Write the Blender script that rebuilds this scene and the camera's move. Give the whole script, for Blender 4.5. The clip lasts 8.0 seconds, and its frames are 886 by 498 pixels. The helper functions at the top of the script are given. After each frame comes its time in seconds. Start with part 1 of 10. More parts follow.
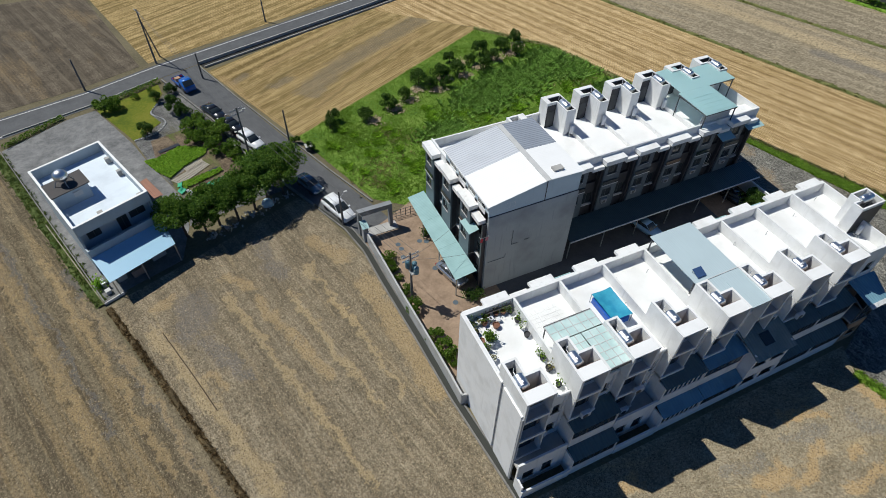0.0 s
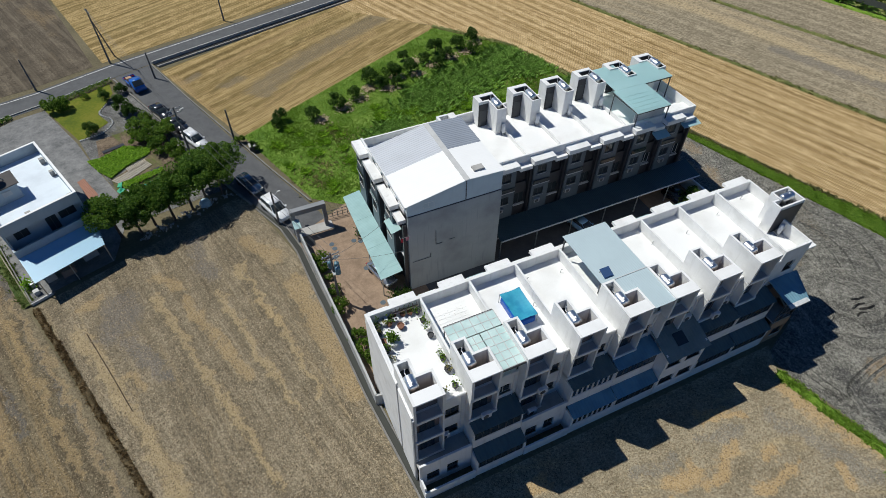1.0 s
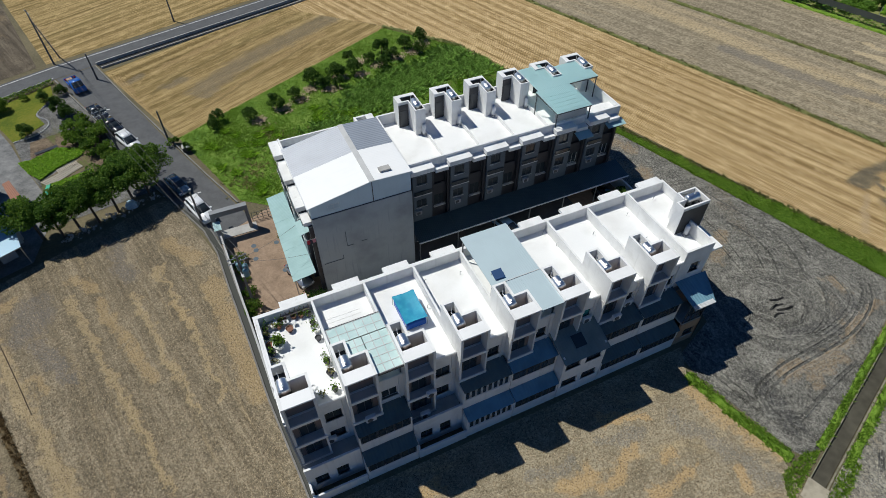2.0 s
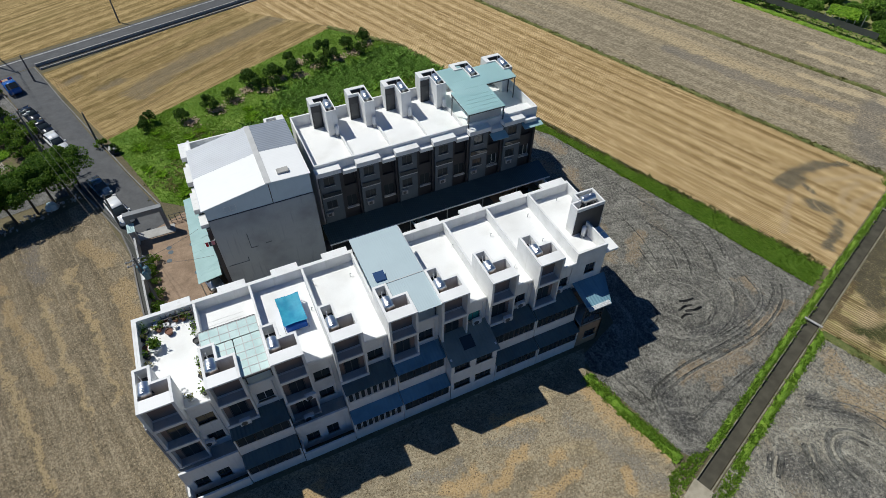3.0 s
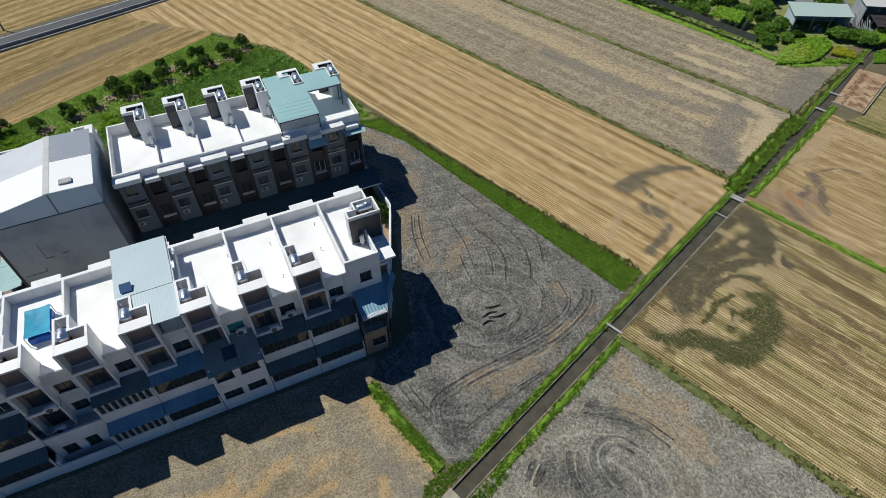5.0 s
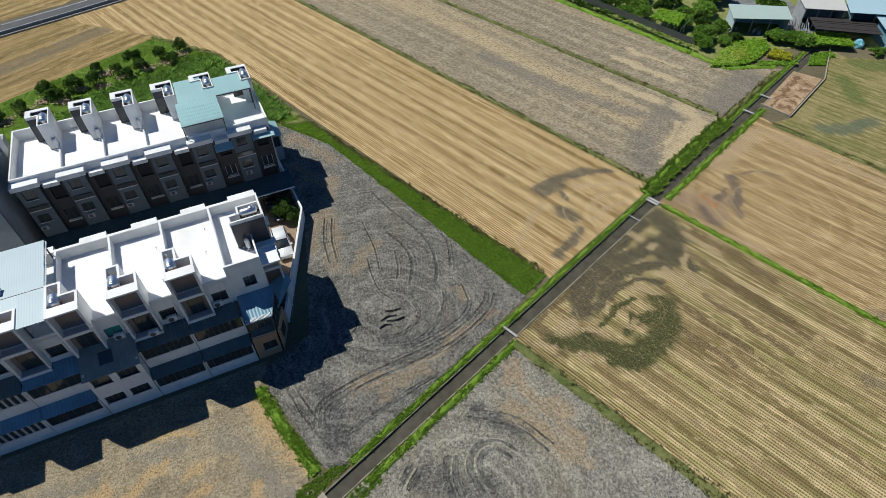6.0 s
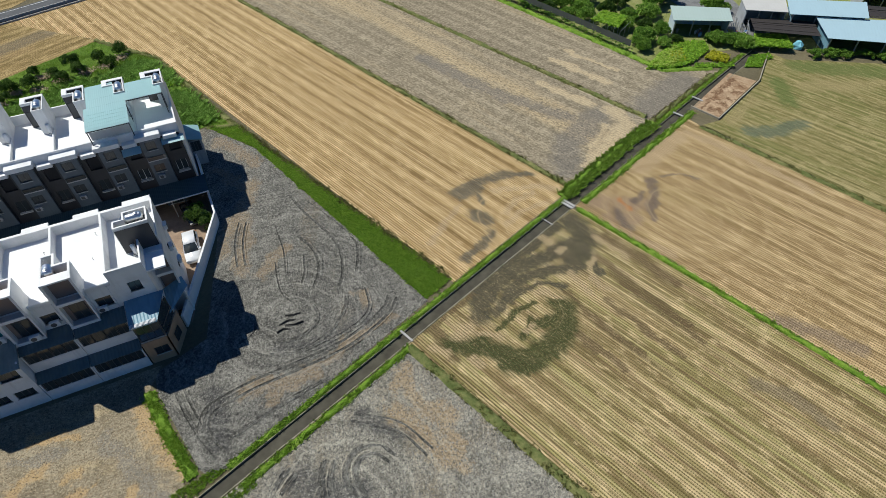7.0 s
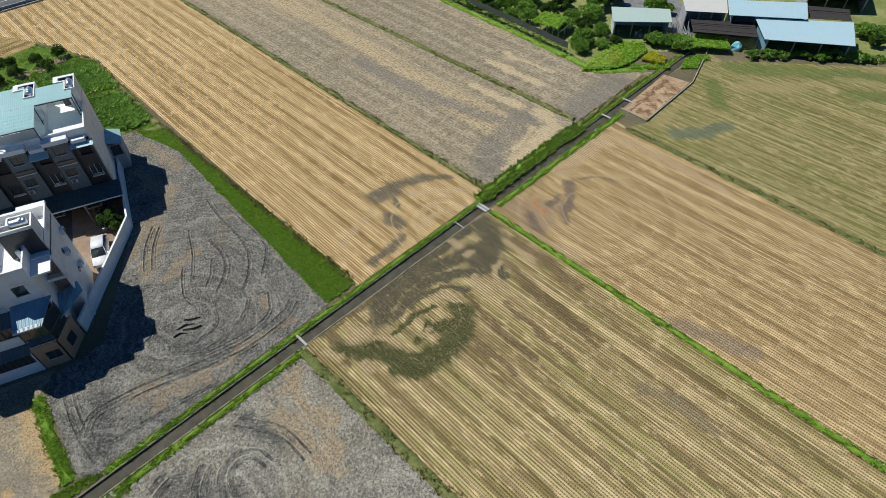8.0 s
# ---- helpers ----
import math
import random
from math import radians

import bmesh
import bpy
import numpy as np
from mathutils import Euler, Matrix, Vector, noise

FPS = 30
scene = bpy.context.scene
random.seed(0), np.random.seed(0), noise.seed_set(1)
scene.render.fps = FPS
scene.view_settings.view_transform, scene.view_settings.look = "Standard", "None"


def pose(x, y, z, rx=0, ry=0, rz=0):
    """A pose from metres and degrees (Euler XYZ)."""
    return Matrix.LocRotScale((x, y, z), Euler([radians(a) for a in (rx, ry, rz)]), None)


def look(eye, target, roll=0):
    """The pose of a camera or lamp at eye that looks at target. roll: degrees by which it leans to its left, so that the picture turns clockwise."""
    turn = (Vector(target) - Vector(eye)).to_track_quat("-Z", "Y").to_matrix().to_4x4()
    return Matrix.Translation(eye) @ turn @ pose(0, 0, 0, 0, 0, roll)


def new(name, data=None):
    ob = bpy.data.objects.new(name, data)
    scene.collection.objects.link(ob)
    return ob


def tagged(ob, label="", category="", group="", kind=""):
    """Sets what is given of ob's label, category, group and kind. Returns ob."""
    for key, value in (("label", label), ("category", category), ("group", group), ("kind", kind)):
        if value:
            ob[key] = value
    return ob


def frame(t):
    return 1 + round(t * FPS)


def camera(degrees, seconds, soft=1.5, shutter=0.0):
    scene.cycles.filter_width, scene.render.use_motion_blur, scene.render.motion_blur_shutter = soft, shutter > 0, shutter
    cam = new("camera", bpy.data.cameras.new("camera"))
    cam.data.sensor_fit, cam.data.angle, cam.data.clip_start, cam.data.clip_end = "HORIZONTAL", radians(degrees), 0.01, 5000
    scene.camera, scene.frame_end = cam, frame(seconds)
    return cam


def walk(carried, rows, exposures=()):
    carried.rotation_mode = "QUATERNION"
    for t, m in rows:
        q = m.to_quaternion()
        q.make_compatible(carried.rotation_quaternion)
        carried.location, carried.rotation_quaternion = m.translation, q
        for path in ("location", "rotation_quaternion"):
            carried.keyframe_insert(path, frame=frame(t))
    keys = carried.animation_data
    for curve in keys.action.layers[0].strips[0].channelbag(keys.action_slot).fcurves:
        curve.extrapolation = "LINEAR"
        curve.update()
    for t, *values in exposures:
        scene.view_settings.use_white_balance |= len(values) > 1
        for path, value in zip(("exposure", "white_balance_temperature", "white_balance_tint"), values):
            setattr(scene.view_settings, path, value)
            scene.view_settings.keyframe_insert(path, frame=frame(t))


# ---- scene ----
cam = camera(75.5, 8.0, soft=0.8)
PATH = [
    (0, (-13.569, -24.588, 47.966), (4.203, 12.563, 4.331), 1.050),
    (0.5, (-10.011, -26.061, 48.050), (7.531, 11.066, 4.303), 0.781),
    (1, (-6.156, -27.694, 48.053), (11.225, 9.452, 4.256), 0.553),
    (2.5, (6.509, -32.965, 47.920), (23.853, 4.185, 4.112), 0.287),
    (3, (10.961, -34.922, 48.011), (28.339, 2.191, 4.186), 0.258),
    (3.5, (15.625, -36.778, 48.192), (32.969, 0.204, 4.243), 0.212),
    (4, (20.284, -38.869, 48.368), (37.636, -1.847, 4.456), -0.031),
    (4.5, (25.065, -40.956, 48.430), (42.430, -3.860, 4.585), -0.164),
    (6, (39.551, -47.508, 48.581), (56.994, -10.227, 4.926), -0.354),
    (6.5, (44.491, -49.731, 48.774), (61.845, -12.419, 5.109), -0.535),
    (7, (49.504, -51.913, 49.033), (66.722, -14.599, 5.315), -0.666),
    (7.5, (54.550, -54.114, 49.276), (71.653, -16.808, 5.508), -0.839),
    (8, (59.678, -56.320, 49.425), (76.628, -18.997, 5.611), -1.039),
]
walk(cam, [(t, look(eye, target, roll)) for t, eye, target, roll in PATH], [(0, -0.24), (2.5, -0.35), (4.5, -0.34), (6, -0.20), (8, -0.11)])

# ---- light: high summer sun from behind and beyond the rows ----
SUN_TO = Vector((-0.45, 0.485, 1.0)).normalized()
world = bpy.data.worlds.new("sky")
scene.world = world
world.use_nodes = True
wn = world.node_tree.nodes
sky = wn.new("ShaderNodeTexSky")
sky.sky_type = 'NISHITA'
sky.sun_disc = False
sky.sun_elevation = math.asin(SUN_TO.z)
sky.sun_rotation = math.atan2(SUN_TO.x, SUN_TO.y)
sky.air_density, sky.dust_density, sky.ozone_density = 1.0, 0.0, 4.0
deep = wn.new("ShaderNodeMix")
deep.data_type, deep.blend_type = 'RGBA', 'MULTIPLY'
deep.inputs[0].default_value = 1.0
deep.inputs[7].default_value = (0.52, 0.97, 1.46, 1)
world.node_tree.links.new(sky.outputs[0], deep.inputs[6])
world.node_tree.links.new(deep.outputs[2], wn["Background"].inputs[0])
wn["Background"].inputs[1].default_value = 0.043
sun = new("sun", bpy.data.lights.new("sun", 'SUN'))
sun.data.energy, sun.data.angle, sun.data.color = 5.0, radians(0.53), (0.974, 0.971, 0.905)
sun.matrix_world = look(SUN_TO * 80, (0, 0, 0))

# ---- helpers for building ----
def thing(name, label, category, group="", kind="", at=(0, 0, 0)):
    ob = new(name)
    ob.location = at
    ob.empty_display_size = 0.3
    return tagged(ob, label, category, group, kind)


def mesh_of(name, bm, mat):
    me = bpy.data.meshes.new(name)
    bm.to_mesh(me)
    bm.free()
    for m in (mat if isinstance(mat, (list, tuple)) else [mat]):
        me.materials.append(m)
    return me


def part(name, bm, mat, parent=None, label="", smooth=False):
    """Links a bmesh in world metres as one mesh object under a thing or a part."""
    me = mesh_of(name, bm, mat) if isinstance(bm, bmesh.types.BMesh) else bm
    if smooth:
        me.polygons.foreach_set("use_smooth", [True] * len(me.polygons))
    ob = new(name, me)
    if parent is not None:
        ob.parent = parent
        base = parent.location.copy()
        if parent.parent is not None:
            base += parent.parent.location
        ob.location = -base
    if label:
        ob["label"] = label
    return ob


def structure(name, bm, mat, label, category, smooth=False):
    ob = part(name, bm, mat, smooth=smooth)
    return tagged(ob, label, category, kind="structure")


def box(bm, x0, x1, y0, y1, z0, z1):
    v = [bm.verts.new(p) for p in ((x0, y0, z0), (x1, y0, z0), (x1, y1, z0), (x0, y1, z0),
                                   (x0, y0, z1), (x1, y0, z1), (x1, y1, z1), (x0, y1, z1))]
    for f in ((3, 2, 1, 0), (4, 5, 6, 7), (0, 1, 5, 4), (1, 2, 6, 5), (2, 3, 7, 6), (3, 0, 4, 7)):
        bm.faces.new([v[k] for k in f])
    return v


def boxes(*rows):
    bm = bmesh.new()
    for r in rows:
        box(bm, *r)
    return bm


def each_box(name, rows, mat, parent, label=""):
    """One part for each box."""
    for r in rows:
        part(name, boxes(r), mat, parent, label)


def soft_boxes(rows, width=0.03):
    """Boxes with their edges broken."""
    bm = boxes(*rows)
    bmesh.ops.bevel(bm, geom=list(bm.edges), offset=width, segments=1, affect='EDGES')
    return bm


def prism(bm, pts, z0, z1):
    """An upright prism over a plan polygon, counter-clockwise."""
    lo = [bm.verts.new((x, y, z0)) for x, y in pts]
    hi = [bm.verts.new((x, y, z1)) for x, y in pts]
    n = len(pts)
    bm.faces.new(hi)
    bm.faces.new(lo[::-1])
    for k in range(n):
        bm.faces.new((lo[k], lo[(k + 1) % n], hi[(k + 1) % n], hi[k]))


def solid(bm, quad, thick):
    """A slab under a quad of points, counter-clockwise from above."""
    up = [Vector(p) for p in quad]
    n = (up[1] - up[0]).cross(up[-1] - up[0]).normalized()
    hi = [bm.verts.new(p) for p in up]
    lo = [bm.verts.new(p - n * thick) for p in up]
    bm.faces.new(hi)
    bm.faces.new(lo[::-1])
    k = len(up)
    for i in range(k):
        bm.faces.new((lo[i], lo[(i + 1) % k], hi[(i + 1) % k], hi[i]))


def rod(bm, a, b, r0, r1=None, sides=8):
    """A tapered bar between two points."""
    a, b = Vector(a), Vector(b)
    r1 = r0 if r1 is None else r1
    d = (b - a).normalized()
    s = d.orthogonal().normalized()
    t = d.cross(s)
    ring = [[bm.verts.new(p + (s * math.cos(k * math.tau / sides) + t * math.sin(k * math.tau / sides)) * r)
             for k in range(sides)] for p, r in ((a, r0), (b, r1))]
    for k in range(sides):
        bm.faces.new((ring[0][k], ring[0][(k + 1) % sides], ring[1][(k + 1) % sides], ring[1][k]))
    bm.faces.new(ring[0][::-1])
    bm.faces.new(ring[1])


def lathe(bm, profile, at, sides=16, axis='z'):
    """A turned body; profile of (radius, height)."""
    rings = []
    for r, h in profile:
        row = []
        for k in range(sides):
            a = k * math.tau / sides
            p = (r * math.cos(a), r * math.sin(a), h)
            if axis == 'y':
                p = (p[0], p[2], p[1])
            elif axis == 'x':
                p = (p[2], p[0], p[1])
            row.append(bm.verts.new(Vector(p) + Vector(at)))
        rings.append(row)
    for a, b in zip(rings, rings[1:]):
        for k in range(sides):
            bm.faces.new((a[k], a[(k + 1) % sides], b[(k + 1) % sides], b[k]))
    bm.faces.new(rings[0][::-1])
    bm.faces.new(rings[-1])
    bmesh.ops.recalc_face_normals(bm, faces=bm.faces)


def wall_cells(bm, axis, c0, c1, u0, u1, z0, z1, holes):
    """A wall of thickness c0..c1 along 'x' or 'y', with openings (u0, u1, z0, z1) right through it."""
    us = sorted({u0, u1, *[min(max(v, u0), u1) for h in holes for v in h[:2]]})
    zs = sorted({z0, z1, *[min(max(v, z0), z1) for h in holes for v in h[2:]]})
    for a, b in zip(us, us[1:]):
        run = None
        for c, d in zip(zs, zs[1:]):
            m, n = (a + b) / 2, (c + d) / 2
            if any(h[0] < m < h[1] and h[2] < n < h[3] for h in holes):
                run = None
                continue
            if run is None:
                run = [c, d]
                last = (a, b)
                cells = (a, b, run)
                bm_rows.append(cells)
            else:
                run[1] = d
    for a, b, (c, d) in bm_rows:
        if axis == 'x':
            box(bm, a, b, c0, c1, c, d)
        else:
            box(bm, c0, c1, a, b, c, d)
    bm_rows.clear()


bm_rows = []


def window(parent, axis, face, out, u0, u1, z0, z1, frame_mat, panes=2, name="window", label="", depth=0.12, sill=True, glazing=None):
    """A sliding window set back into a wall whose outer face lies at 'face'; out is +1 or -1."""
    f = 0.05
    a, b = sorted((face - out * depth, face - out * (depth + 0.06)))

    def put(bm, p, q, r, s, lo=a, hi=b):
        if axis == 'x':
            box(bm, p, q, lo, hi, r, s)
        else:
            box(bm, lo, hi, p, q, r, s)
    bm = bmesh.new()
    w = (u1 - u0 - 2 * f) / panes
    bars = [(u0, u0 + f)] + [(u0 + f + k * w - f / 2, u0 + f + k * w + f / 2) for k in range(1, panes)] + [(u1 - f, u1)]
    for p, q in bars:
        put(bm, p, q, z0, z1)
    for (_, p), (q, _) in zip(bars, bars[1:]):
        put(bm, p, q, z0, z0 + f)
        put(bm, p, q, z1 - f, z1)
    bmesh.ops.remove_doubles(bm, verts=list(bm.verts), dist=1e-5)
    ob = part(name, bm, frame_mat, parent, label)
    mid = (a + b) / 2
    for k in range(panes):
        bm = bmesh.new()
        m = u0 + f + k * w
        put(bm, m + f / 2, m + w - f / 2, z0 + f, z1 - f, mid - 0.006, mid + 0.006)
        part("pane", bm, glazing or GLASS, ob)
    if sill:
        bm = bmesh.new()
        lo, hi = sorted((face + out * 0.06, face - out * depth))
        put(bm, u0 - 0.06, u1 + 0.06, z0 - 0.07, z0, lo, hi)
        part("window_sill", bm, SILL, ob)
    return ob

# ---- materials ----
def shader(name, rough=0.6, metal=0.0, spec=0.4):
    m = bpy.data.materials.new(name)
    m.use_nodes = True
    nt = m.node_tree
    b = nt.nodes["Principled BSDF"]
    b.inputs["Roughness"].default_value = rough
    b.inputs["Metallic"].default_value = metal
    b.inputs["Specular IOR Level"].default_value = spec
    return m, nt, b


def link(nt, a, b):
    nt.links.new(a, b)


def where(nt, turn=0.0, size=(1, 1, 1)):
    """World coordinates, turned about z."""
    g = nt.nodes.new("ShaderNodeNewGeometry")
    m = nt.nodes.new("ShaderNodeMapping")
    m.vector_type = 'TEXTURE' if turn else 'POINT'
    m.inputs["Rotation"].default_value[2] = radians(turn)
    if not turn:
        m.inputs["Scale"].default_value = size
    else:
        m.inputs["Scale"].default_value = tuple(1 / max(s, 1e-4) for s in size)
    link(nt, g.outputs["Position"], m.inputs["Vector"])
    return m.outputs["Vector"]


def grain(nt, vec, scale, detail=4.0, rough=0.55):
    n = nt.nodes.new("ShaderNodeTexNoise")
    n.inputs["Scale"].default_value = scale
    n.inputs["Detail"].default_value = detail
    n.inputs["Roughness"].default_value = rough
    link(nt, vec, n.inputs["Vector"])
    return n.outputs["Fac"]


def ramp(nt, fac, stops):
    r = nt.nodes.new("ShaderNodeValToRGB")
    e = r.color_ramp.elements
    while len(e) < len(stops):
        e.new(0.5)
    for k, (p, c) in enumerate(stops):
        e[k].position = p
        e[k].color = (*c, 1) if len(c) == 3 else c
    link(nt, fac, r.inputs["Fac"])
    return r.outputs["Color"]


def grey(nt, fac, lo, hi):
    """0 below lo, 1 above hi."""
    r = nt.nodes.new("ShaderNodeMapRange")
    r.inputs["From Min"].default_value, r.inputs["From Max"].default_value = lo, hi
    link(nt, fac, r.inputs["Value"])
    return r.outputs["Result"]


def calc(nt, op, a, b=None):
    n = nt.nodes.new("ShaderNodeMath")
    n.operation = op
    for k, v in enumerate((a, b)):
        if v is None:
            continue
        if isinstance(v, (int, float)):
            n.inputs[k].default_value = v
        else:
            link(nt, v, n.inputs[k])
    return n.outputs[0]


def blend(nt, fac, a, b, mode='MIX'):
    n = nt.nodes.new("ShaderNodeMix")
    n.data_type, n.blend_type = 'RGBA', mode
    n.inputs[0].default_value = 1.0
    for slot, v in ((0, fac), (6, a), (7, b)):
        if isinstance(v, (int, float)):
            n.inputs[slot].default_value = v
        elif isinstance(v, tuple):
            n.inputs[slot].default_value = (*v, 1)
        else:
            link(nt, v, n.inputs[slot])
    return n.outputs[2]


def bumped(nt, b, height, strength=0.4, distance=0.05):
    n = nt.nodes.new("ShaderNodeBump")
    n.inputs["Strength"].default_value, n.inputs["Distance"].default_value = strength, distance
    link(nt, height, n.inputs["Height"])
    link(nt, n.outputs[0], b.inputs["Normal"])


def painted(name, col, dirt, amount=0.5, scale=0.6, rough=0.65, streak=True, metal=0.0, spec=0.35, bump=0.15):
    """Paint or render with broad stains, run-off streaks and fine grain."""
    m, nt, b = shader(name, rough, metal, spec)
    v = where(nt)
    big = grain(nt, v, scale, 5)
    fine = grain(nt, v, 14.0, 3)
    fac = calc(nt, 'MULTIPLY', grey(nt, big, 0.46, 0.72), amount)
    if streak:
        s = grain(nt, where(nt, 0, (3.0, 3.0, 0.22)), 1.0, 4)
        fac = calc(nt, 'MAXIMUM', fac, calc(nt, 'MULTIPLY', grey(nt, s, 0.56, 0.78), amount))
    c = blend(nt, fac, col, dirt)
    c = blend(nt, calc(nt, 'MULTIPLY', grey(nt, fine, 0.35, 0.75), 0.10), c, dirt)
    link(nt, c, b.inputs["Base Color"])
    bumped(nt, b, fine, bump, 0.01)
    return m


def sheet(name, col, dirt, turn, pitch=0.25, rough=0.45, metal=0.0, amount=0.5, scale=0.5, depth=0.03):
    """Corrugated metal sheet, with ribs along the turned x axis."""
    m, nt, b = shader(name, rough, metal, 0.4)
    v = where(nt)
    wv = nt.nodes.new("ShaderNodeTexWave")
    wv.wave_type, wv.bands_direction = 'BANDS', 'Y'
    wv.inputs["Scale"].default_value = 1.0 / pitch * 0.314
    link(nt, where(nt, turn, (1, 1, 0)), wv.inputs["Vector"])
    fac = calc(nt, 'MULTIPLY', grey(nt, grain(nt, v, scale, 5), 0.42, 0.72), amount)
    s = grain(nt, where(nt, turn, (0.25, 3, 1)), 1.0, 3)
    fac = calc(nt, 'MAXIMUM', fac, calc(nt, 'MULTIPLY', grey(nt, s, 0.5, 0.8), amount * 0.8))
    c = blend(nt, fac, col, dirt)
    link(nt, c, b.inputs["Base Color"])
    bumped(nt, b, wv.outputs["Fac"], 0.8, depth)
    return m


def plain(name, col, rough=0.5, metal=0.0, vary=0.25, scale=6.0, spec=0.4):
    m, nt, b = shader(name, rough, metal, spec)
    n = grain(nt, where(nt), scale, 4)
    c = blend(nt, calc(nt, 'MULTIPLY', n, vary), col, tuple(x * 0.45 for x in col))
    link(nt, c, b.inputs["Base Color"])
    return m


WHITE = painted("white_render", (0.80, 0.80, 0.79), (0.42, 0.41, 0.38), 0.35)
ROOFWHITE = painted("white_roof_coating", (0.84, 0.84, 0.83), (0.55, 0.54, 0.51), 0.35, 0.35, 0.55, False)
WALLGREY = painted("grey_render", (0.36, 0.375, 0.39), (0.22, 0.22, 0.22), 0.55)
WALLBLUE = painted("pale_blue_siding", (0.46, 0.56, 0.62), (0.30, 0.36, 0.40), 0.3, rough=0.45)
DARKTILE = painted("dark_grey_tile", (0.048, 0.050, 0.056), (0.028, 0.029, 0.032), 0.5, rough=0.4)
MIDTILE = painted("blue_grey_tile", (0.105, 0.135, 0.16), (0.06, 0.08, 0.098), 0.5, rough=0.4)
BROWNTILE = painted("brown_tile", (0.27, 0.205, 0.18), (0.16, 0.12, 0.105), 0.5, rough=0.5)
TANTILE = painted("tan_brick_tile", (0.42, 0.27, 0.17), (0.22, 0.14, 0.09), 0.5)
SILL = painted("sill_stone", (0.55, 0.55, 0.54), (0.3, 0.3, 0.29), 0.4)
TEAL = sheet("teal_sheet", (0.33, 0.50, 0.51), (0.25, 0.41, 0.42), 90, 0.22, amount=0.4, depth=0.012)
# Teal sheet darkened to carry the shade before the far terrace.
TEALSHADE = sheet("shaded_teal_sheet", (0.05, 0.085, 0.092), (0.03, 0.05, 0.055), 90, 0.22)
TEALX = sheet("teal_sheet_across", (0.29, 0.46, 0.46), (0.19, 0.32, 0.32), 0, 0.22, amount=0.6, depth=0.012)
BLUESHEET = sheet("slate_blue_sheet", (0.17, 0.32, 0.40), (0.10, 0.19, 0.24), 90, 0.3, amount=0.7)
DARKSHEET = sheet("dark_green_sheet", (0.115, 0.155, 0.15), (0.06, 0.08, 0.08), 90, 0.3, amount=0.7)
PALESHEET = sheet("pale_grey_blue_sheet", (0.46, 0.56, 0.59), (0.38, 0.46, 0.49), 90, 0.2, amount=0.35, depth=0.008)
WHITESHEET = sheet("white_sheet", (0.86, 0.86, 0.85), (0.72, 0.72, 0.71), 0, 0.25, amount=0.25, depth=0.008)
RIBSHEET = sheet("grey_rib_sheet", (0.56, 0.58, 0.62), (0.40, 0.41, 0.44), 0, 0.3, amount=0.3, depth=0.05)
SLATESHEET = sheet("slate_sheet", (0.28, 0.31, 0.36), (0.2, 0.22, 0.25), 0, 0.3, amount=0.3, depth=0.05)
ALU = plain("white_aluminium", (0.75, 0.76, 0.77), 0.4)
DARKALU = plain("dark_aluminium", (0.07, 0.075, 0.08), 0.4)
STEEL = plain("stainless_steel", (0.82, 0.82, 0.82), 0.34, 1.0, 0.12)
GALV = plain("galvanised_steel", (0.45, 0.47, 0.48), 0.45, 0.8)
GABLE = painted("stained_gable_render", (0.35, 0.39, 0.41), (0.15, 0.165, 0.175), 0.55, 0.3)
CONCRETE = painted("concrete", (0.42, 0.41, 0.39), (0.24, 0.23, 0.21), 0.6, 0.8, 0.85)
# Near-black puts the shade of unlit rooms and wells into the colour.
SHADEBLACK = plain("shade_black", (0.035, 0.035, 0.038), 0.9)
GLASS, _nt, _b = shader("window_glass", 0.06, 0.0, 0.6)
_b.inputs["Base Color"].default_value = (0.035, 0.045, 0.05, 1)
TEALGLASS = plain("teal_curtained_glass", (0.05, 0.30, 0.28), 0.25)

# ---- ground materials ----
def frayed(nt, warp, turn):
    """Plan coordinates shaken by noise, and the ragged fringe of strokes."""
    v = where(nt)
    n = nt.nodes.new("ShaderNodeTexNoise")
    n.inputs["Scale"].default_value, n.inputs["Detail"].default_value = 0.45, 8.0
    n.inputs["Roughness"].default_value = 0.72
    link(nt, v, n.inputs["Vector"])
    shift = nt.nodes.new("ShaderNodeVectorMath")
    shift.operation = 'MULTIPLY_ADD'
    link(nt, n.outputs["Color"], shift.inputs[0])
    shift.inputs[1].default_value = (warp * 5, warp * 5, 0)
    link(nt, v, shift.inputs[2])
    flat_v = nt.nodes.new("ShaderNodeVectorMath")
    flat_v.operation = 'MULTIPLY'
    link(nt, shift.outputs[0], flat_v.inputs[0])
    flat_v.inputs[1].default_value = (1, 1, 0)
    fray = grain(nt, where(nt, turn, (1.0, 0.25, 1)), 1.8, 5, 0.7)
    return flat_v.outputs[0], calc(nt, 'MULTIPLY', calc(nt, 'SUBTRACT', fray, 0.5), 2.2)


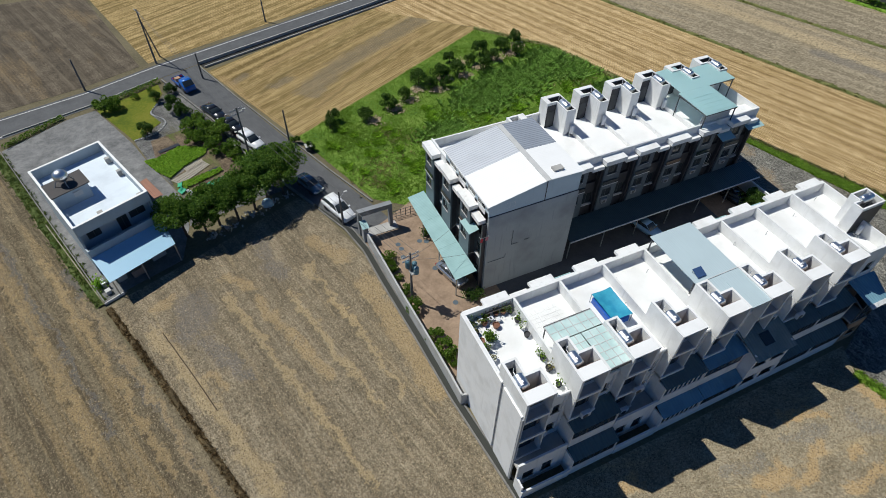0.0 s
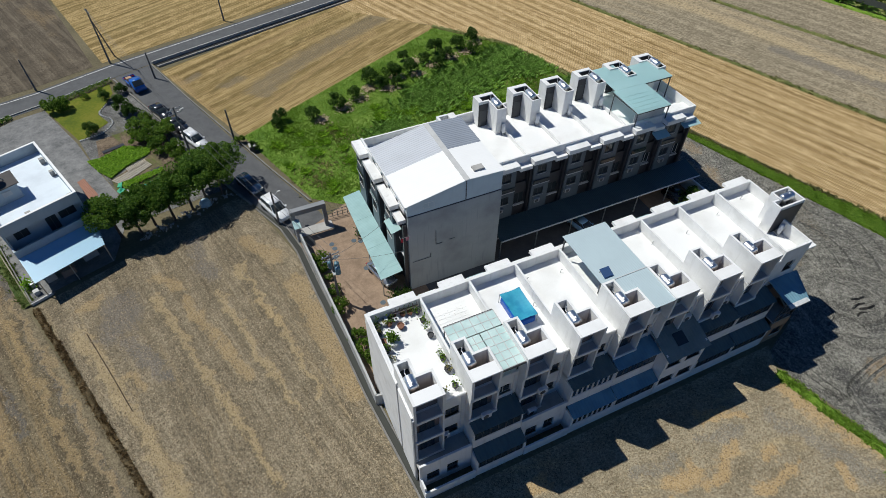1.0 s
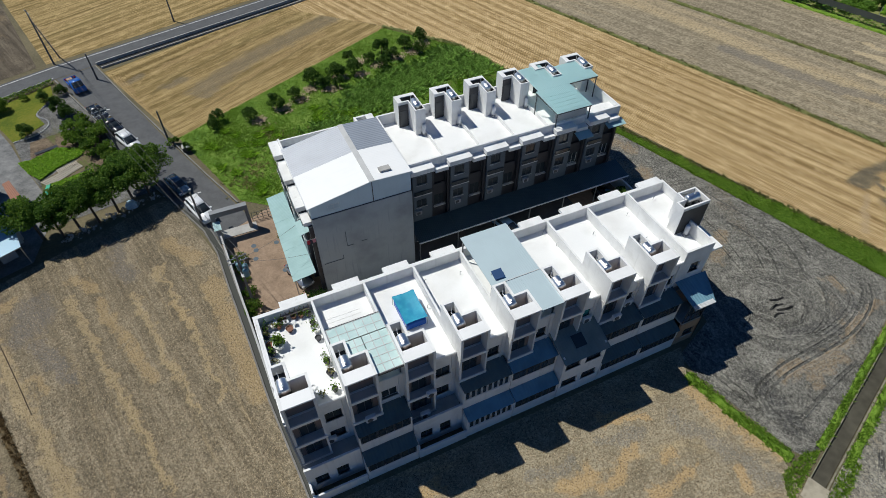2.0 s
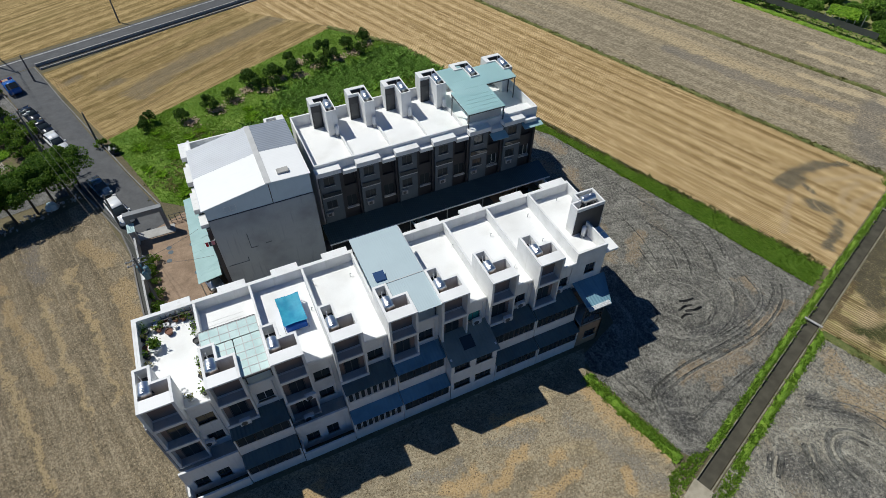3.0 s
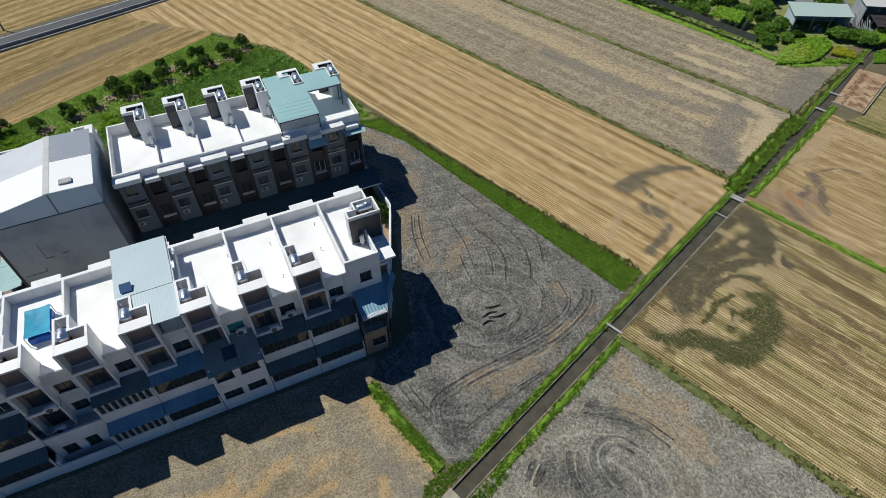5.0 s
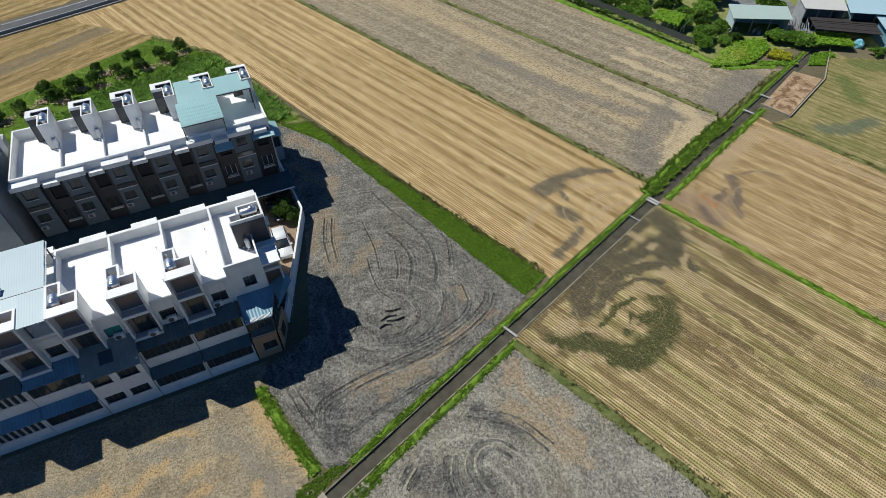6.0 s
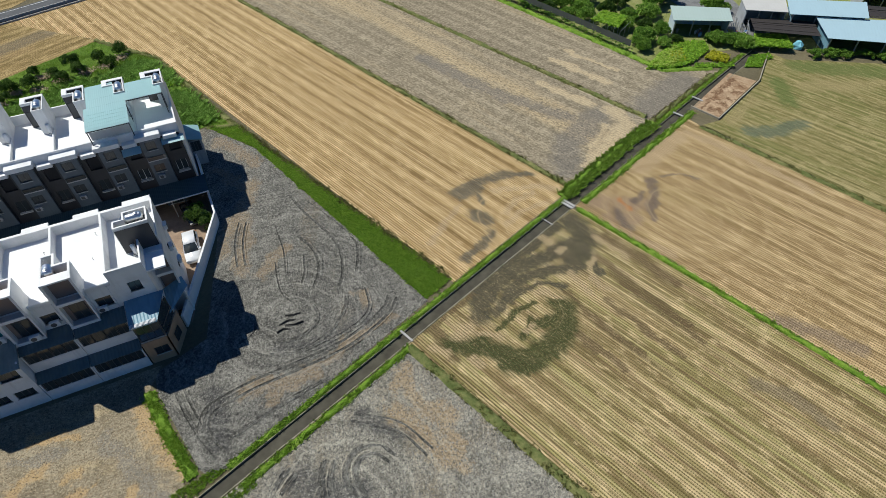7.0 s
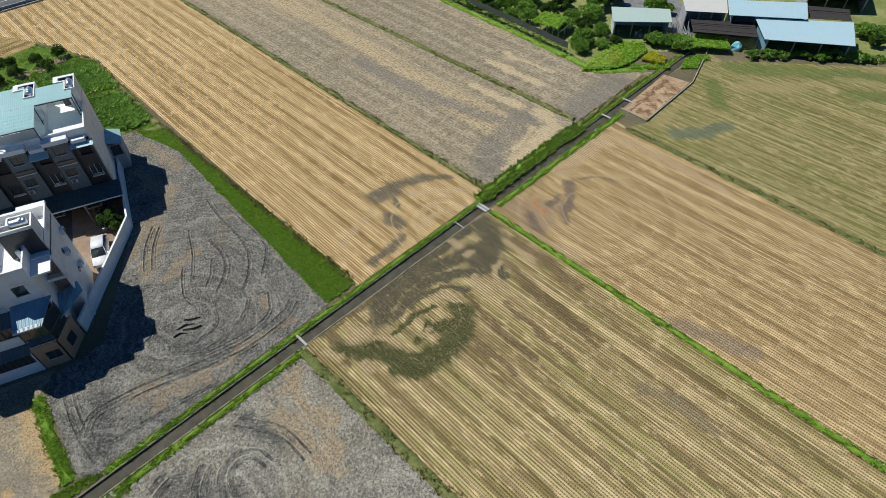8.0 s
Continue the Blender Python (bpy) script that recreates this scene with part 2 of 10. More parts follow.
def stroke_mask(nt, strokes, ragged, warp=0.9):
    """1 inside any of the ragged strokes ((points), half width); their edges fray along the rows."""
    flat_v, fray = ragged

    def vec(op, a, b):
        k = nt.nodes.new("ShaderNodeVectorMath")
        k.operation = op
        for i, q in enumerate((a, b)):
            if isinstance(q, tuple):
                k.inputs[i].default_value = q
            elif q is not None:
                link(nt, q, k.inputs[i])
        return k
    best = None
    for pts, w in strokes:
        pts = list(pts) if len(pts) > 1 else [pts[0], (pts[0][0] + 0.1, pts[0][1])]
        for (x0, y0), (x1, y1) in zip(pts, pts[1:]):
            off = warp * 2.5
            dx, dy = x1 - x0, y1 - y0
            q = dx * dx + dy * dy
            if best is None:
                pa = vec('SUBTRACT', flat_v, (x0 + off, y0 + off, 0)).outputs[0]
            else:
                # the tiny share of the last distance only sets the order of work
                tiny = nt.nodes.new("ShaderNodeCombineXYZ")
                link(nt, calc(nt, 'MULTIPLY', best, 1e-5), tiny.inputs[2])
                k = vec('SUBTRACT', flat_v, (x0 + off, y0 + off, 0))
                pa = vec('ADD', k.outputs[0], tiny.outputs[0]).outputs[0]
            t = calc(nt, 'MULTIPLY', vec('DOT_PRODUCT', pa, (dx / q, dy / q, 0)).outputs["Value"], 1.0)
            t.node.use_clamp = True
            sc = vec('SCALE', (dx, dy, 0), None)
            link(nt, t, sc.inputs["Scale"])
            d = vec('LENGTH', vec('SUBTRACT', pa, sc.outputs[0]).outputs[0], None).outputs["Value"]
            d = calc(nt, 'MULTIPLY', d, 1.0 / w)
            best = d if best is None else calc(nt, 'MINIMUM', best, d)
    return grey(nt, calc(nt, 'ADD', best, fray), 1.35, 0.65)


def joined(nt, x):
    k = nt.nodes.new("ShaderNodeCombineXYZ")
    link(nt, x, k.inputs[0])
    return k.outputs[0]


def soil(name, cols, turn, row=0.3, row_amt=0.4, band=2.2, band_amt=0.4, clod=4.0, patch=0.09, straw=None, straw_cut=(0.47, 0.60), straw_turn=None,
         speck=0.0, marks=(), bump=0.55, dist=0.07, contrast=1.0, pass_w=1.05, pass_amt=0.0, straw_fit=(1.0, 0.28), lump=0.0, rings=()):
    """Field soil or stubble. Rows run across the turned x axis; bands are the harvester's passes; marks are wet, bare or straw-covered places."""
    m, nt, b = shader(name, 0.95, 0.0, 0.12)
    v = where(nt)
    vt = where(nt, turn)
    fine = grain(nt, v, clod, 7, 0.85)
    mid = grain(nt, v, 0.45, 5, 0.65)
    mix = calc(nt, 'ADD', calc(nt, 'MULTIPLY', mid, 0.30), calc(nt, 'MULTIPLY', fine, 0.70))
    w = 0.085 / contrast
    c = ramp(nt, mix, [(0.5 - w, cols[0]), (0.5, cols[1]), (0.5 + w, cols[2])])
    # broad passes along the rows
    streak = grain(nt, where(nt, turn, (1.0 / band, 0.018, 1)), 1.0, 3, 0.55)
    thin = grain(nt, where(nt, turn, (3.2, 0.16, 1)), 1.0, 4, 0.7)
    c = blend(nt, calc(nt, 'MULTIPLY', grey(nt, streak, 0.44, 0.60), band_amt), c, cols[0])
    c = blend(nt, calc(nt, 'MULTIPLY', grey(nt, thin, 0.52, 0.66), band_amt * 0.9), c, cols[0])
    c = blend(nt, calc(nt, 'MULTIPLY', grey(nt, thin, 0.46, 0.34), band_amt * 0.8), c, cols[2])
    if pass_amt:
        pw = nt.nodes.new("ShaderNodeTexWave")
        pw.wave_type, pw.bands_direction = 'BANDS', 'X'
        pw.inputs["Scale"].default_value = 0.314 / pass_w
        pw.inputs["Distortion"].default_value = 2.2
        pw.inputs["Detail"].default_value = 3.0
        pw.inputs["Detail Scale"].default_value = 0.12
        link(nt, vt, pw.inputs["Vector"])
        gap = calc(nt, 'MULTIPLY', grey(nt, grain(nt, where(nt, turn, (0.5, 0.09, 1)), 1.0, 4, 0.6), 0.36, 0.58), pass_amt)
        c = blend(nt, calc(nt, 'MULTIPLY', grey(nt, pw.outputs["Fac"], 0.45, 0.75), gap), c, tuple(0.6 * a + 0.4 * b for a, b in zip(cols[0], cols[1])))
        c = blend(nt, calc(nt, 'MULTIPLY', grey(nt, pw.outputs["Fac"], 0.30, 0.05), gap), c, cols[2])
    if straw:
        big = grain(nt, where(nt, turn if straw_turn is None else straw_turn, (*straw_fit, 1)), patch, 6, 0.68)
        mask = calc(nt, 'MULTIPLY', grey(nt, big, *straw_cut), grey(nt, fine, 0.40, 0.56))
        c = blend(nt, mask, c, straw)
    h = calc(nt, 'MULTIPLY', fine, 0.9)
    if lump:
        # clods thrown up in rough rows
        lumps = grain(nt, where(nt, turn, (1.0, 0.7, 1)), lump, 3, 0.75)
        c = blend(nt, calc(nt, 'MULTIPLY', grey(nt, lumps, 0.50, 0.36), 0.6), c, tuple(x * 0.75 for x in cols[0]))
        c = blend(nt, calc(nt, 'MULTIPLY', grey(nt, lumps, 0.54, 0.68), 0.5), c, tuple(min(1, x * 1.15) for x in cols[2]))
        h = calc(nt, 'ADD', h, calc(nt, 'MULTIPLY', lumps, 1.2))
    if speck:
        salt = grain(nt, v, 5.5, 2, 0.9)
        c = blend(nt, calc(nt, 'MULTIPLY', grey(nt, salt, 0.60, 0.68), speck), c, tuple(min(1, x * 1.5) for x in cols[2]))
        c = blend(nt, calc(nt, 'MULTIPLY', grey(nt, salt, 0.40, 0.32), speck), c, tuple(x * 0.5 for x in cols[0]))
    ragged = frayed(nt, 0.9, turn) if marks else None
    for strokes, col, amount in marks:
        k = calc(nt, 'MULTIPLY', stroke_mask(nt, strokes, ragged, 0.9), amount)
        k = calc(nt, 'MULTIPLY', k, grey(nt, fine, 0.70, 0.50))
        c = blend(nt, k, c, ramp(nt, fine, [(0.38, tuple(x * 0.45 for x in col)), (0.5, col), (0.64, tuple(x * 1.6 for x in col))]))
    for cx, cy, reach, pitch, amount in rings:
        # wheel marks where the machines turned
        wob = grain(nt, v, 0.16, 4, 0.6)
        off = nt.nodes.new("ShaderNodeVectorMath")
        off.operation = 'SUBTRACT'
        link(nt, v, off.inputs[0])
        off.inputs[1].default_value = (cx, cy, 0)
        dist_v = nt.nodes.new("ShaderNodeVectorMath")
        dist_v.operation = 'LENGTH'
        link(nt, off.outputs[0], dist_v.inputs[0])
        r = calc(nt, 'ADD', dist_v.outputs["Value"], calc(nt, 'MULTIPLY', wob, 4.0))
        turns = grain(nt, joined(nt, calc(nt, 'MULTIPLY', r, 1.0 / pitch)), 1.0, 3, 0.7)
        broken = grey(nt, grain(nt, v, 0.33, 3, 0.6), 0.34, 0.52)
        near = calc(nt, 'MULTIPLY', calc(nt, 'MULTIPLY', grey(nt, r, reach + 4.0, reach + 1.0), broken), amount)
        c = blend(nt, calc(nt, 'MULTIPLY', grey(nt, turns, 0.50, 0.36), near), c, tuple(x * 0.8 for x in cols[0]))
        c = blend(nt, calc(nt, 'MULTIPLY', grey(nt, turns, 0.53, 0.66), near), c, cols[2])
    if row_amt:
        wv = nt.nodes.new("ShaderNodeTexWave")
        wv.wave_type, wv.bands_direction = 'BANDS', 'X'
        wv.inputs["Scale"].default_value = 0.314 / row
        wv.inputs["Distortion"].default_value = 0.0
        link(nt, vt, wv.inputs["Vector"])
        f = calc(nt, 'MULTIPLY', wv.outputs["Fac"], grey(nt, fine, 0.30, 0.62))
        c = blend(nt, calc(nt, 'MULTIPLY', f, row_amt), c, tuple(x * 0.6 for x in cols[0]))
        h = calc(nt, 'ADD', h, calc(nt, 'MULTIPLY', f, 0.25))
    link(nt, c, b.inputs["Base Color"])
    bumped(nt, b, h, bump, dist)
    return m


def stubble(name, straw, tuft, turn=19.5, row=0.30, step=0.22, pass_w=2.1, pass_amt=0.6, dots=0.8, waste=0.5, tint=None, tint_cut=(0.5, 0.62), marks=(), rings=(), ridge=0.0, stain=None):
    """Cut rice: straw (dark, middle, light) with a dark tuft at each plant, in rows across the turned x axis; the harvester's passes lie darker and lighter."""
    m, nt, b = shader(name, 0.95, 0.0, 0.1)
    v, vt = where(nt), where(nt, turn)
    fine = grain(nt, v, 5.0, 5, 0.8)
    bits = grain(nt, where(nt, turn, (2.6, 0.9, 1)), 1.0, 5, 0.75)
    mix = calc(nt, 'ADD', calc(nt, 'MULTIPLY', fine, 0.5), calc(nt, 'MULTIPLY', bits, 0.5))
    c = ramp(nt, mix, [(0.40, straw[0]), (0.5, straw[1]), (0.60, straw[2])])
    if tint:
        broad = grain(nt, where(nt, turn, (0.22, 0.05, 1)), 1.0, 5, 0.65)
        c = blend(nt, calc(nt, 'MULTIPLY', grey(nt, broad, *tint_cut), 0.6), c, tint)
    # the machine's passes: uneven dark and light bands along the rows
    wob = grain(nt, where(nt, turn, (0.25, 0.012, 1)), 1.0, 3, 0.6)
    sep = nt.nodes.new("ShaderNodeSeparateXYZ")
    link(nt, vt, sep.inputs[0])
    x = calc(nt, 'ADD', sep.outputs[0], calc(nt, 'MULTIPLY', wob, 1.6))
    band = calc(nt, 'COSINE', calc(nt, 'MULTIPLY', x, math.tau / pass_w))
    uneven = grey(nt, grain(nt, where(nt, turn, (0.6, 0.03, 1)), 1.0, 5, 0.7), 0.34, 0.60)
    down = calc(nt, 'MULTIPLY', calc(nt, 'MULTIPLY', grey(nt, band, 0.25, 0.85), uneven), pass_amt)
    up = calc(nt, 'MULTIPLY', calc(nt, 'MULTIPLY', grey(nt, band, -0.35, -0.9), uneven), pass_amt)
    c = blend(nt, down, c, tuple(0.55 * p + 0.45 * q for p, q in zip(straw[0], tuft)))
    c = blend(nt, up, c, straw[2])
    lines = grain(nt, where(nt, turn, (2.4, 0.022, 1)), 1.0, 4, 0.75)
    c = blend(nt, calc(nt, 'MULTIPLY', grey(nt, lines, 0.52, 0.62), 0.8), c, tuple(0.5 * p + 0.5 * q for p, q in zip(straw[0], tuft)))
    c = blend(nt, calc(nt, 'MULTIPLY', grey(nt, lines, 0.47, 0.37), 0.8), c, straw[2])
    if ridge:
        crest = calc(nt, 'MULTIPLY', grey(nt, band, 0.80, 0.97), grey(nt, bits, 0.40, 0.56))
        c = blend(nt, calc(nt, 'MULTIPLY', crest, ridge), c, straw[2])
    if stain:
        rust = grain(nt, where(nt, turn, (0.9, 0.05, 1)), 1.7, 5, 0.75)
        c = blend(nt, calc(nt, 'MULTIPLY', grey(nt, rust, 0.52, 0.62), 0.65), c, stain)
    # trodden dark streaks and heaps of pale chaff
    drag = grain(nt, where(nt, turn, (1.5, 0.03, 1)), 1.0, 5, 0.78)
    c = blend(nt, calc(nt, 'MULTIPLY', grey(nt, drag, 0.55, 0.64), waste), c, tuple(0.25 * p + 0.75 * q for p, q in zip(straw[0], tuft)))
    chaff = grain(nt, where(nt, turn, (1.1, 0.35, 1)), 1.0, 5, 0.7)
    c = blend(nt, calc(nt, 'MULTIPLY', grey(nt, chaff, 0.53, 0.64), 0.7), c, tuple(min(0.8, p * 1.15) for p in straw[2]))
    ragged = frayed(nt, 0.5, turn) if marks else None
    for strokes, col, amount in marks:
        k = calc(nt, 'MULTIPLY', stroke_mask(nt, strokes, ragged, 0.5), amount)
        k = calc(nt, 'MULTIPLY', k, grey(nt, mix, 0.67, 0.53))
        c = blend(nt, k, c, ramp(nt, fine, [(0.38, tuple(p * 0.5 for p in col)), (0.52, col), (0.66, tuple(p * 1.6 for p in col))]))
    for cx, cy, reach, pitch, amount in rings:
        off = nt.nodes.new("ShaderNodeVectorMath")
        off.operation = 'DISTANCE'
        link(nt, v, off.inputs[0])
        off.inputs[1].default_value = (cx, cy, 0)
        r = calc(nt, 'ADD', off.outputs["Value"], calc(nt, 'MULTIPLY', grain(nt, v, 0.16, 4, 0.6), 3.0))
        turns = grain(nt, joined(nt, calc(nt, 'MULTIPLY', r, 1.0 / pitch)), 1.0, 3, 0.7)
        near = calc(nt, 'MULTIPLY', grey(nt, r, reach + 3.0, reach + 0.5), amount)
        c = blend(nt, calc(nt, 'MULTIPLY', grey(nt, turns, 0.48, 0.36), near), c, straw[0])
        c = blend(nt, calc(nt, 'MULTIPLY', grey(nt, turns, 0.53, 0.66), near), c, straw[2])
    # plants
    across = calc(nt, 'COSINE', calc(nt, 'MULTIPLY', sep.outputs[0], math.tau / row))
    shifted = calc(nt, 'ADD', sep.outputs[1], calc(nt, 'MULTIPLY', grain(nt, vt, 0.8, 2), 0.5))
    down_row = calc(nt, 'COSINE', calc(nt, 'MULTIPLY', shifted, math.tau / step))
    plants = calc(nt, 'SUBTRACT', calc(nt, 'MULTIPLY', down_row, 0.45), across)
    here = calc(nt, 'MULTIPLY', grey(nt, plants, 0.0, 0.9), grey(nt, fine, 0.26, 0.46))
    c = blend(nt, calc(nt, 'MULTIPLY', here, dots), c, tuft)
    link(nt, c, b.inputs["Base Color"])
    bumped(nt, b, calc(nt, 'ADD', fine, calc(nt, 'MULTIPLY', here, 0.5)), 0.5, 0.05)
    return m


def turf(name, cols, patch=0.15):
    m, nt, b = shader(name, 0.9, 0.0, 0.2)
    v = where(nt)
    f = calc(nt, 'ADD', calc(nt, 'MULTIPLY', grain(nt, v, patch, 5), 0.5), calc(nt, 'MULTIPLY', grain(nt, v, 3.0, 5, 0.7), 0.5))
    link(nt, ramp(nt, f, [(0.35, cols[0]), (0.5, cols[1]), (0.66, cols[2])]), b.inputs["Base Color"])
    bumped(nt, b, grain(nt, v, 9.0, 4, 0.7), 0.9, 0.12)
    return m


def tarmac(name, col, patchy):
    m, nt, b = shader(name, 0.85, 0.0, 0.3)
    v = where(nt)
    f = calc(nt, 'ADD', calc(nt, 'MULTIPLY', grain(nt, v, 0.5, 8, 0.78), 0.75), calc(nt, 'MULTIPLY', grain(nt, v, 18, 3), 0.25))
    link(nt, ramp(nt, f, [(0.36, col), (0.62, patchy)]), b.inputs["Base Color"])
    bumped(nt, b, grain(nt, v, 40, 2), 0.3, 0.01)
    return m


WESTGREY = (0.165, 0.155, 0.142)
M_WEST = soil("dry_field_soil", ((0.120, 0.098, 0.066), (0.272, 0.226, 0.154), (0.47, 0.39, 0.268)), 15, 0.34, 0.0, 1.6, 0.6, 6.0, 0.62, (0.38, 0.295, 0.175), (0.55, 0.63), 12, speck=0.3, straw_fit=(1.0, 0.07), lump=4.5, bump=0.9, dist=0.14,
              marks=[([([(-21.3, 20.0), (-22.4, 16.0), (-20.8, 17.5)], 1.5), ([(-20.6, 14.0), (-19.4, 11.5)], 0.9), ([(-19.2, 13.1), (-17.9, 9.1)], 0.6), ([(-13, 26), (-12, 20)], 0.9)], (0.185, 0.168, 0.15), 0.8),
                     ([([(-17.6, 22.0), (-15.5, 19.4)], 0.6), ([(-14.7, 17.4), (-13.7, 13.1), (-13.1, 11.4)], 0.6), ([(-12.3, 10.0), (-10.8, 5.9)], 0.6), ([(-7.4, 23.4), (-4.8, 19.4)], 0.9), ([(-3.8, 15.0), (-3.0, 8.6), (-2.2, 0.0)], 1.0), ([(-7.8, 13.9), (-6.7, 10.7)], 0.4), ([(-25.0, 20.5), (-23.6, 21.4)], 0.7), ([(-21.2, 10.0), (-20.0, 8.5)], 0.6)], (0.45, 0.325, 0.17), 0.7),
                     ([([(-25.3, 17.6), (-23.0, 11.5), (-21.3, 6.4), (-18.0, -3.0)], 0.6), ([(-18.0, 19.3), (-15.7, 11.9), (-12.9, 2.5), (-10.6, -6)], 0.35), ([(-11.8, 17.5), (-9.4, 8.5), (-7.4, 0.5)], 0.3), ([(-9.0, 20.5), (-6.6, 10.0), (-5.0, 1.0)], 0.3)], (0.50, 0.38, 0.21), 0.7)])
M_FARWEST = soil("furrowed_field_soil", ((0.085, 0.067, 0.042), (0.20, 0.162, 0.104), (0.34, 0.28, 0.18)), 19.4, 0.34, 0.0, 1.7, 0.65, 6.0, 0.55, (0.34, 0.245, 0.125), (0.50, 0.58), speck=0.25, straw_fit=(1.0, 0.05), pass_w=1.9, pass_amt=0.4, lump=4.5, bump=0.9, dist=0.14,
                 marks=[([([(-33.5, 29.9), (-28.1, 14.6), (-23.8, 2.2), (-21, -7)], 0.35), ([(-41, 40), (-36.4, 27), (-30, 8)], 0.25)], WESTGREY, 0.7), ([([(-35.8, 33), (-30.6, 18), (-25.4, 2)], 0.3), ([(-31.8, 25), (-26.6, 11), (-22, -4)], 0.3), ([(-44, 44), (-38, 27), (-31, 6)], 0.35)], (0.40, 0.29, 0.15), 0.7)])
M_SOUTH = soil("pebbly_field_soil", ((0.155, 0.128, 0.084), (0.285, 0.24, 0.164), (0.44, 0.38, 0.268)), 80, 0.8, 0.0, 2.4, 0.25, 6.5, 0.25, (0.50, 0.39, 0.22), (0.54, 0.62), 72, speck=0.3, straw_fit=(1.0, 0.2), lump=5.0,
               marks=[([([(26.5, -18.9), (23.5, -19.8), (21.7, -20.2)], 0.6), ([(21.5, -18.9), (19.1, -19.5)], 0.7), ([(29.9, -22.5), (27.6, -22.4), (25.6, -22.5)], 0.5), ([(34.7, -16.5), (35.8, -20.7), (37.5, -24.5)], 0.8), ([(29.1, -20.7), (28.0, -20.7)], 0.5), ([(25.2, -15.3), (28.9, -16.7)], 0.4), ([(33.1, -24.5), (32.8, -25.5)], 0.5), ([(9.1, -14.9), (8.2, -14.9)], 0.6), ([(16, -22.5), (11, -21.5)], 0.6)], (0.46, 0.315, 0.155), 0.85),
                      ([([(31.5, -18.5), (33.6, -22.5), (35.4, -26)], 0.8), ([(24, -17), (28, -18.2)], 0.5), ([(17, -17.4), (20.5, -17.6)], 0.5)], (0.215, 0.20, 0.17), 0.7)])
M_MUD = soil("grey_mud", ((0.062, 0.060, 0.053), (0.188, 0.18, 0.156), (0.42, 0.40, 0.343)), -20, 0.8, 0.0, 3.0, 0.15, 3.2, 0.10, (0.25, 0.20, 0.135), (0.56, 0.68), speck=0.12, lump=5.0, bump=1.0, dist=0.17, rings=[(50, -12.0, 21.0, 0.8, 0.6)],
             marks=[([([(48.8, 6.2), (48.3, 2.5), (47.4, -0.6), (46.6, -3.0)], 0.9), ([(52.2, -1.9), (50.2, -2.9), (48.7, -4.8)], 0.8), ([(51.3, 11.5), (49.4, 8.0), (47.0, 5.2), (44.9, 0.7)], 0.9), ([(48.6, 22.8), (51.2, 19.3), (52.2, 15.7)], 0.9), ([(47.7, 16.3), (50.0, 10.8)], 0.8), ([(57.9, -12.4), (58.1, -14.2)], 0.7), ([(44.0, -18.7), (50.5, -19.6)], 0.8), ([(45.4, -20.8), (53, -18.4), (60, -16.2)], 0.5)], (0.35, 0.262, 0.165), 0.75),
                    ([([(40.8, -18), (40.6, -23)], 0.9), ([(48, -15.5), (53, -16.8), (58, -14.8)], 0.6)], (0.075, 0.075, 0.075), 0.6)])
M_STUB = stubble("golden_stubble", ((0.30, 0.192, 0.078), (0.53, 0.37, 0.175), (0.70, 0.52, 0.285)), (0.11, 0.069, 0.026), pass_amt=0.8, waste=0.10, tint=(0.45, 0.32, 0.14), rings=[(80.5, -10, 7.0, 0.9, 0.7)],
                 marks=[([([(74.5, -1.8), (78.2, -1.0), (82.7, -1.6)], 0.85), ([(75.0, -2.4), (77.5, -2.4)], 0.9), ([(82.7, -1.6), (85.3, -2.6)], 0.45), ([(75.0, -6.3), (75.9, -8.4)], 0.9), ([(77.1, -3.3), (76.6, -5.0)], 0.35), ([(75.0, -10.2), (73.4, -11.4), (70.5, -12.6)], 0.6)], (0.125, 0.122, 0.098), 0.9),
                        ([([(79.2, -3.6), (82.1, -4.5), (84.8, -5.1), (87.2, -7.0)], 0.5), ([(78.7, -7.8), (80.8, -6.2), (83.3, -6.3)], 0.5), ([(67.8, -8.7), (71.7, -5.5), (73.9, -4.2)], 0.4), ([(77.6, -9.8), (80.6, -8.4), (84.6, -8.6)], 0.4)], (0.56, 0.42, 0.25), 0.8)])
M_STUBNW = stubble("straw_stubble", ((0.20, 0.14, 0.055), (0.34, 0.24, 0.10), (0.52, 0.38, 0.185)), (0.095, 0.068, 0.025), turn=-64, row=0.36, step=0.3, pass_w=2.4, pass_amt=0.7, dots=0.6, tint=(0.27, 0.21, 0.085),
                   marks=[([([(26.8, 71.3), (17.3, 66.2), (8.9, 61.6), (1.2, 55.7)], 2.0), ([(-3.5, 59), (-1, 60)], 1.0), ([(-7, 64), (-9.5, 62)], 0.7), ([(1.6, 53.8), (3.0, 55.0)], 0.9)], (0.235, 0.195, 0.135), 0.75),
                          ([([(23.3, 65.8), (11.6, 58.5), (1.5, 50.6)], 0.8), ([(17.9, 76.3), (4.6, 69.5), (-3.8, 65.2)], 0.6), ([(-10.5, 64.4), (-8.4, 55.8), (-5.1, 47.4)], 0.9), ([(28, 74), (31, 68.5)], 1.2)], (0.43, 0.30, 0.145), 0.7),
                          ([([(19.9, 73.0), (7.8, 67.1), (-1.6, 61.4), (-6.0, 57.2)], 0.35), ([(20.5, 63.0), (9.6, 56.2), (1, 50.2)], 0.3)], (0.20, 0.15, 0.065), 0.7)])
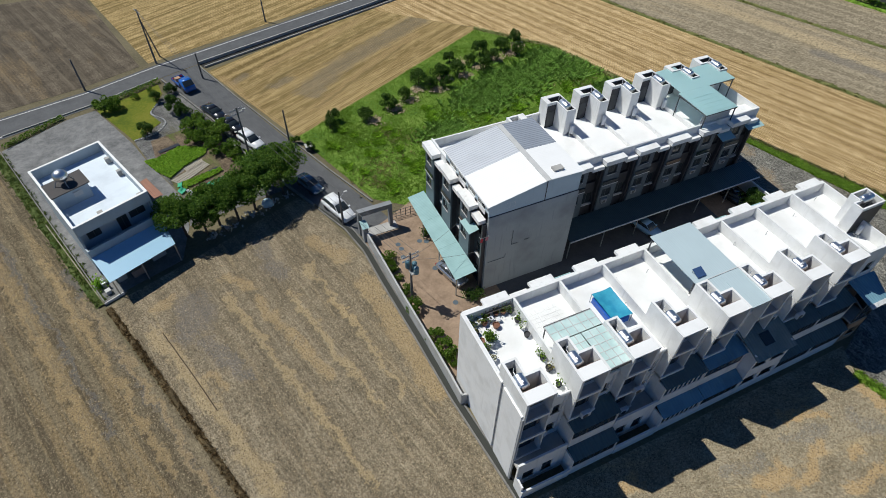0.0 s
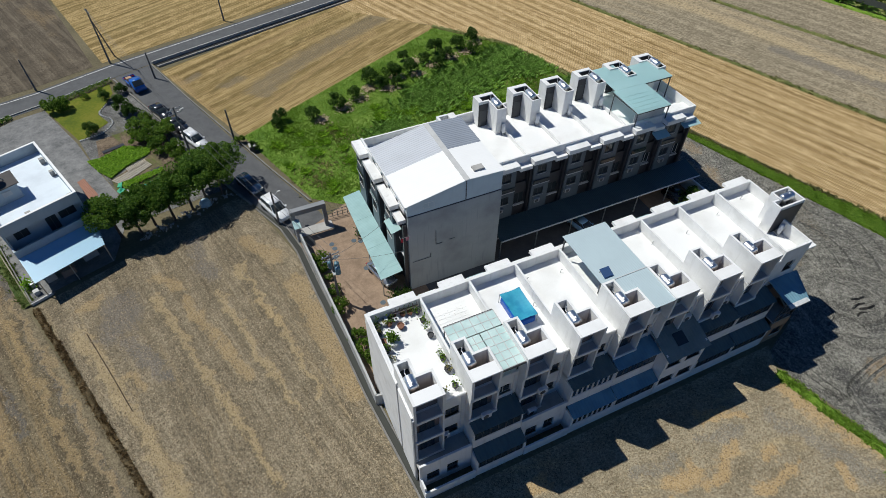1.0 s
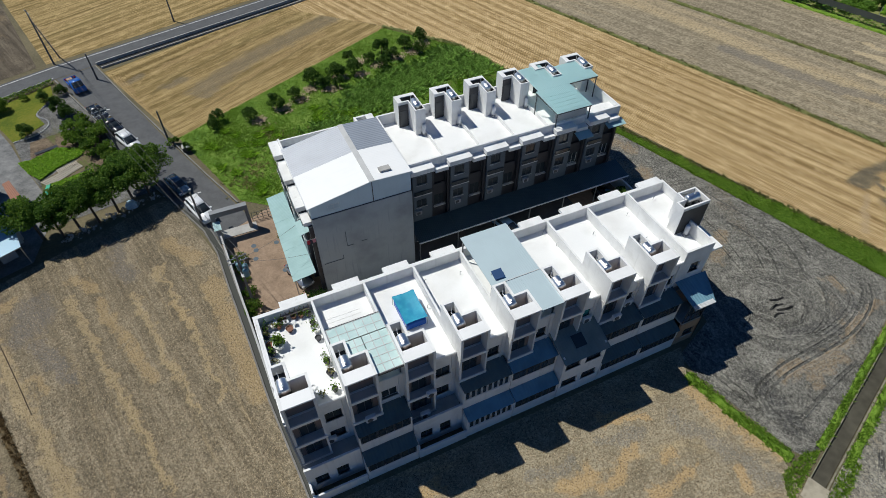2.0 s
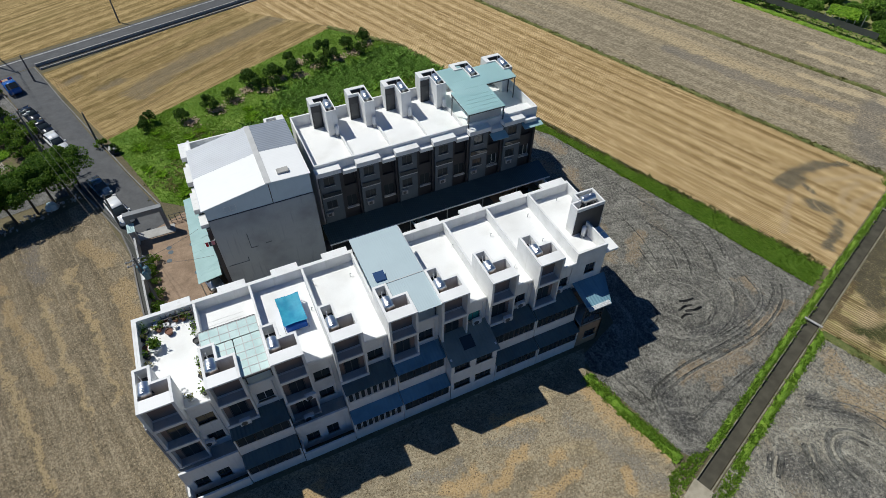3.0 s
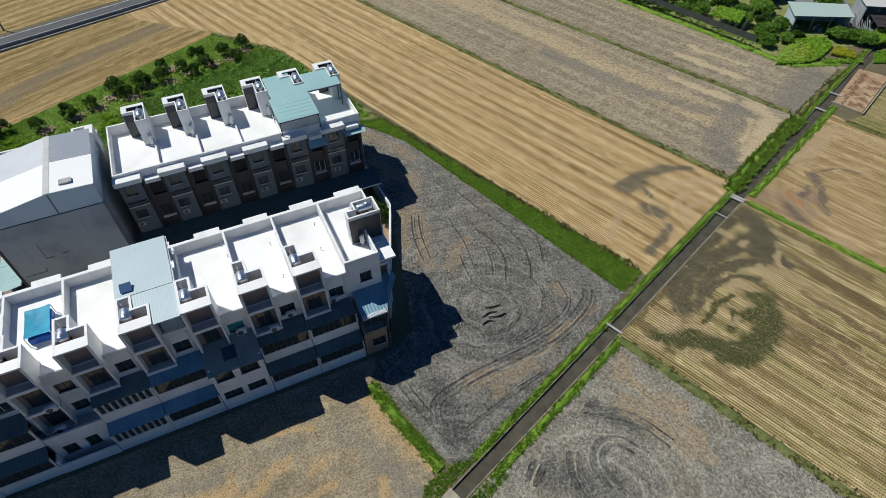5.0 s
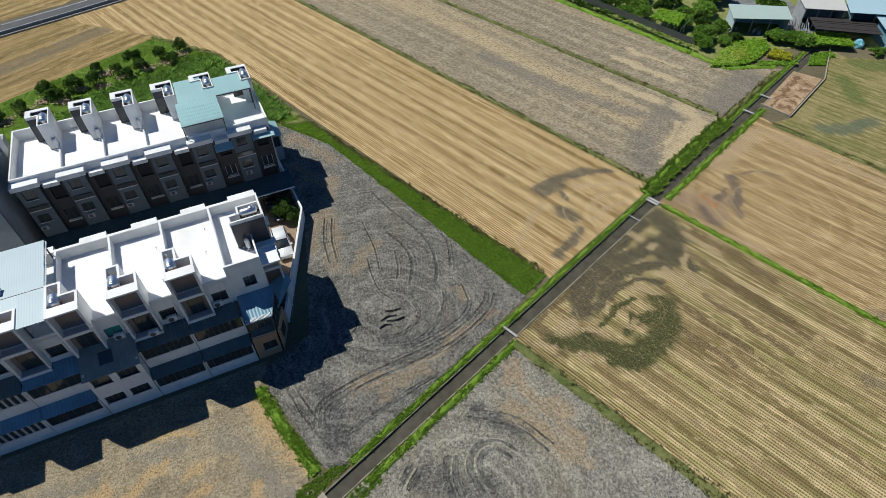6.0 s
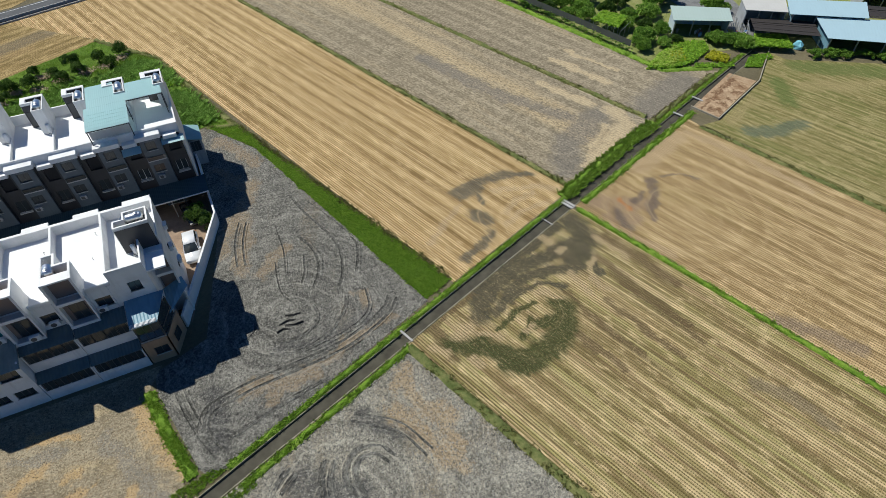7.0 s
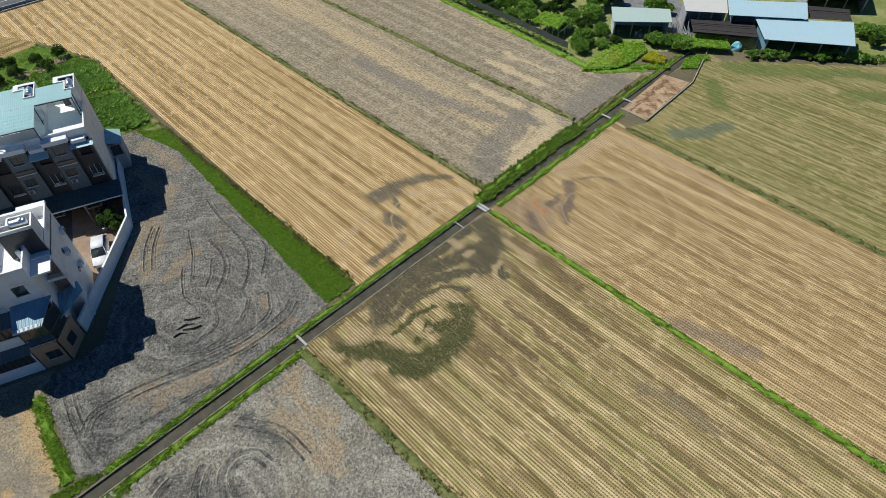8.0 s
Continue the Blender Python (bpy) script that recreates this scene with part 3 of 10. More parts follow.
M_DRYGREY = soil("grey_straw_field", ((0.155, 0.128, 0.086), (0.315, 0.262, 0.178), (0.48, 0.405, 0.28)), 19.5, 0.5, 0.3, 3.0, 0.4, 3.4, 0.06, (0.56, 0.43, 0.25), (0.50, 0.60), pass_w=2.6, pass_amt=0.4, lump=2.4, straw_fit=(1.0, 0.1), rings=[(94, 4, 9.5, 1.3, 0.35)],
                 marks=[([([(101.5, 5.1), (97.5, 2.9), (93.4, 0.8), (90.2, -3.6)], 2.0), ([(120.0, 7.0), (114.0, 5.0), (109.2, 2.6)], 2.6), ([(97.5, 6), (91, 16), (85, 32)], 1.3)], (0.185, 0.168, 0.145), 0.75),
                        ([([(104.2, 5.0), (104.1, 1.4), (99.8, -1.3), (93.6, -5.2)], 1.3), ([(101.2, 2.4), (97.0, -1.0), (92.6, -4.6)], 0.35), ([(98.6, 16.1), (100.4, 11.9), (102.2, 7.8)], 0.8), ([(108.4, 12), (104.4, 22)], 0.7), ([(112, 14), (108, 24)], 0.5)], (0.53, 0.42, 0.26), 0.9)])
M_FLATGREY = soil("pale_mud_field", ((0.12, 0.114, 0.095), (0.32, 0.30, 0.245), (0.56, 0.52, 0.42)), -20, 0.8, 0.0, 2.0, 0.2, 3.2, 0.13, (0.34, 0.27, 0.175), (0.48, 0.62), speck=0.12, lump=5.0, bump=1.0, dist=0.15, rings=[(49, -33, 12.0, 0.9, 0.6)],
                  marks=[([([(58.0, -23.6), (56.9, -24.4)], 0.9), ([(59.1, -27.6), (60.6, -30)], 0.9), ([(56, -27), (58.5, -33)], 1.0), ([(58.2, -23.2), (58.6, -28.2)], 0.8), ([(59.6, -29), (59.4, -34.5)], 0.6)], (0.44, 0.32, 0.185), 0.75), ([([(46, -29), (50, -33)], 1.6), ([(52.6, -26.2), (56, -29.2)], 0.8)], (0.085, 0.085, 0.085), 0.7)])
WETDARK, GREENDARK = (0.085, 0.080, 0.060), (0.050, 0.066, 0.025)
M_GREENSTUB = stubble("green_gold_stubble", ((0.25, 0.18, 0.08), (0.445, 0.335, 0.165), (0.62, 0.485, 0.27)), (0.075, 0.058, 0.022), pass_w=2.7, pass_amt=0.85, waste=0.8, tint=(0.30, 0.30, 0.10), tint_cut=(0.42, 0.56), stain=(0.26, 0.165, 0.095), rings=[(73.6, -22.6, 5.6, 0.4, 0.25)],
                      marks=[([([(84.3, -18.9), (85.3, -24.2), (87.1, -30.8)], 0.6), ([(84.5, -23.4), (87.2, -33.2)], 0.45), ([(76.4, -26.7), (77.5, -30.5), (78.2, -32.6)], 0.4), ([(78.6, -25.4), (80.6, -31.9)], 0.4), ([(78.2, -21.6), (78.7, -25.1)], 0.35), ([(63.4, -24.0), (63.1, -20.3)], 0.6), ([(62.2, -19.9), (70.2, -17.2)], 0.4), ([(87.2, -16.8), (88.8, -21.6), (89.7, -26.0)], 0.7), ([(75.7, -26.0), (76.6, -29.6)], 0.4), ([(86.2, -16.0), (88.1, -19.5), (89.0, -23.3)], 0.5), ([(81.5, -24.5), (84.0, -33.5)], 0.4)], (0.145, 0.10, 0.055), 0.8),
                             ([([(85.1, -12.6), (84.8, -16.2), (81.9, -18.6)], 1.5), ([(83.3, -15.9), (79.0, -16.3), (74.9, -16.5), (71.5, -17.6), (69.2, -19.1), (68.5, -20.5)], 1.2), ([(81.8, -19.4), (78.0, -18.3), (75.1, -18.1), (72.7, -18.9), (71.0, -20.3), (69.9, -20.8)], 0.7), ([(78.5, -20.9), (76.3, -19.5), (73.9, -19.5), (71.8, -20.3)], 0.45), ([(83.0, -12.4), (76.5, -14.6), (69.5, -17.2)], 0.9), ([(83.6, -19.6), (83.0, -21.2)], 0.5)], WETDARK, 0.95),
                             ([([(76.7, -23.4), (75.4, -25.5), (73.2, -27.1), (70.6, -27.5)], 1.5), ([(71.4, -27.5), (68.5, -26.2), (66.2, -23.5), (64.1, -22.8)], 1.15), ([(69.6, -27.9), (67.7, -27.0)], 1.0), ([(73.0, -24.1), (75.1, -24.4)], 0.7), ([(69.3, -23.0), (71.8, -21.7), (74.2, -21.5)], 0.35), ([(71.0, -24.8), (73.1, -23.1)], 0.35)], GREENDARK, 0.95),
                             ([([(80.3, -13.5), (81.0, -14.8)], 0.5), ([(80.6, -16.3), (81.6, -16.1)], 0.35), ([(86.0, -16.3), (86.9, -18.9), (87.5, -20.5)], 0.4), ([(82.5, -20.3), (83.8, -19.1)], 0.4), ([(81.9, -21.4), (82.5, -23.6)], 0.45), ([(80.1, -19.7), (80.6, -22.7)], 0.4), ([(66.5, -21.3), (65.1, -22.0)], 0.8), ([(65.0, -24.5), (65.5, -26.0)], 0.45), ([(75.5, -20.3), (77.3, -22.2)], 0.3), ([(71.5, -24.3), (72.7, -23.9)], 0.3), ([(67.2, -22.6), (68.8, -24.0)], 0.4), ([(62.0, -22.1), (63.1, -23.5)], 0.5)], (0.50, 0.38, 0.22), 0.85),
                             ([([(88.3, -39.3), (90.1, -41.2), (91.2, -45.2)], 0.7)], (0.21, 0.17, 0.115), 0.7)])
M_BROWNSTUB = stubble("brown_stubble", ((0.25, 0.165, 0.075), (0.45, 0.318, 0.155), (0.62, 0.465, 0.255)), (0.105, 0.07, 0.028), row=0.32, step=0.25, pass_w=2.3, pass_amt=0.65, dots=0.75, waste=0.3, tint=(0.35, 0.26, 0.11), stain=(0.25, 0.165, 0.075), rings=[(99, -17, 10.0, 1.0, 0.55)],
                      marks=[([([(89.8, -11.0), (91.7, -12.5), (94.7, -13.9)], 1.4), ([(92.2, -15.6), (90.0, -14.1)], 1.2)], (0.33, 0.235, 0.165), 0.75),
                             ([([(98.7, -10.7), (97.4, -13.2), (95.8, -14.5)], 0.7), ([(91.0, -13.6), (90.5, -15.7), (90.8, -16.8)], 0.6), ([(95.6, -14.3), (94.4, -16.7)], 0.35), ([(96.3, -12.1), (94.2, -13.1)], 0.35), ([(100.4, -10.6), (103.0, -11.3), (104.8, -13.2)], 0.2)], (0.17, 0.135, 0.115), 0.9),
                             ([([(96.0, -34.6), (98.5, -37.4), (100.4, -40.8)], 0.9)], (0.26, 0.20, 0.145), 0.8),
                             ([([(92.9, -12.0), (92.8, -14.0)], 0.3)], (0.46, 0.19, 0.07), 0.9),
                             ([([(88.1, -14.6), (90.2, -18.8), (92.3, -22.4)], 0.8), ([(108.5, -4.7), (99.0, -8.0)], 1.3), ([(110.4, -4.4), (113.1, -10.7), (116.1, -21.3)], 0.6)], (0.54, 0.40, 0.24), 0.75)])
M_OLIVE = stubble("olive_stubble", ((0.14, 0.12, 0.04), (0.225, 0.19, 0.072), (0.40, 0.33, 0.165)), (0.08, 0.08, 0.024), row=0.32, step=0.24, pass_w=2.4, pass_amt=0.5, dots=0.5, waste=0.25, tint=(0.15, 0.17, 0.045), tint_cut=(0.44, 0.58), ridge=0.75,
                  marks=[([([(118.8, -8.2), (122.2, -9.9), (126.8, -9.9)], 1.2)], (0.12, 0.15, 0.105), 0.8), ([([(140, 2), (150, -5), (162, -14)], 2.0), ([(133, 0), (130, -5)], 1.4), ([(150, -12), (158, -18)], 1.6)], (0.10, 0.15, 0.04), 0.7), ([([(136, -3), (144, -7)], 1.6), ([(152, -8), (160, -15)], 0.8), ([(118, -5), (125, -2.4)], 0.8)], (0.36, 0.29, 0.14), 0.6)])
M_DARKNW = soil("dark_ploughed_soil", ((0.058, 0.047, 0.035), (0.125, 0.102, 0.074), (0.215, 0.178, 0.128)), 19.4, 0.5, 0.2, 2.0, 0.45, 3.4, 0.1, (0.25, 0.18, 0.10), (0.52, 0.64), pass_w=2.2, pass_amt=0.4)
M_LUSH = turf("lush_weeds", ((0.07, 0.14, 0.018), (0.135, 0.235, 0.03), (0.25, 0.33, 0.075)), 0.45)
M_BANK = turf("bank_grass", ((0.08, 0.15, 0.018), (0.16, 0.28, 0.03), (0.27, 0.37, 0.06)), 0.5)
M_DRYBANK = turf("dry_bank_grass", ((0.085, 0.115, 0.03), (0.16, 0.18, 0.06), (0.27, 0.25, 0.10)), 0.5)
M_DIMBANK = turf("dim_bank_grass", ((0.04, 0.07, 0.016), (0.08, 0.115, 0.03), (0.15, 0.17, 0.06)), 0.5)
M_FURROW = turf("furrow_weeds", ((0.06, 0.045, 0.024), (0.12, 0.088, 0.046), (0.24, 0.17, 0.085)), 0.6)
M_LAWN = turf("mown_lawn", ((0.075, 0.115, 0.012), (0.14, 0.165, 0.015), (0.21, 0.20, 0.03)), 0.3)
M_EARTH = turf("rough_ground", ((0.09, 0.078, 0.045), (0.155, 0.132, 0.078), (0.22, 0.185, 0.11)), 0.08)
M_ROAD = tarmac("asphalt", (0.075, 0.077, 0.080), (0.12, 0.122, 0.125))
M_YARD = tarmac("old_concrete_paving", (0.085, 0.087, 0.088), (0.26, 0.257, 0.25))
M_COURT = tarmac("stained_court_concrete", (0.19, 0.132, 0.09), (0.37, 0.265, 0.185))
M_GRAVEL = soil("garden_gravel", ((0.05, 0.05, 0.048), (0.13, 0.128, 0.122), (0.25, 0.245, 0.235)), 20, 0.5, 0.0, 2.0, 0.1, 6.0, 0.3, (0.13, 0.12, 0.06), (0.52, 0.62), speck=0.4)
M_WATER, _nt, _b = shader("ditch_water", 0.75, 0.0, 0.1)
link(_nt, ramp(_nt, grain(_nt, where(_nt), 0.8, 3), [(0.3, (0.055, 0.050, 0.038)), (0.7, (0.095, 0.088, 0.066))]), _b.inputs["Base Color"])
M_LINE = plain("worn_road_paint", (0.62, 0.62, 0.60), 0.7)

# ---- the ground: one sheet to the horizon, with the ditch let into it ----
DITCH_A, DITCH_DIR = Vector((39.2, -26.7)), Vector((0.9383, 0.3459))
DITCH_N = Vector((-0.3459, 0.9383))


def on_ditch(u, v, z=0.0):
    p = DITCH_A + DITCH_DIR * u + DITCH_N * v
    return (p.x, p.y, z)


bm = bmesh.new()
us = [-2500, -1.6, 104.5, 2500]
profile = [(-2500, 0.0), (-1.30, 0.0), (-1.12, -0.75), (-0.10, -0.75), (0.08, 0.0), (2500, 0.0)]
grid = [[bm.verts.new(on_ditch(u, v, z)) for v, z in profile] for u in us]
flat = {}
for i in range(3):
    for j in range(5):
        if i == 1 or j in (0, 4):
            bm.faces.new((grid[i][j], grid[i + 1][j], grid[i + 1][j + 1], grid[i][j + 1]))
for i, k in ((0, 1), (3, 2)):
    bm.faces.new((grid[i][1], grid[k][1], grid[k][4], grid[i][4]))
    bm.faces.new((grid[k][1], grid[k][2], grid[k][3], grid[k][4]))
bmesh.ops.recalc_face_normals(bm, faces=bm.faces)
if sum(f.normal.z for f in bm.faces) < 0:
    bmesh.ops.reverse_faces(bm, faces=bm.faces)
structure("ground", bm, M_EARTH, "open farmland of dry soil and rough grass", "ground")


def patch(name, pts, z, mat, label, category="field"):
    bm = bmesh.new()
    vs = [bm.verts.new((x, y, z)) for x, y in pts]
    f = bm.faces.new(vs)
    f.normal_update()
    if f.normal.z < 0:
        f.normal_flip()
    bmesh.ops.triangulate(bm, faces=[f])
    return structure(name, bm, mat, label, category)


patch("field_1", [(-110, 40), (-42.2, 57.0), (-30.2, 23.2), (-19.0, -6.5), (-4, -50), (-60, -70)], 0.02, M_FARWEST, "furrowed dry brown field beside the house", "field")
patch("field_2", [(-29.3, 23.0), (-20.5, 26.2), (-6.2, 32.0), (-4.6, 26.6), (-2.3, 18.0), (-1.5, 3.1), (0.0, -12.4), (0.9, -30), (2, -60), (-4, -60), (-19.0, -6.5)], 0.024, M_WEST, "harvested dry field with straw patches beside the terrace", "field")
patch("field_3", [(0.0, -12.3), (37, -12.3), (35.2, -15.3), (37.4, -24.6), (36.5, -28.2), (20, -34), (2, -60), (0.9, -30)], 0.028, M_SOUTH, "pebbly dry field in front of the terrace", "field")
patch("field_4", [(36.2, -13.0), (36.2, -15.4), (38.6, -24.7), (39.6, -26.0), (64.1, -16.3), (63.9, -15.6), (53.3, 19), (47.9, 27.2), (45.8, 27), (45.8, 6), (41.5, -11)], 0.026, M_MUD, "grey mud field with curved tyre tracks", "field")
patch("field_5", [(67.7, -15.2), (88.5, -7.5), (58.0, 78.5), (50, 101), (20.0, 81.0), (18.9, 78.9), (34.4, 64.3), (43.5, 52.5)], 0.022, M_STUB, "golden rice stubble field in long rows", "field")
patch("field_6", [(88.9, -7.4), (108.0, -0.4), (80.0, 75), (70, 100), (50.4, 101), (60.4, 72.0)], 0.026, M_DRYGREY, "greyish dry field with straw streaks", "field")
patch("field_7", [(108.4, -0.2), (127.2, 6.6), (119, 10.8), (112.9, 31.0), (103, 62), (92, 100), (70.5, 100), (86.5, 58)], 0.024, M_DRYGREY, "greyish dry field next to the gardens", "field")
patch("field_8", [(40.2, -27.9), (59.4, -20.9), (61, -24.5), (67.3, -41), (75, -62), (30, -62), (20, -34.5), (37.5, -29.0)], 0.022, M_FLATGREY, "pale dried mud field with tyre curves", "field")
patch("field_9", [(60.0, -20.6), (86.4, -10.8), (102.0, -54.8), (106, -66), (75.4, -62), (67.7, -41)], 0.026, M_GREENSTUB, "green and gold stubble field with wet dark swirls", "field")
patch("field_10", [(87.0, -10.6), (113.0, -1.0), (113.4, -4.4), (124.4, -37.8), (131, -58), (106.4, -66), (102.3, -54.6)], 0.022, M_BROWNSTUB, "brown stubble field in rows", "field")
patch("field_11", [(113.8, -4.0), (117, -4.2), (130.2, 1.3), (139.4, 8.0), (139.8, 4.6), (162.4, -9.2), (190, -24), (190, -80), (131.4, -58), (124.8, -37.6)], 0.026, M_OLIVE, "olive green stubble field beside the farmyard", "field")
patch("field_12", [(-12.2, 67.5), (18.9, 79.2), (34.5, 64.0), (34.2, 63.3), (-3.8, 44.1)], 0.027, M_STUBNW, "straw stubble field at the road corner", "field")
patch("field_13", [(-80, 58), (-41.8, 67.5), (-30.4, 70.2), (-22.0, 73.4), (-30, 108), (-80, 108)], 0.022, M_DARKNW, "dark ploughed field beyond the road", "field")
patch("field_14", [(-20.6, 73.9), (17.5, 85.6), (20.0, 86.0), (45, 112), (-30, 112), (-29.6, 108)], 0.026, M_STUBNW, "pale stubble field beyond the road", "field")
patch("weed_lot", [(1.6, 27.6), (-3.6, 44.2), (34.0, 63.3), (43.3, 52.2), (51.8, 25.8), (48.0, 27.6), (45.8, 27.3), (45.8, 23), (6.8, 23.4)], 0.03, M_LUSH, "overgrown vacant lot of lush green weeds", "vegetation")
patch("grass_strip", [(64.0, -16.0), (67.5, -14.6), (51.9, 25.6), (48.0, 27.4), (53.4, 19.0)], 0.05, M_BANK, "green grass strip between two fields", "grass")

# ---- roads and paving ----
patch("road", [(-95, 46.0), (-41.3, 60.0), (-28.1, 64.2), (-19.3, 68.3), (-13.3, 70.5), (19.5, 80.3), (75, 98.5), (74, 103), (17.5, 84.4), (-19.4, 73.0), (-30.3, 68.7), (-41.6, 65.8), (-95, 51.5)], 0.035, M_ROAD, "grey asphalt farm road with white edge lines", "road")
patch("lane", [(-19.1, 68.2), (-13.3, 52.6), (-10.6, 42.1), (-5.3, 29.6), (-1.9, 21.9), (2.2, 23.5), (1.0, 27.1), (-5.5, 45.5), (-13.5, 70.2)], 0.045, M_ROAD, "grey asphalt lane leading to the gate", "road")
patch("courtyard", [(-1.9, 21.9), (-0.8, 9), (-0.6, -2.2), (-0.2, -2.2), (0.0, 0.6), (9.0, 0.6), (9.0, 23), (7.0, 26), (2.2, 23.7)], 0.05, M_COURT, "stained brown concrete court between the terraces", "pavement")
patch("court_lane", [(9.0, 0.6), (39.0, 0.6), (39.0, 12.6), (9.0, 12.6)], 0.05, M_ROAD, "dark asphalt lane between the two terraces", "pavement")
patch("court_end", [(39.0, 0.6), (40.5, -8.3), (43.0, -1.2), (45.6, 5.8), (45.5, 23.5), (39.0, 12.6)], 0.052, M_COURT, "tan concrete yard at the court's end", "pavement")
patch("yard", [(-40.9, 57.0), (-29.6, 23.8), (-21.4, 26.6), (-20.0, 31.8), (-19.5, 36.0), (-23.1, 46.3), (-24.8, 52.0), (-29.0, 62.6), (-33.0, 61.5)], 0.04, M_YARD, "worn grey concrete yard round the house", "pavement")
patch("lawn", [(-28.8, 62.4), (-19.9, 66.6), (-19.6, 63.5), (-21.9, 58.4), (-20.6, 55.6), (-24.4, 52.2)], 0.045, M_LAWN, "mown yellow-green lawn with a curved edge", "grass")
patch("garden_bed", [(-24.4, 52.0), (-20.6, 55.4), (-21.7, 58.3), (-19.4, 63.4), (-19.0, 66.5), (-13.6, 52.6), (-11.0, 42.3), (-7.0, 34.0), (-19.9, 31.9), (-19.4, 36.0), (-23.0, 46.3)], 0.042, M_GRAVEL, "grey gravel and earth garden beside the lane", "ground")

# Flat wet bed painted near-black to stand in for the ditch's shaded depth.
patch("road_ditch", [(-13.0, 70.15), (19.6, 80.05), (60, 93.25), (60.3, 92.2), (19.9, 79.0), (-12.6, 69.0)], 0.033, plain("shaded_ditch_mud", (0.010, 0.010, 0.009), 0.7, 0.0, 0.6, 1.0), "wet ditch bed beside the farm road, blackened for shade", "ditch")

# ---- foliage tools ----
RNG = np.random.default_rng(7)


def leafy(name, cols, rough=0.6, through_light=0.5):
    """Leaf material, varied from leaf to leaf and plant to plant, that lets some sun through."""
    m, nt, b = shader(name, rough, 0.0, 0.25)
    g = nt.nodes.new("ShaderNodeNewGeometry")
    o = nt.nodes.new("ShaderNodeObjectInfo")
    f = calc(nt, 'ADD', calc(nt, 'MULTIPLY', g.outputs["Random Per Island"], 0.75), calc(nt, 'MULTIPLY', o.outputs["Random"], 0.25))
    c = ramp(nt, f, [(0.1, cols[0]), (0.5, cols[1]), (0.9, cols[2])])
    link(nt, c, b.inputs["Base Color"])
    t = nt.nodes.new("ShaderNodeBsdfTranslucent")
    link(nt, c, t.inputs["Color"])
    x = nt.nodes.new("ShaderNodeMixShader")
    x.inputs[0].default_value = through_light
    link(nt, b.outputs[0], x.inputs[1])
    link(nt, t.outputs[0], x.inputs[2])
    link(nt, x.outputs[0], nt.nodes["Material Output"].inputs["Surface"])
    return m


L_TREE = leafy("tree_leaves", ((0.06, 0.13, 0.015), (0.125, 0.225, 0.026), (0.22, 0.33, 0.046)))
L_DARK = leafy("citrus_leaves", ((0.035, 0.08, 0.014), (0.068, 0.14, 0.022), (0.125, 0.21, 0.036)))
L_GRASS = leafy("grass_blades", ((0.11, 0.235, 0.022), (0.215, 0.385, 0.04), (0.36, 0.50, 0.08)))
L_WEED = leafy("tall_weeds", ((0.15, 0.27, 0.03), (0.215, 0.37, 0.045), (0.32, 0.45, 0.09)))
L_DRY = leafy("dry_grass_blades", ((0.11, 0.14, 0.03), (0.20, 0.20, 0.065), (0.36, 0.31, 0.14)))
L_BRIGHT = leafy("vegetable_leaves", ((0.13, 0.29, 0.02), (0.23, 0.43, 0.035), (0.38, 0.58, 0.06)))
L_DIM = leafy("dull_weeds", ((0.045, 0.085, 0.016), (0.085, 0.14, 0.028), (0.17, 0.20, 0.06)))
L_YELLOW = leafy("yellow_flowers", ((0.28, 0.34, 0.02), (0.48, 0.48, 0.03), (0.64, 0.58, 0.05)))
L_REEDS = leafy("silver_grass", ((0.17, 0.33, 0.06), (0.29, 0.50, 0.11), (0.46, 0.63, 0.20)))
BARK = plain("bark", (0.11, 0.085, 0.065), 0.9, 0.0, 0.6, 9.0)


def leaf_mesh(name, pts, size, mat, up=0.3, long=1.4):
    """Loose leaves: one bent quad at each point."""
    n = len(pts)
    d = RNG.normal(size=(n, 3))
    d[:, 2] += up
    d /= np.linalg.norm(d, axis=1, keepdims=True)
    s = np.cross(d, RNG.normal(size=(n, 3)))
    s /= np.linalg.norm(s, axis=1, keepdims=True)
    t = np.cross(d, s)
    k = size * RNG.uniform(0.6, 1.3, (n, 1))
    a, b, c, e = pts - s * k * long * 0.5, pts + t * k * 0.5, pts + s * k * long * 0.5 + d * k * 0.2, pts - t * k * 0.5
    v = np.stack([a, e, c, b], 1).reshape(-1, 3)
    return raw_mesh(name, v, np.arange(4 * n).reshape(-1, 4), mat)


def raw_mesh(name, v, quads, mat):
    me = bpy.data.meshes.new(name)
    k = quads.shape[1]
    me.vertices.add(len(v))
    me.vertices.foreach_set("co", np.asarray(v, np.float32).ravel())
    me.loops.add(quads.size)
    me.loops.foreach_set("vertex_index", quads.ravel().astype(np.int32))
    me.polygons.add(len(quads))
    me.polygons.foreach_set("loop_start", np.arange(0, quads.size, k, dtype=np.int32))
    me.polygons.foreach_set("loop_total", np.full(len(quads), k, np.int32))
    me.materials.append(mat)
    me.update(calc_edges=True)
    return me


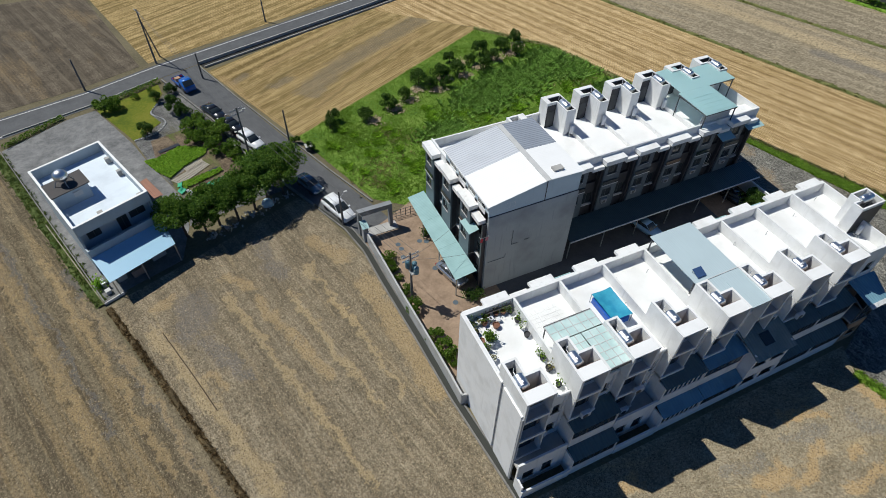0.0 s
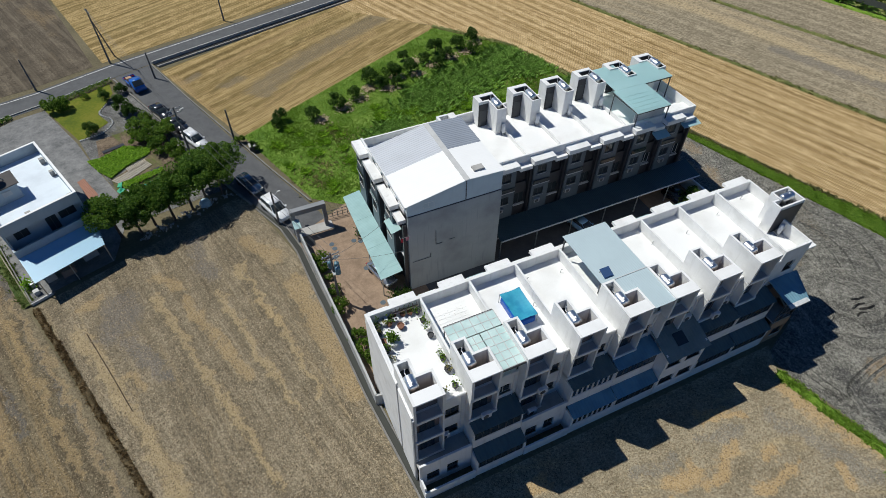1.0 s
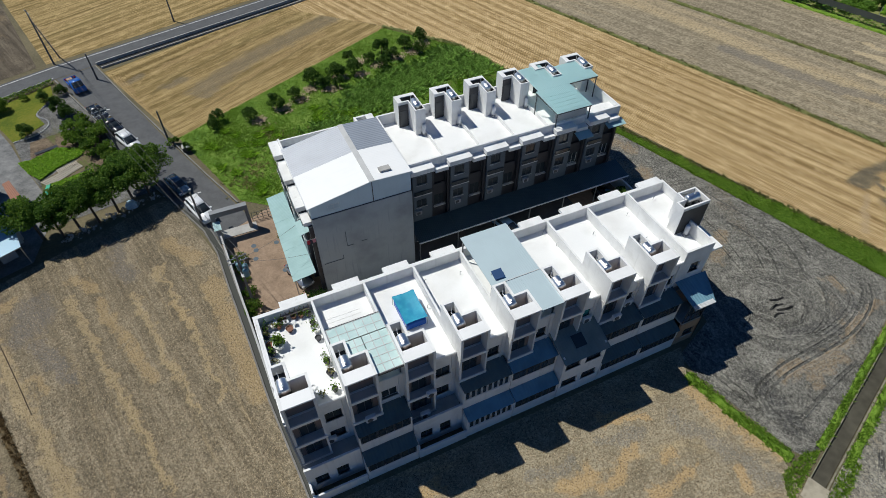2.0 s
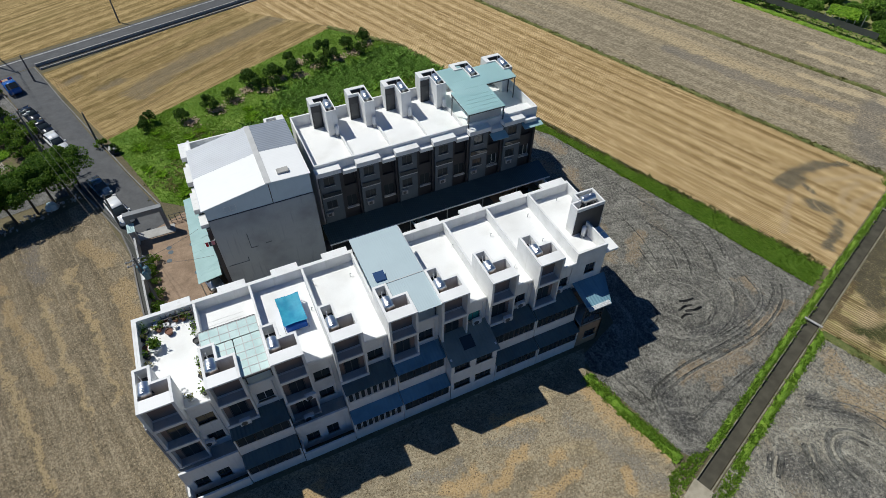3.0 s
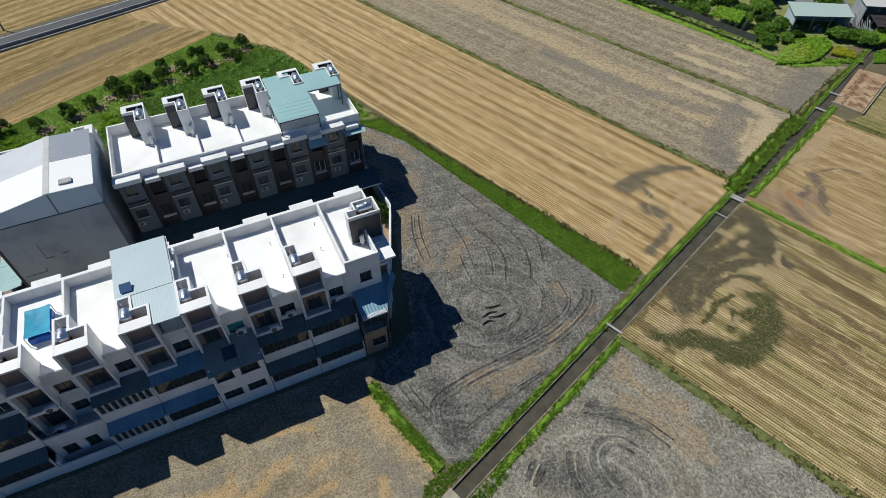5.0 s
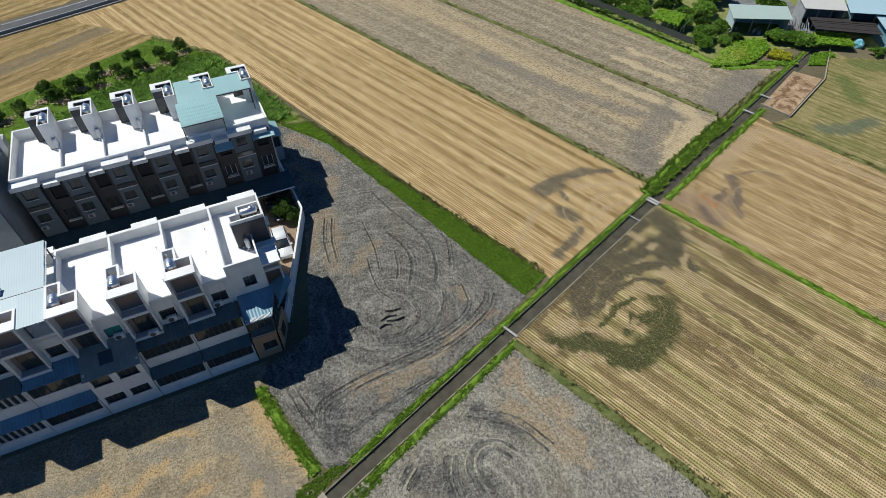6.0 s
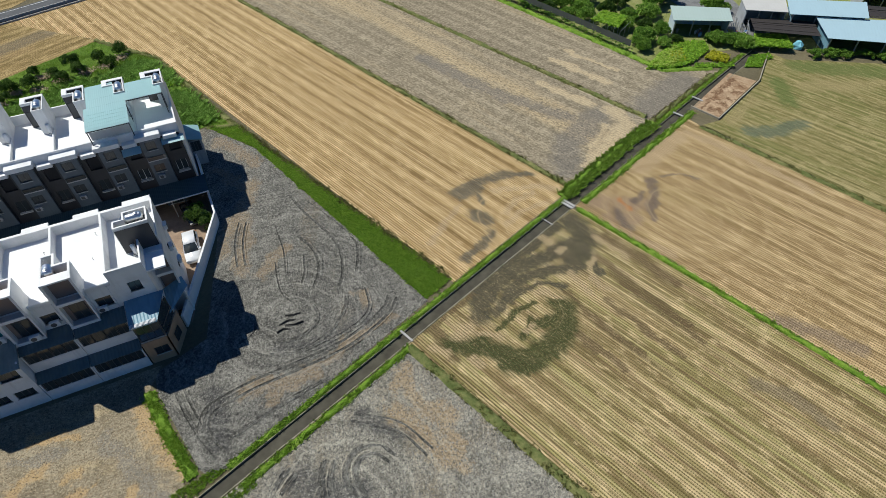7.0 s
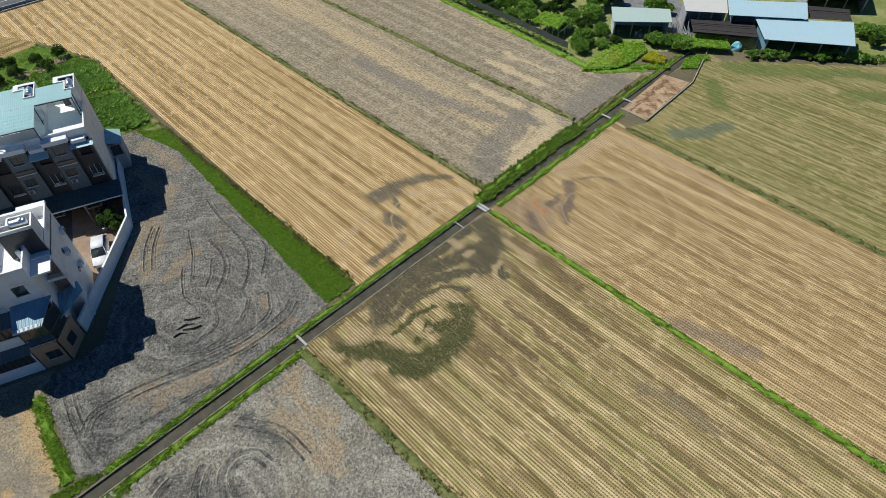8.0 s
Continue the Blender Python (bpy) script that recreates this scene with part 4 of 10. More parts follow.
def blade_mesh(name, pts, height, mat, width=0.05, lean=0.45, per=4):
    """Tufts of tapering blades standing at the points; height a number or one for each point."""
    n = len(pts)
    base = np.repeat(pts, per, 0) + np.c_[RNG.normal(0, 0.06, (n * per, 2)), np.zeros(n * per)]
    h = np.repeat(np.broadcast_to(height, n), per) * RNG.uniform(0.55, 1.2, n * per)
    a = RNG.uniform(0, math.tau, n * per)
    out = np.c_[np.cos(a), np.sin(a), np.zeros(n * per)]
    side = np.c_[-np.sin(a), np.cos(a), np.zeros(n * per)] * width
    tip = base + out * (h * lean * RNG.uniform(0.4, 1.5, n * per))[:, None]
    tip[:, 2] += h
    midp = base + out * (h * lean * 0.3)[:, None]
    midp[:, 2] += h * 0.6
    v = np.stack([base - side, base + side, midp + side * 0.8, tip, midp - side * 0.8], 1).reshape(-1, 3)
    k = len(base)
    q = np.arange(5 * k).reshape(-1, 5)
    return raw_mesh(name, v, q, mat)


def inside(poly, x, y):
    r = np.zeros(len(x), bool)
    n = len(poly)
    for k in range(n):
        (x0, y0), (x1, y1) = poly[k], poly[(k + 1) % n]
        c = (y0 > y) != (y1 > y)
        with np.errstate(divide='ignore', invalid='ignore'):
            r ^= c & (x < (x1 - x0) * (y - y0) / (y1 - y0 + 1e-12) + x0)
    return r


def scatter(poly, count):
    p = np.array(poly)
    lo, hi = p.min(0), p.max(0)
    out = np.zeros((0, 2))
    while len(out) < count:
        q = RNG.uniform(lo, hi, (count * 2, 2))
        out = np.r_[out, q[inside(poly, q[:, 0], q[:, 1])]]
    return np.c_[out[:count], np.zeros(count)]


def stuff(name, mesh, label, category="vegetation"):
    return tagged(new(name, mesh), label, category, kind="stuff")


def along(pts, step):
    """Points each step along a plan line, with the way across."""
    out = []
    for (x0, y0), (x1, y1) in zip(pts, pts[1:]):
        d = Vector((x1 - x0, y1 - y0))
        n = max(1, int(d.length / step))
        for k in range(n):
            out.append((x0 + d.x * k / n, y0 + d.y * k / n, -d.y / d.length, d.x / d.length))
    out.append((*pts[-1], out[-1][2], out[-1][3]))
    return out


def ridge(name, pts, width, height, mat, label):
    """An earth bank with a grassy, uneven crown."""
    bm = bmesh.new()
    rows = []
    for x, y, nx, ny in along(pts, 0.5):
        row = []
        for s, h in ((-1.0, 0.0), (-0.55, 0.75), (0.0, 1.0), (0.55, 0.75), (1.0, 0.0)):
            j = 0.25 * noise.noise((x * 0.7, y * 0.7, s * 3))
            w = (s + j) * width / 2
            row.append(bm.verts.new((x + nx * w, y + ny * w, (height * h * (1 + 1.2 * noise.noise((x, y, s)))) if h else 0.0)))
        rows.append(row)
    for a, b in zip(rows, rows[1:]):
        for k in range(4):
            bm.faces.new((a[k], a[k + 1], b[k + 1], b[k]))
    bmesh.ops.recalc_face_normals(bm, faces=bm.faces)
    if sum(f.normal.z for f in bm.faces) < 0:
        bmesh.ops.reverse_faces(bm, faces=bm.faces)
    return structure(name, bm, mat, label, "bank", smooth=True)


def verge_points(pts, width, density):
    """Random points along a strip."""
    out = []
    for (x0, y0), (x1, y1) in zip(pts, pts[1:]):
        d = np.array([x1 - x0, y1 - y0])
        ln = np.linalg.norm(d)
        n = int(ln * width * density)
        u, v = RNG.uniform(0, 1, n), np.clip(RNG.normal(0, 0.28, n), -0.62, 0.62) * width
        out.append(np.c_[x0 + d[0] * u - d[1] / ln * v, y0 + d[1] * u + d[0] / ln * v, np.full(n, 0.05)])
    return np.concatenate(out)


# ---- banks between the fields ----
D = on_ditch
BANKS = {
    "bank_1": ([(88.4, -6.9), (60.4, 71.8), (50.2, 101)], 0.9, 0.25, M_DRYBANK, "low grassy bank between stubble fields"),
    "bank_2": ([(107.6, 1.2), (86.2, 58.4), (70.2, 100)], 1.0, 0.25, M_DRYBANK, "low grassy bank between dry fields"),
    "bank_3": ([(87.0, -11.1), (102.1, -54.8), (106.2, -66)], 0.75, 0.22, M_BANK, "bright green grassy bank between fields"),
    "bank_4": ([(113.2, -4.2), (124.5, -37.8), (131.2, -58)], 0.9, 0.2, M_DRYBANK, "green and dry grassy bank between fields"),
    "bank_5": ([(59.9, -20.9), (67.4, -41), (75.2, -62)], 1.1, 0.22, M_DRYBANK, "dry weedy bank between fields"),
    "bank_6": ([(35.4, -15.0), (36.4, -19.5), (38.0, -25.2)], 1.1, 0.18, M_BANK, "green grass bank between the bare fields"),
    "bank_7": ([D(2.0, 0.5)[:2], D(27.0, 0.45)[:2], D(52.0, 0.4)[:2], D(102.0, 0.6)[:2]], 0.68, 0.18, M_BANK, "green grass bank along the ditch"),
    "bank_8": ([D(2.0, -1.85)[:2], D(21.6, -1.85)[:2]], 0.75, 0.18, M_BANK, "green grass bank along the ditch"),
    "bank_13": ([D(51.6, -1.75)[:2], D(80.0, -1.85)[:2]], 0.9, 0.2, M_BANK, "bright green grass bank along the ditch"),
    "bank_14": ([D(50.6, 0.95)[:2], D(64.0, 1.25)[:2], D(73.0, 1.0)[:2]], 1.15, 0.35, M_BANK, "bushy green bank overhanging the ditch"),
    "bank_15": ([D(73.0, 1.2)[:2], D(92.0, 1.2)[:2]], 1.0, 0.22, M_DRYBANK, "green grass bank along the ditch"),
    "bank_9": ([(-41.3, 56.0), (-35.4, 39.0), (-29.9, 23.3)], 1.4, 0.15, M_DIMBANK, "weedy grass bank beside the house yard"),
    "bank_10": ([(-29.3, 22.6), (-24.6, 9.5), (-19.2, -6.3), (-13, -24)], 0.7, 0.16, M_FURROW, "dark furrow bank between two dry fields"),
    "bank_11": ([(126.6, 8.0), (119.0, 10.8), (112.9, 31.0), (103, 62)], 1.4, 0.25, M_BANK, "green bank below the garden fence"),
    "bank_12": ([(47.9, 27.2), (51.8, 25.8), (43.4, 52.4), (34.2, 64.0)], 1.0, 0.2, M_DRYBANK, "dry grass edge of the weed lot"),
}
verge = []
dry = []
dim = []
for name, (pts, w, h, mat, lab) in BANKS.items():
    ridge(name, pts, w, h, mat, lab)
    if mat is M_FURROW:
        continue
    (verge if mat is M_BANK else dim if mat is M_DIMBANK else dry).append(verge_points(pts, w * 1.05, 70 if name == "bank_6" else 45 if name in ("bank_7", "bank_8", "bank_13", "bank_14", "bank_15", "bank_3") else 18))
strip = [(64.0, -16.0), (67.5, -14.6), (51.9, 25.6), (48.0, 27.4), (53.4, 19.0)]
verge.append(scatter([D(-4.4, 0.4)[:2], D(1.8, 0.4)[:2], D(0.8, 1.4)[:2], D(-2.6, 1.8)[:2]], 350))
verge.append(scatter([D(-4.4, -2.8)[:2], D(3.0, -2.6)[:2], D(3.0, -1.5)[:2], D(-4.6, -1.7)[:2]], 450))
stuff("verge_grass", blade_mesh("verge_grass", np.concatenate(verge), 0.2, L_GRASS, 0.03, 0.9, 5), "bright green grass on the field banks", "grass")
bushy = verge_points([D(51.0, 0.75)[:2], D(64.0, 1.0)[:2], D(73.0, 0.8)[:2]], 1.7, 45)
stuff("ditch_weeds", blade_mesh("ditch_weeds", bushy, 0.42, L_WEED, 0.035, 0.7, 7), "tall green weeds hanging over the ditch", "weeds")
shrubby = np.concatenate([verge_points([(88.4, -6.9), (60.4, 71.8)], 1.0, 5), verge_points([(107.6, 1.2), (86.2, 58.4)], 0.9, 2)])
shrubby = shrubby[np.array([noise.noise((x * 0.35, y * 0.35, 4.0)) for x, y, _ in shrubby]) > 0.05]
stuff("bank_weeds", blade_mesh("bank_weeds", shrubby, 0.32, L_DRY, 0.045, 1.0, 6), "clumps of dull green weeds on the banks", "weeds")
lawn_pts = scatter(strip, 9000)
rough = np.array([noise.noise((x * 0.5, y * 0.5, 9.0)) for x, y, _ in lawn_pts])
stuff("strip_grass", blade_mesh("strip_grass", lawn_pts, 0.15 + 0.25 * np.clip(rough + 0.2, 0, 0.9), L_GRASS, 0.04, 1.5, 5), "tall bright grass on the strip between fields", "grass")
edge_tufts = verge_points([(67.6, -14.4), (59.8, 5.4), (52.2, 25.6)], 0.8, 16)
stuff("strip_edge_grass", blade_mesh("strip_edge_grass", edge_tufts, 0.3, L_DRY, 0.04, 0.9, 5), "withered brown grass along the strip's edge", "grass")
stuff("yard_verge_grass", blade_mesh("yard_verge_grass", np.concatenate(dim), 0.24, L_DIM, 0.035, 1.0, 4), "dull green weeds along the yard's kerb", "grass")
stuff("dry_verge_grass", blade_mesh("dry_verge_grass", np.concatenate(dry), 0.22, L_DRY, 0.03, 0.9, 4), "straw and green grass on the dry banks", "grass")

# ---- ditch: concrete lips, water, planks, culvert ----
SLABSTONE = painted("worn_slab_concrete", (0.40, 0.355, 0.27), (0.2, 0.18, 0.13), 0.7, 1.0, 0.9)
LIPSTONE = painted("mossy_lip_concrete", (0.27, 0.245, 0.18), (0.09, 0.095, 0.045), 0.9, 0.9, 0.9)
for name, v0, v1 in (("ditch_lip_1", 0.02, 0.10), ("ditch_lip_2", -1.38, -1.26)):
    bm = bmesh.new()
    for k in range(26):
        u = -1.4 + k * 4.07
        q = [D(u, v0, 0), D(u + 4.0, v0, 0), D(u + 4.0, v1, 0), D(u, v1, 0)]
        z = 0.05 + 0.03 * math.sin(k * 2.3)
        solid(bm, [(x, y, z) for x, y, _ in q], z + 0.5)
    structure(name, bm, LIPSTONE, "weathered concrete lip of the irrigation ditch", "kerb")
bm = bmesh.new()
vs = [bm.verts.new(D(u, v, -0.16)) for u, v in ((-1.5, -1.2), (104.4, -1.2), (104.4, 0.02), (-1.5, 0.02))]
bm.faces.new(vs)
structure("water", bm, M_WATER, "dull brown standing water in the ditch", "water")


def plank(u, wide, count, lab, mat):
    p = thing("footbridge", lab, "footbridge", "ditch footbridges", at=D(u, -0.6, 0.16))
    for k in range(count):
        a = u + k * (wide + 0.12)
        bm = bmesh.new()
        solid(bm, [D(a, -1.5, 0.17), D(a + wide, -1.5, 0.17), D(a + wide, 0.3, 0.17), D(a, 0.3, 0.17)], 0.1)
        part("beam", bm, mat, p)


plank(22.0, 0.24, 1, "single grey concrete plank across the ditch", CONCRETE)
plank(49.6, 0.34, 2, "pair of grey concrete planks across the ditch", CONCRETE)
plank(45.6, 0.12, 1, "narrow concrete strut across the ditch", CONCRETE)
plank(77.6, 0.3, 1, "concrete plank across the ditch by the plot", CONCRETE)
plank(83.5, 0.3, 1, "concrete plank across the ditch by the plot", CONCRETE)
bm = bmesh.new()
solid(bm, [D(-3.4, -1.7, 0.12), D(-1.2, -1.5, 0.12), D(-1.2, 0.2, 0.12), D(-3.2, 0.1, 0.12)], 0.3)
structure("culvert_slab", bm, SLABSTONE, "pale cracked concrete slab over the culvert", "slab")

# walled plot beside the ditch
patch("seed_plot", [(115.6, 0.2), (116.9, -3.7), (130.1, 1.6), (128.0, 5.4)], 0.06, soil("plot_soil", ((0.26, 0.17, 0.10), (0.43, 0.30, 0.185), (0.56, 0.42, 0.27)), 20, 0.5, 0.1, 2, 0.3, 4.0, 0.55, (0.24, 0.14, 0.075), (0.54, 0.60), straw_fit=(1.0, 0.5), marks=[([([(118.2, -1.6), (118.6, -2.4)], 0.5), ([(120.2, -0.7), (120.6, -1.6)], 0.5), ([(122.3, 0.2), (122.7, -0.8)], 0.5), ([(124.4, 1.0), (124.9, 0.0)], 0.5), ([(126.6, 2.0), (127.0, 1.0)], 0.5), ([(117.0, -0.6), (120.5, 0.9), (126.5, 3.6)], 0.35)], (0.16, 0.085, 0.045), 0.85)]), "brown bare seedling plot with dark earth patches", "field")
plot_wall = thing("plot_wall", "low grey concrete wall round the seed plot", "wall", at=(123, -1, 0))
for a, b in (((115.5, 0.4), (116.9, -3.95)), ((116.9, -3.95), (130.4, 1.35)), ((130.4, 1.35), (140.4, 8.6))):
    d = Vector((b[0] - a[0], b[1] - a[1])).normalized() * 0.07
    bm = bmesh.new()
    solid(bm, [(a[0] + d.y, a[1] - d.x, 0.3), (b[0] + d.y, b[1] - d.x, 0.3), (b[0] - d.y, b[1] + d.x, 0.3), (a[0] - d.y, a[1] + d.x, 0.3)], 0.3)
    part("wall", bm, SLABSTONE, plot_wall)

# ---- relief of the fields: clods, stubble rows, tyre ruts ----
def crumb(name, cols):
    m, nt, b = shader(name, 0.95, 0.0, 0.1)
    g = nt.nodes.new("ShaderNodeNewGeometry")
    link(nt, ramp(nt, g.outputs["Random Per Island"], [(0.05, cols[0]), (0.55, cols[1]), (0.98, cols[2])]), b.inputs["Base Color"])
    return m


def clod_mesh(name, pts, size, mat):
    """Loose lumps: low skewed pyramids with four faces each."""
    n = len(pts)
    r = (size * np.exp(np.clip(RNG.normal(0, 0.35, n), -0.8, 0.7)))[:, None]
    a = RNG.uniform(0, math.tau, (n, 1)) + np.arange(4) * math.tau / 4 + RNG.normal(0, 0.3, (n, 4))
    rim = r * RNG.uniform(0.7, 1.3, (n, 4))
    v = np.zeros((n, 5, 3))
    v[:, :4, 0] = pts[:, :1] + np.cos(a) * rim
    v[:, :4, 1] = pts[:, 1:2] + np.sin(a) * rim
    v[:, :4, 2] = pts[:, 2:] - 0.01
    v[:, 4, :2] = pts[:, :2] + RNG.normal(0, 0.3, (n, 2)) * r
    v[:, 4, 2] = pts[:, 2] + r[:, 0] * RNG.uniform(0.5, 1.1, n)
    k = np.arange(n)[:, None] * 5
    f = np.concatenate([k + np.array([[i, (i + 1) % 4, 4]]) for i in range(4)], 0)
    return raw_mesh(name, v.reshape(-1, 3), f, mat)


def row_points(poly, turn, row, step, z, keep=0.85):
    """Plants in rows; rows run across the turned x axis, as in the field's material."""
    c, s = math.cos(radians(turn)), math.sin(radians(turn))
    p = np.array(poly)
    q = np.c_[p[:, 0] * c + p[:, 1] * s, -p[:, 0] * s + p[:, 1] * c]
    lo, hi = q.min(0), q.max(0)
    gx = (np.arange(math.floor(lo[0] / row), math.ceil(hi[0] / row)) + 0.5) * row
    gy = np.arange(lo[1], hi[1], step)
    gx, gy = (g.ravel() for g in np.meshgrid(gx, gy))
    gx = gx + RNG.normal(0, 0.025, gx.shape)
    gy = gy + RNG.normal(0, step * 0.16, gy.shape)
    x, y = gx * c - gy * s, gx * s + gy * c
    ok = inside(poly, x, y) & (RNG.uniform(0, 1, len(x)) < keep)
    return np.c_[x[ok], y[ok], np.full(ok.sum(), z)]


def glide(pts, n=7):
    """A smooth line through the points."""
    q = [pts[0]] + list(pts) + [pts[-1]]
    out = []
    for a, b, c, d in zip(q, q[1:], q[2:], q[3:]):
        for k in range(n):
            t = k / n
            out.append(tuple(0.5 * (2 * b[i] + (c[i] - a[i]) * t + (2 * a[i] - 5 * b[i] + 4 * c[i] - d[i]) * t * t + (3 * b[i] - a[i] - 3 * c[i] + d[i]) * t ** 3) for i in (0, 1)))
    return out + [tuple(pts[-1])]


def rut(bm, pts, width, height, z, groove=False):
    """A tyre rut: a groove between two crumbling shoulders."""
    line = glide(pts)
    rows = []
    for k, (x, y) in enumerate(line):
        a, b = line[max(0, k - 1)], line[min(len(line) - 1, k + 1)]
        d = Vector((b[0] - a[0], b[1] - a[1])).normalized()
        fade = min(1.0, 0.15 + 0.4 * min(k, len(line) - 1 - k))
        row = []
        for s, h in ((-0.5, -0.05), (-0.28, 1.0), (-0.10, 0.08), (0.12, 0.05), (0.30, 0.8), (0.52, -0.05)):
            j = noise.noise((x * 1.7, y * 1.7, s * 5))
            row.append(bm.verts.new((x - d.y * width * (s + 0.12 * j), y + d.x * width * (s + 0.12 * j), z + height * h * fade * (1 + 1.1 * j))))
        rows.append(row)
    for a, b in zip(rows, rows[1:]):
        for k in range(5):
            f = bm.faces.new((a[k + 1], a[k], b[k], b[k + 1]))
            # groove faces take the second, darker mud
            f.material_index = 1 if groove and k in (1, 2) else 0


MUD_POLY = [(41.5, -12.5), (36.2, -15.4), (38.6, -24.7), (39.6, -25.6), (63.9, -16.0), (53.3, 19), (48.4, 26), (46.2, 25), (46.2, 6)]
FLAT_POLY = [(40.2, -28.2), (59.2, -21.3), (61, -24.5), (67.0, -41), (60, -52), (38, -48), (34, -36)]
WEST_POLY = [(-28.9, 22.8), (-20.5, 26.0), (-7.0, 31.0), (-2.7, 18.0), (-1.9, 3.1), (-0.4, -12.4), (0.6, -26), (-12, -26)]
FARWEST_POLY = [(-52, 40), (-42.2, 52), (-31.0, 23.2), (-19.8, -6.5), (-14, -26), (-34, -26)]
SOUTH_POLY = [(0.6, -12.6), (36, -12.8), (35.0, -15.3), (37.0, -24.6), (36.0, -28.2), (20, -34), (1.2, -30)]
GREYCLOD = crumb("mud_crumbs", ((0.075, 0.073, 0.066), (0.185, 0.178, 0.158), (0.38, 0.365, 0.322)))
TANCLOD = crumb("earth_crumbs", ((0.09, 0.068, 0.042), (0.235, 0.18, 0.115), (0.48, 0.385, 0.255)))
stuff("mud_clods", clod_mesh("mud_clods", scatter(MUD_POLY, 60000) + np.array([0, 0, 0.026]), 0.04, GREYCLOD), "grey lumps of dried mud", "clods")
stuff("pale_mud_clods", clod_mesh("pale_mud_clods", scatter(FLAT_POLY, 36000) + np.array([0, 0, 0.022]), 0.05, GREYCLOD), "pale grey lumps of dried mud", "clods")
stuff("field_clods", clod_mesh("field_clods", scatter(WEST_POLY, 90000) + np.array([0, 0, 0.024]), 0.04, TANCLOD), "dry brown clods on the harvested field", "clods")
stuff("furrow_clods", clod_mesh("furrow_clods", scatter(FARWEST_POLY, 70000) + np.array([0, 0, 0.02]), 0.04, TANCLOD), "dry brown clods along the furrows", "clods")
stuff("pebble_clods", clod_mesh("pebble_clods", scatter(SOUTH_POLY, 50000) + np.array([0, 0, 0.028]), 0.042, TANCLOD), "pale pebbly clods on the dry field", "clods")

L_STUBBLE = leafy("stubble_straw", ((0.20, 0.145, 0.06), (0.36, 0.265, 0.125), (0.56, 0.43, 0.24)), 0.8, 0.2)
L_GREENTUFT = leafy("stubble_green", ((0.12, 0.115, 0.04), (0.24, 0.215, 0.09), (0.46, 0.39, 0.20)), 0.8, 0.2)
F5 = [(67.9, -14.2), (87.8, -6.7), (70.2, 43), (48.0, 48), (52.5, 26.4)]
F9 = [(60.6, -20.2), (86.0, -10.9), (101.0, -53.0), (72, -53), (67.9, -41)]
F10 = [(87.7, -10.2), (112.6, -1.2), (113.0, -4.4), (124.0, -37.8), (128, -50), (103, -54.6)]
F12 = [(-11.6, 66.8), (18.4, 78.2), (33.2, 63.8), (-4.0, 45.2)]
stuff("gold_stubble_rows", blade_mesh("gold_stubble_rows", row_points(F5, 19.5, 0.30, 0.24, 0.02, 0.75), 0.08, L_STUBBLE, 0.02, 0.6, 3), "rows of cut golden rice stubble", "stubble")
stuff("green_stubble_rows", blade_mesh("green_stubble_rows", row_points(F9, 19.5, 0.30, 0.24, 0.024, 0.8), 0.08, L_GREENTUFT, 0.02, 0.6, 3), "rows of cut green and gold rice stubble", "stubble")
stuff("brown_stubble_rows", blade_mesh("brown_stubble_rows", row_points(F10, 19.5, 0.32, 0.28, 0.02, 0.6), 0.08, L_STUBBLE, 0.02, 0.6, 3), "rows of cut brown rice stubble", "stubble")
stuff("corner_stubble_rows", blade_mesh("corner_stubble_rows", row_points(F12, -64, 0.36, 0.34, 0.02, 0.7), 0.09, L_STUBBLE, 0.045, 0.6, 3), "rows of cut straw stubble at the road corner", "stubble")

def offset(pts, d):
    """The same line, set over sideways."""
    out = []
    for k, (x, y) in enumerate(pts):
        a, b = pts[max(0, k - 1)], pts[min(len(pts) - 1, k + 1)]
        n = Vector((-(b[1] - a[1]), b[0] - a[0])).normalized()
        out.append((x + n.x * d, y + n.y * d))
    return out


def track(pts, sides, w, h, z, mat, label, wet=None):
    t = thing("tyre_track", label, "tyre track", "field tyre tracks", at=(*pts[0], 0))
    for d in sides:
        bm = bmesh.new()
        rut(bm, offset(pts, d), w, h, z, wet is not None)
        ob = part("rut", bm, mat, t)
        if wet is not None:
            ob.data.materials.append(wet)


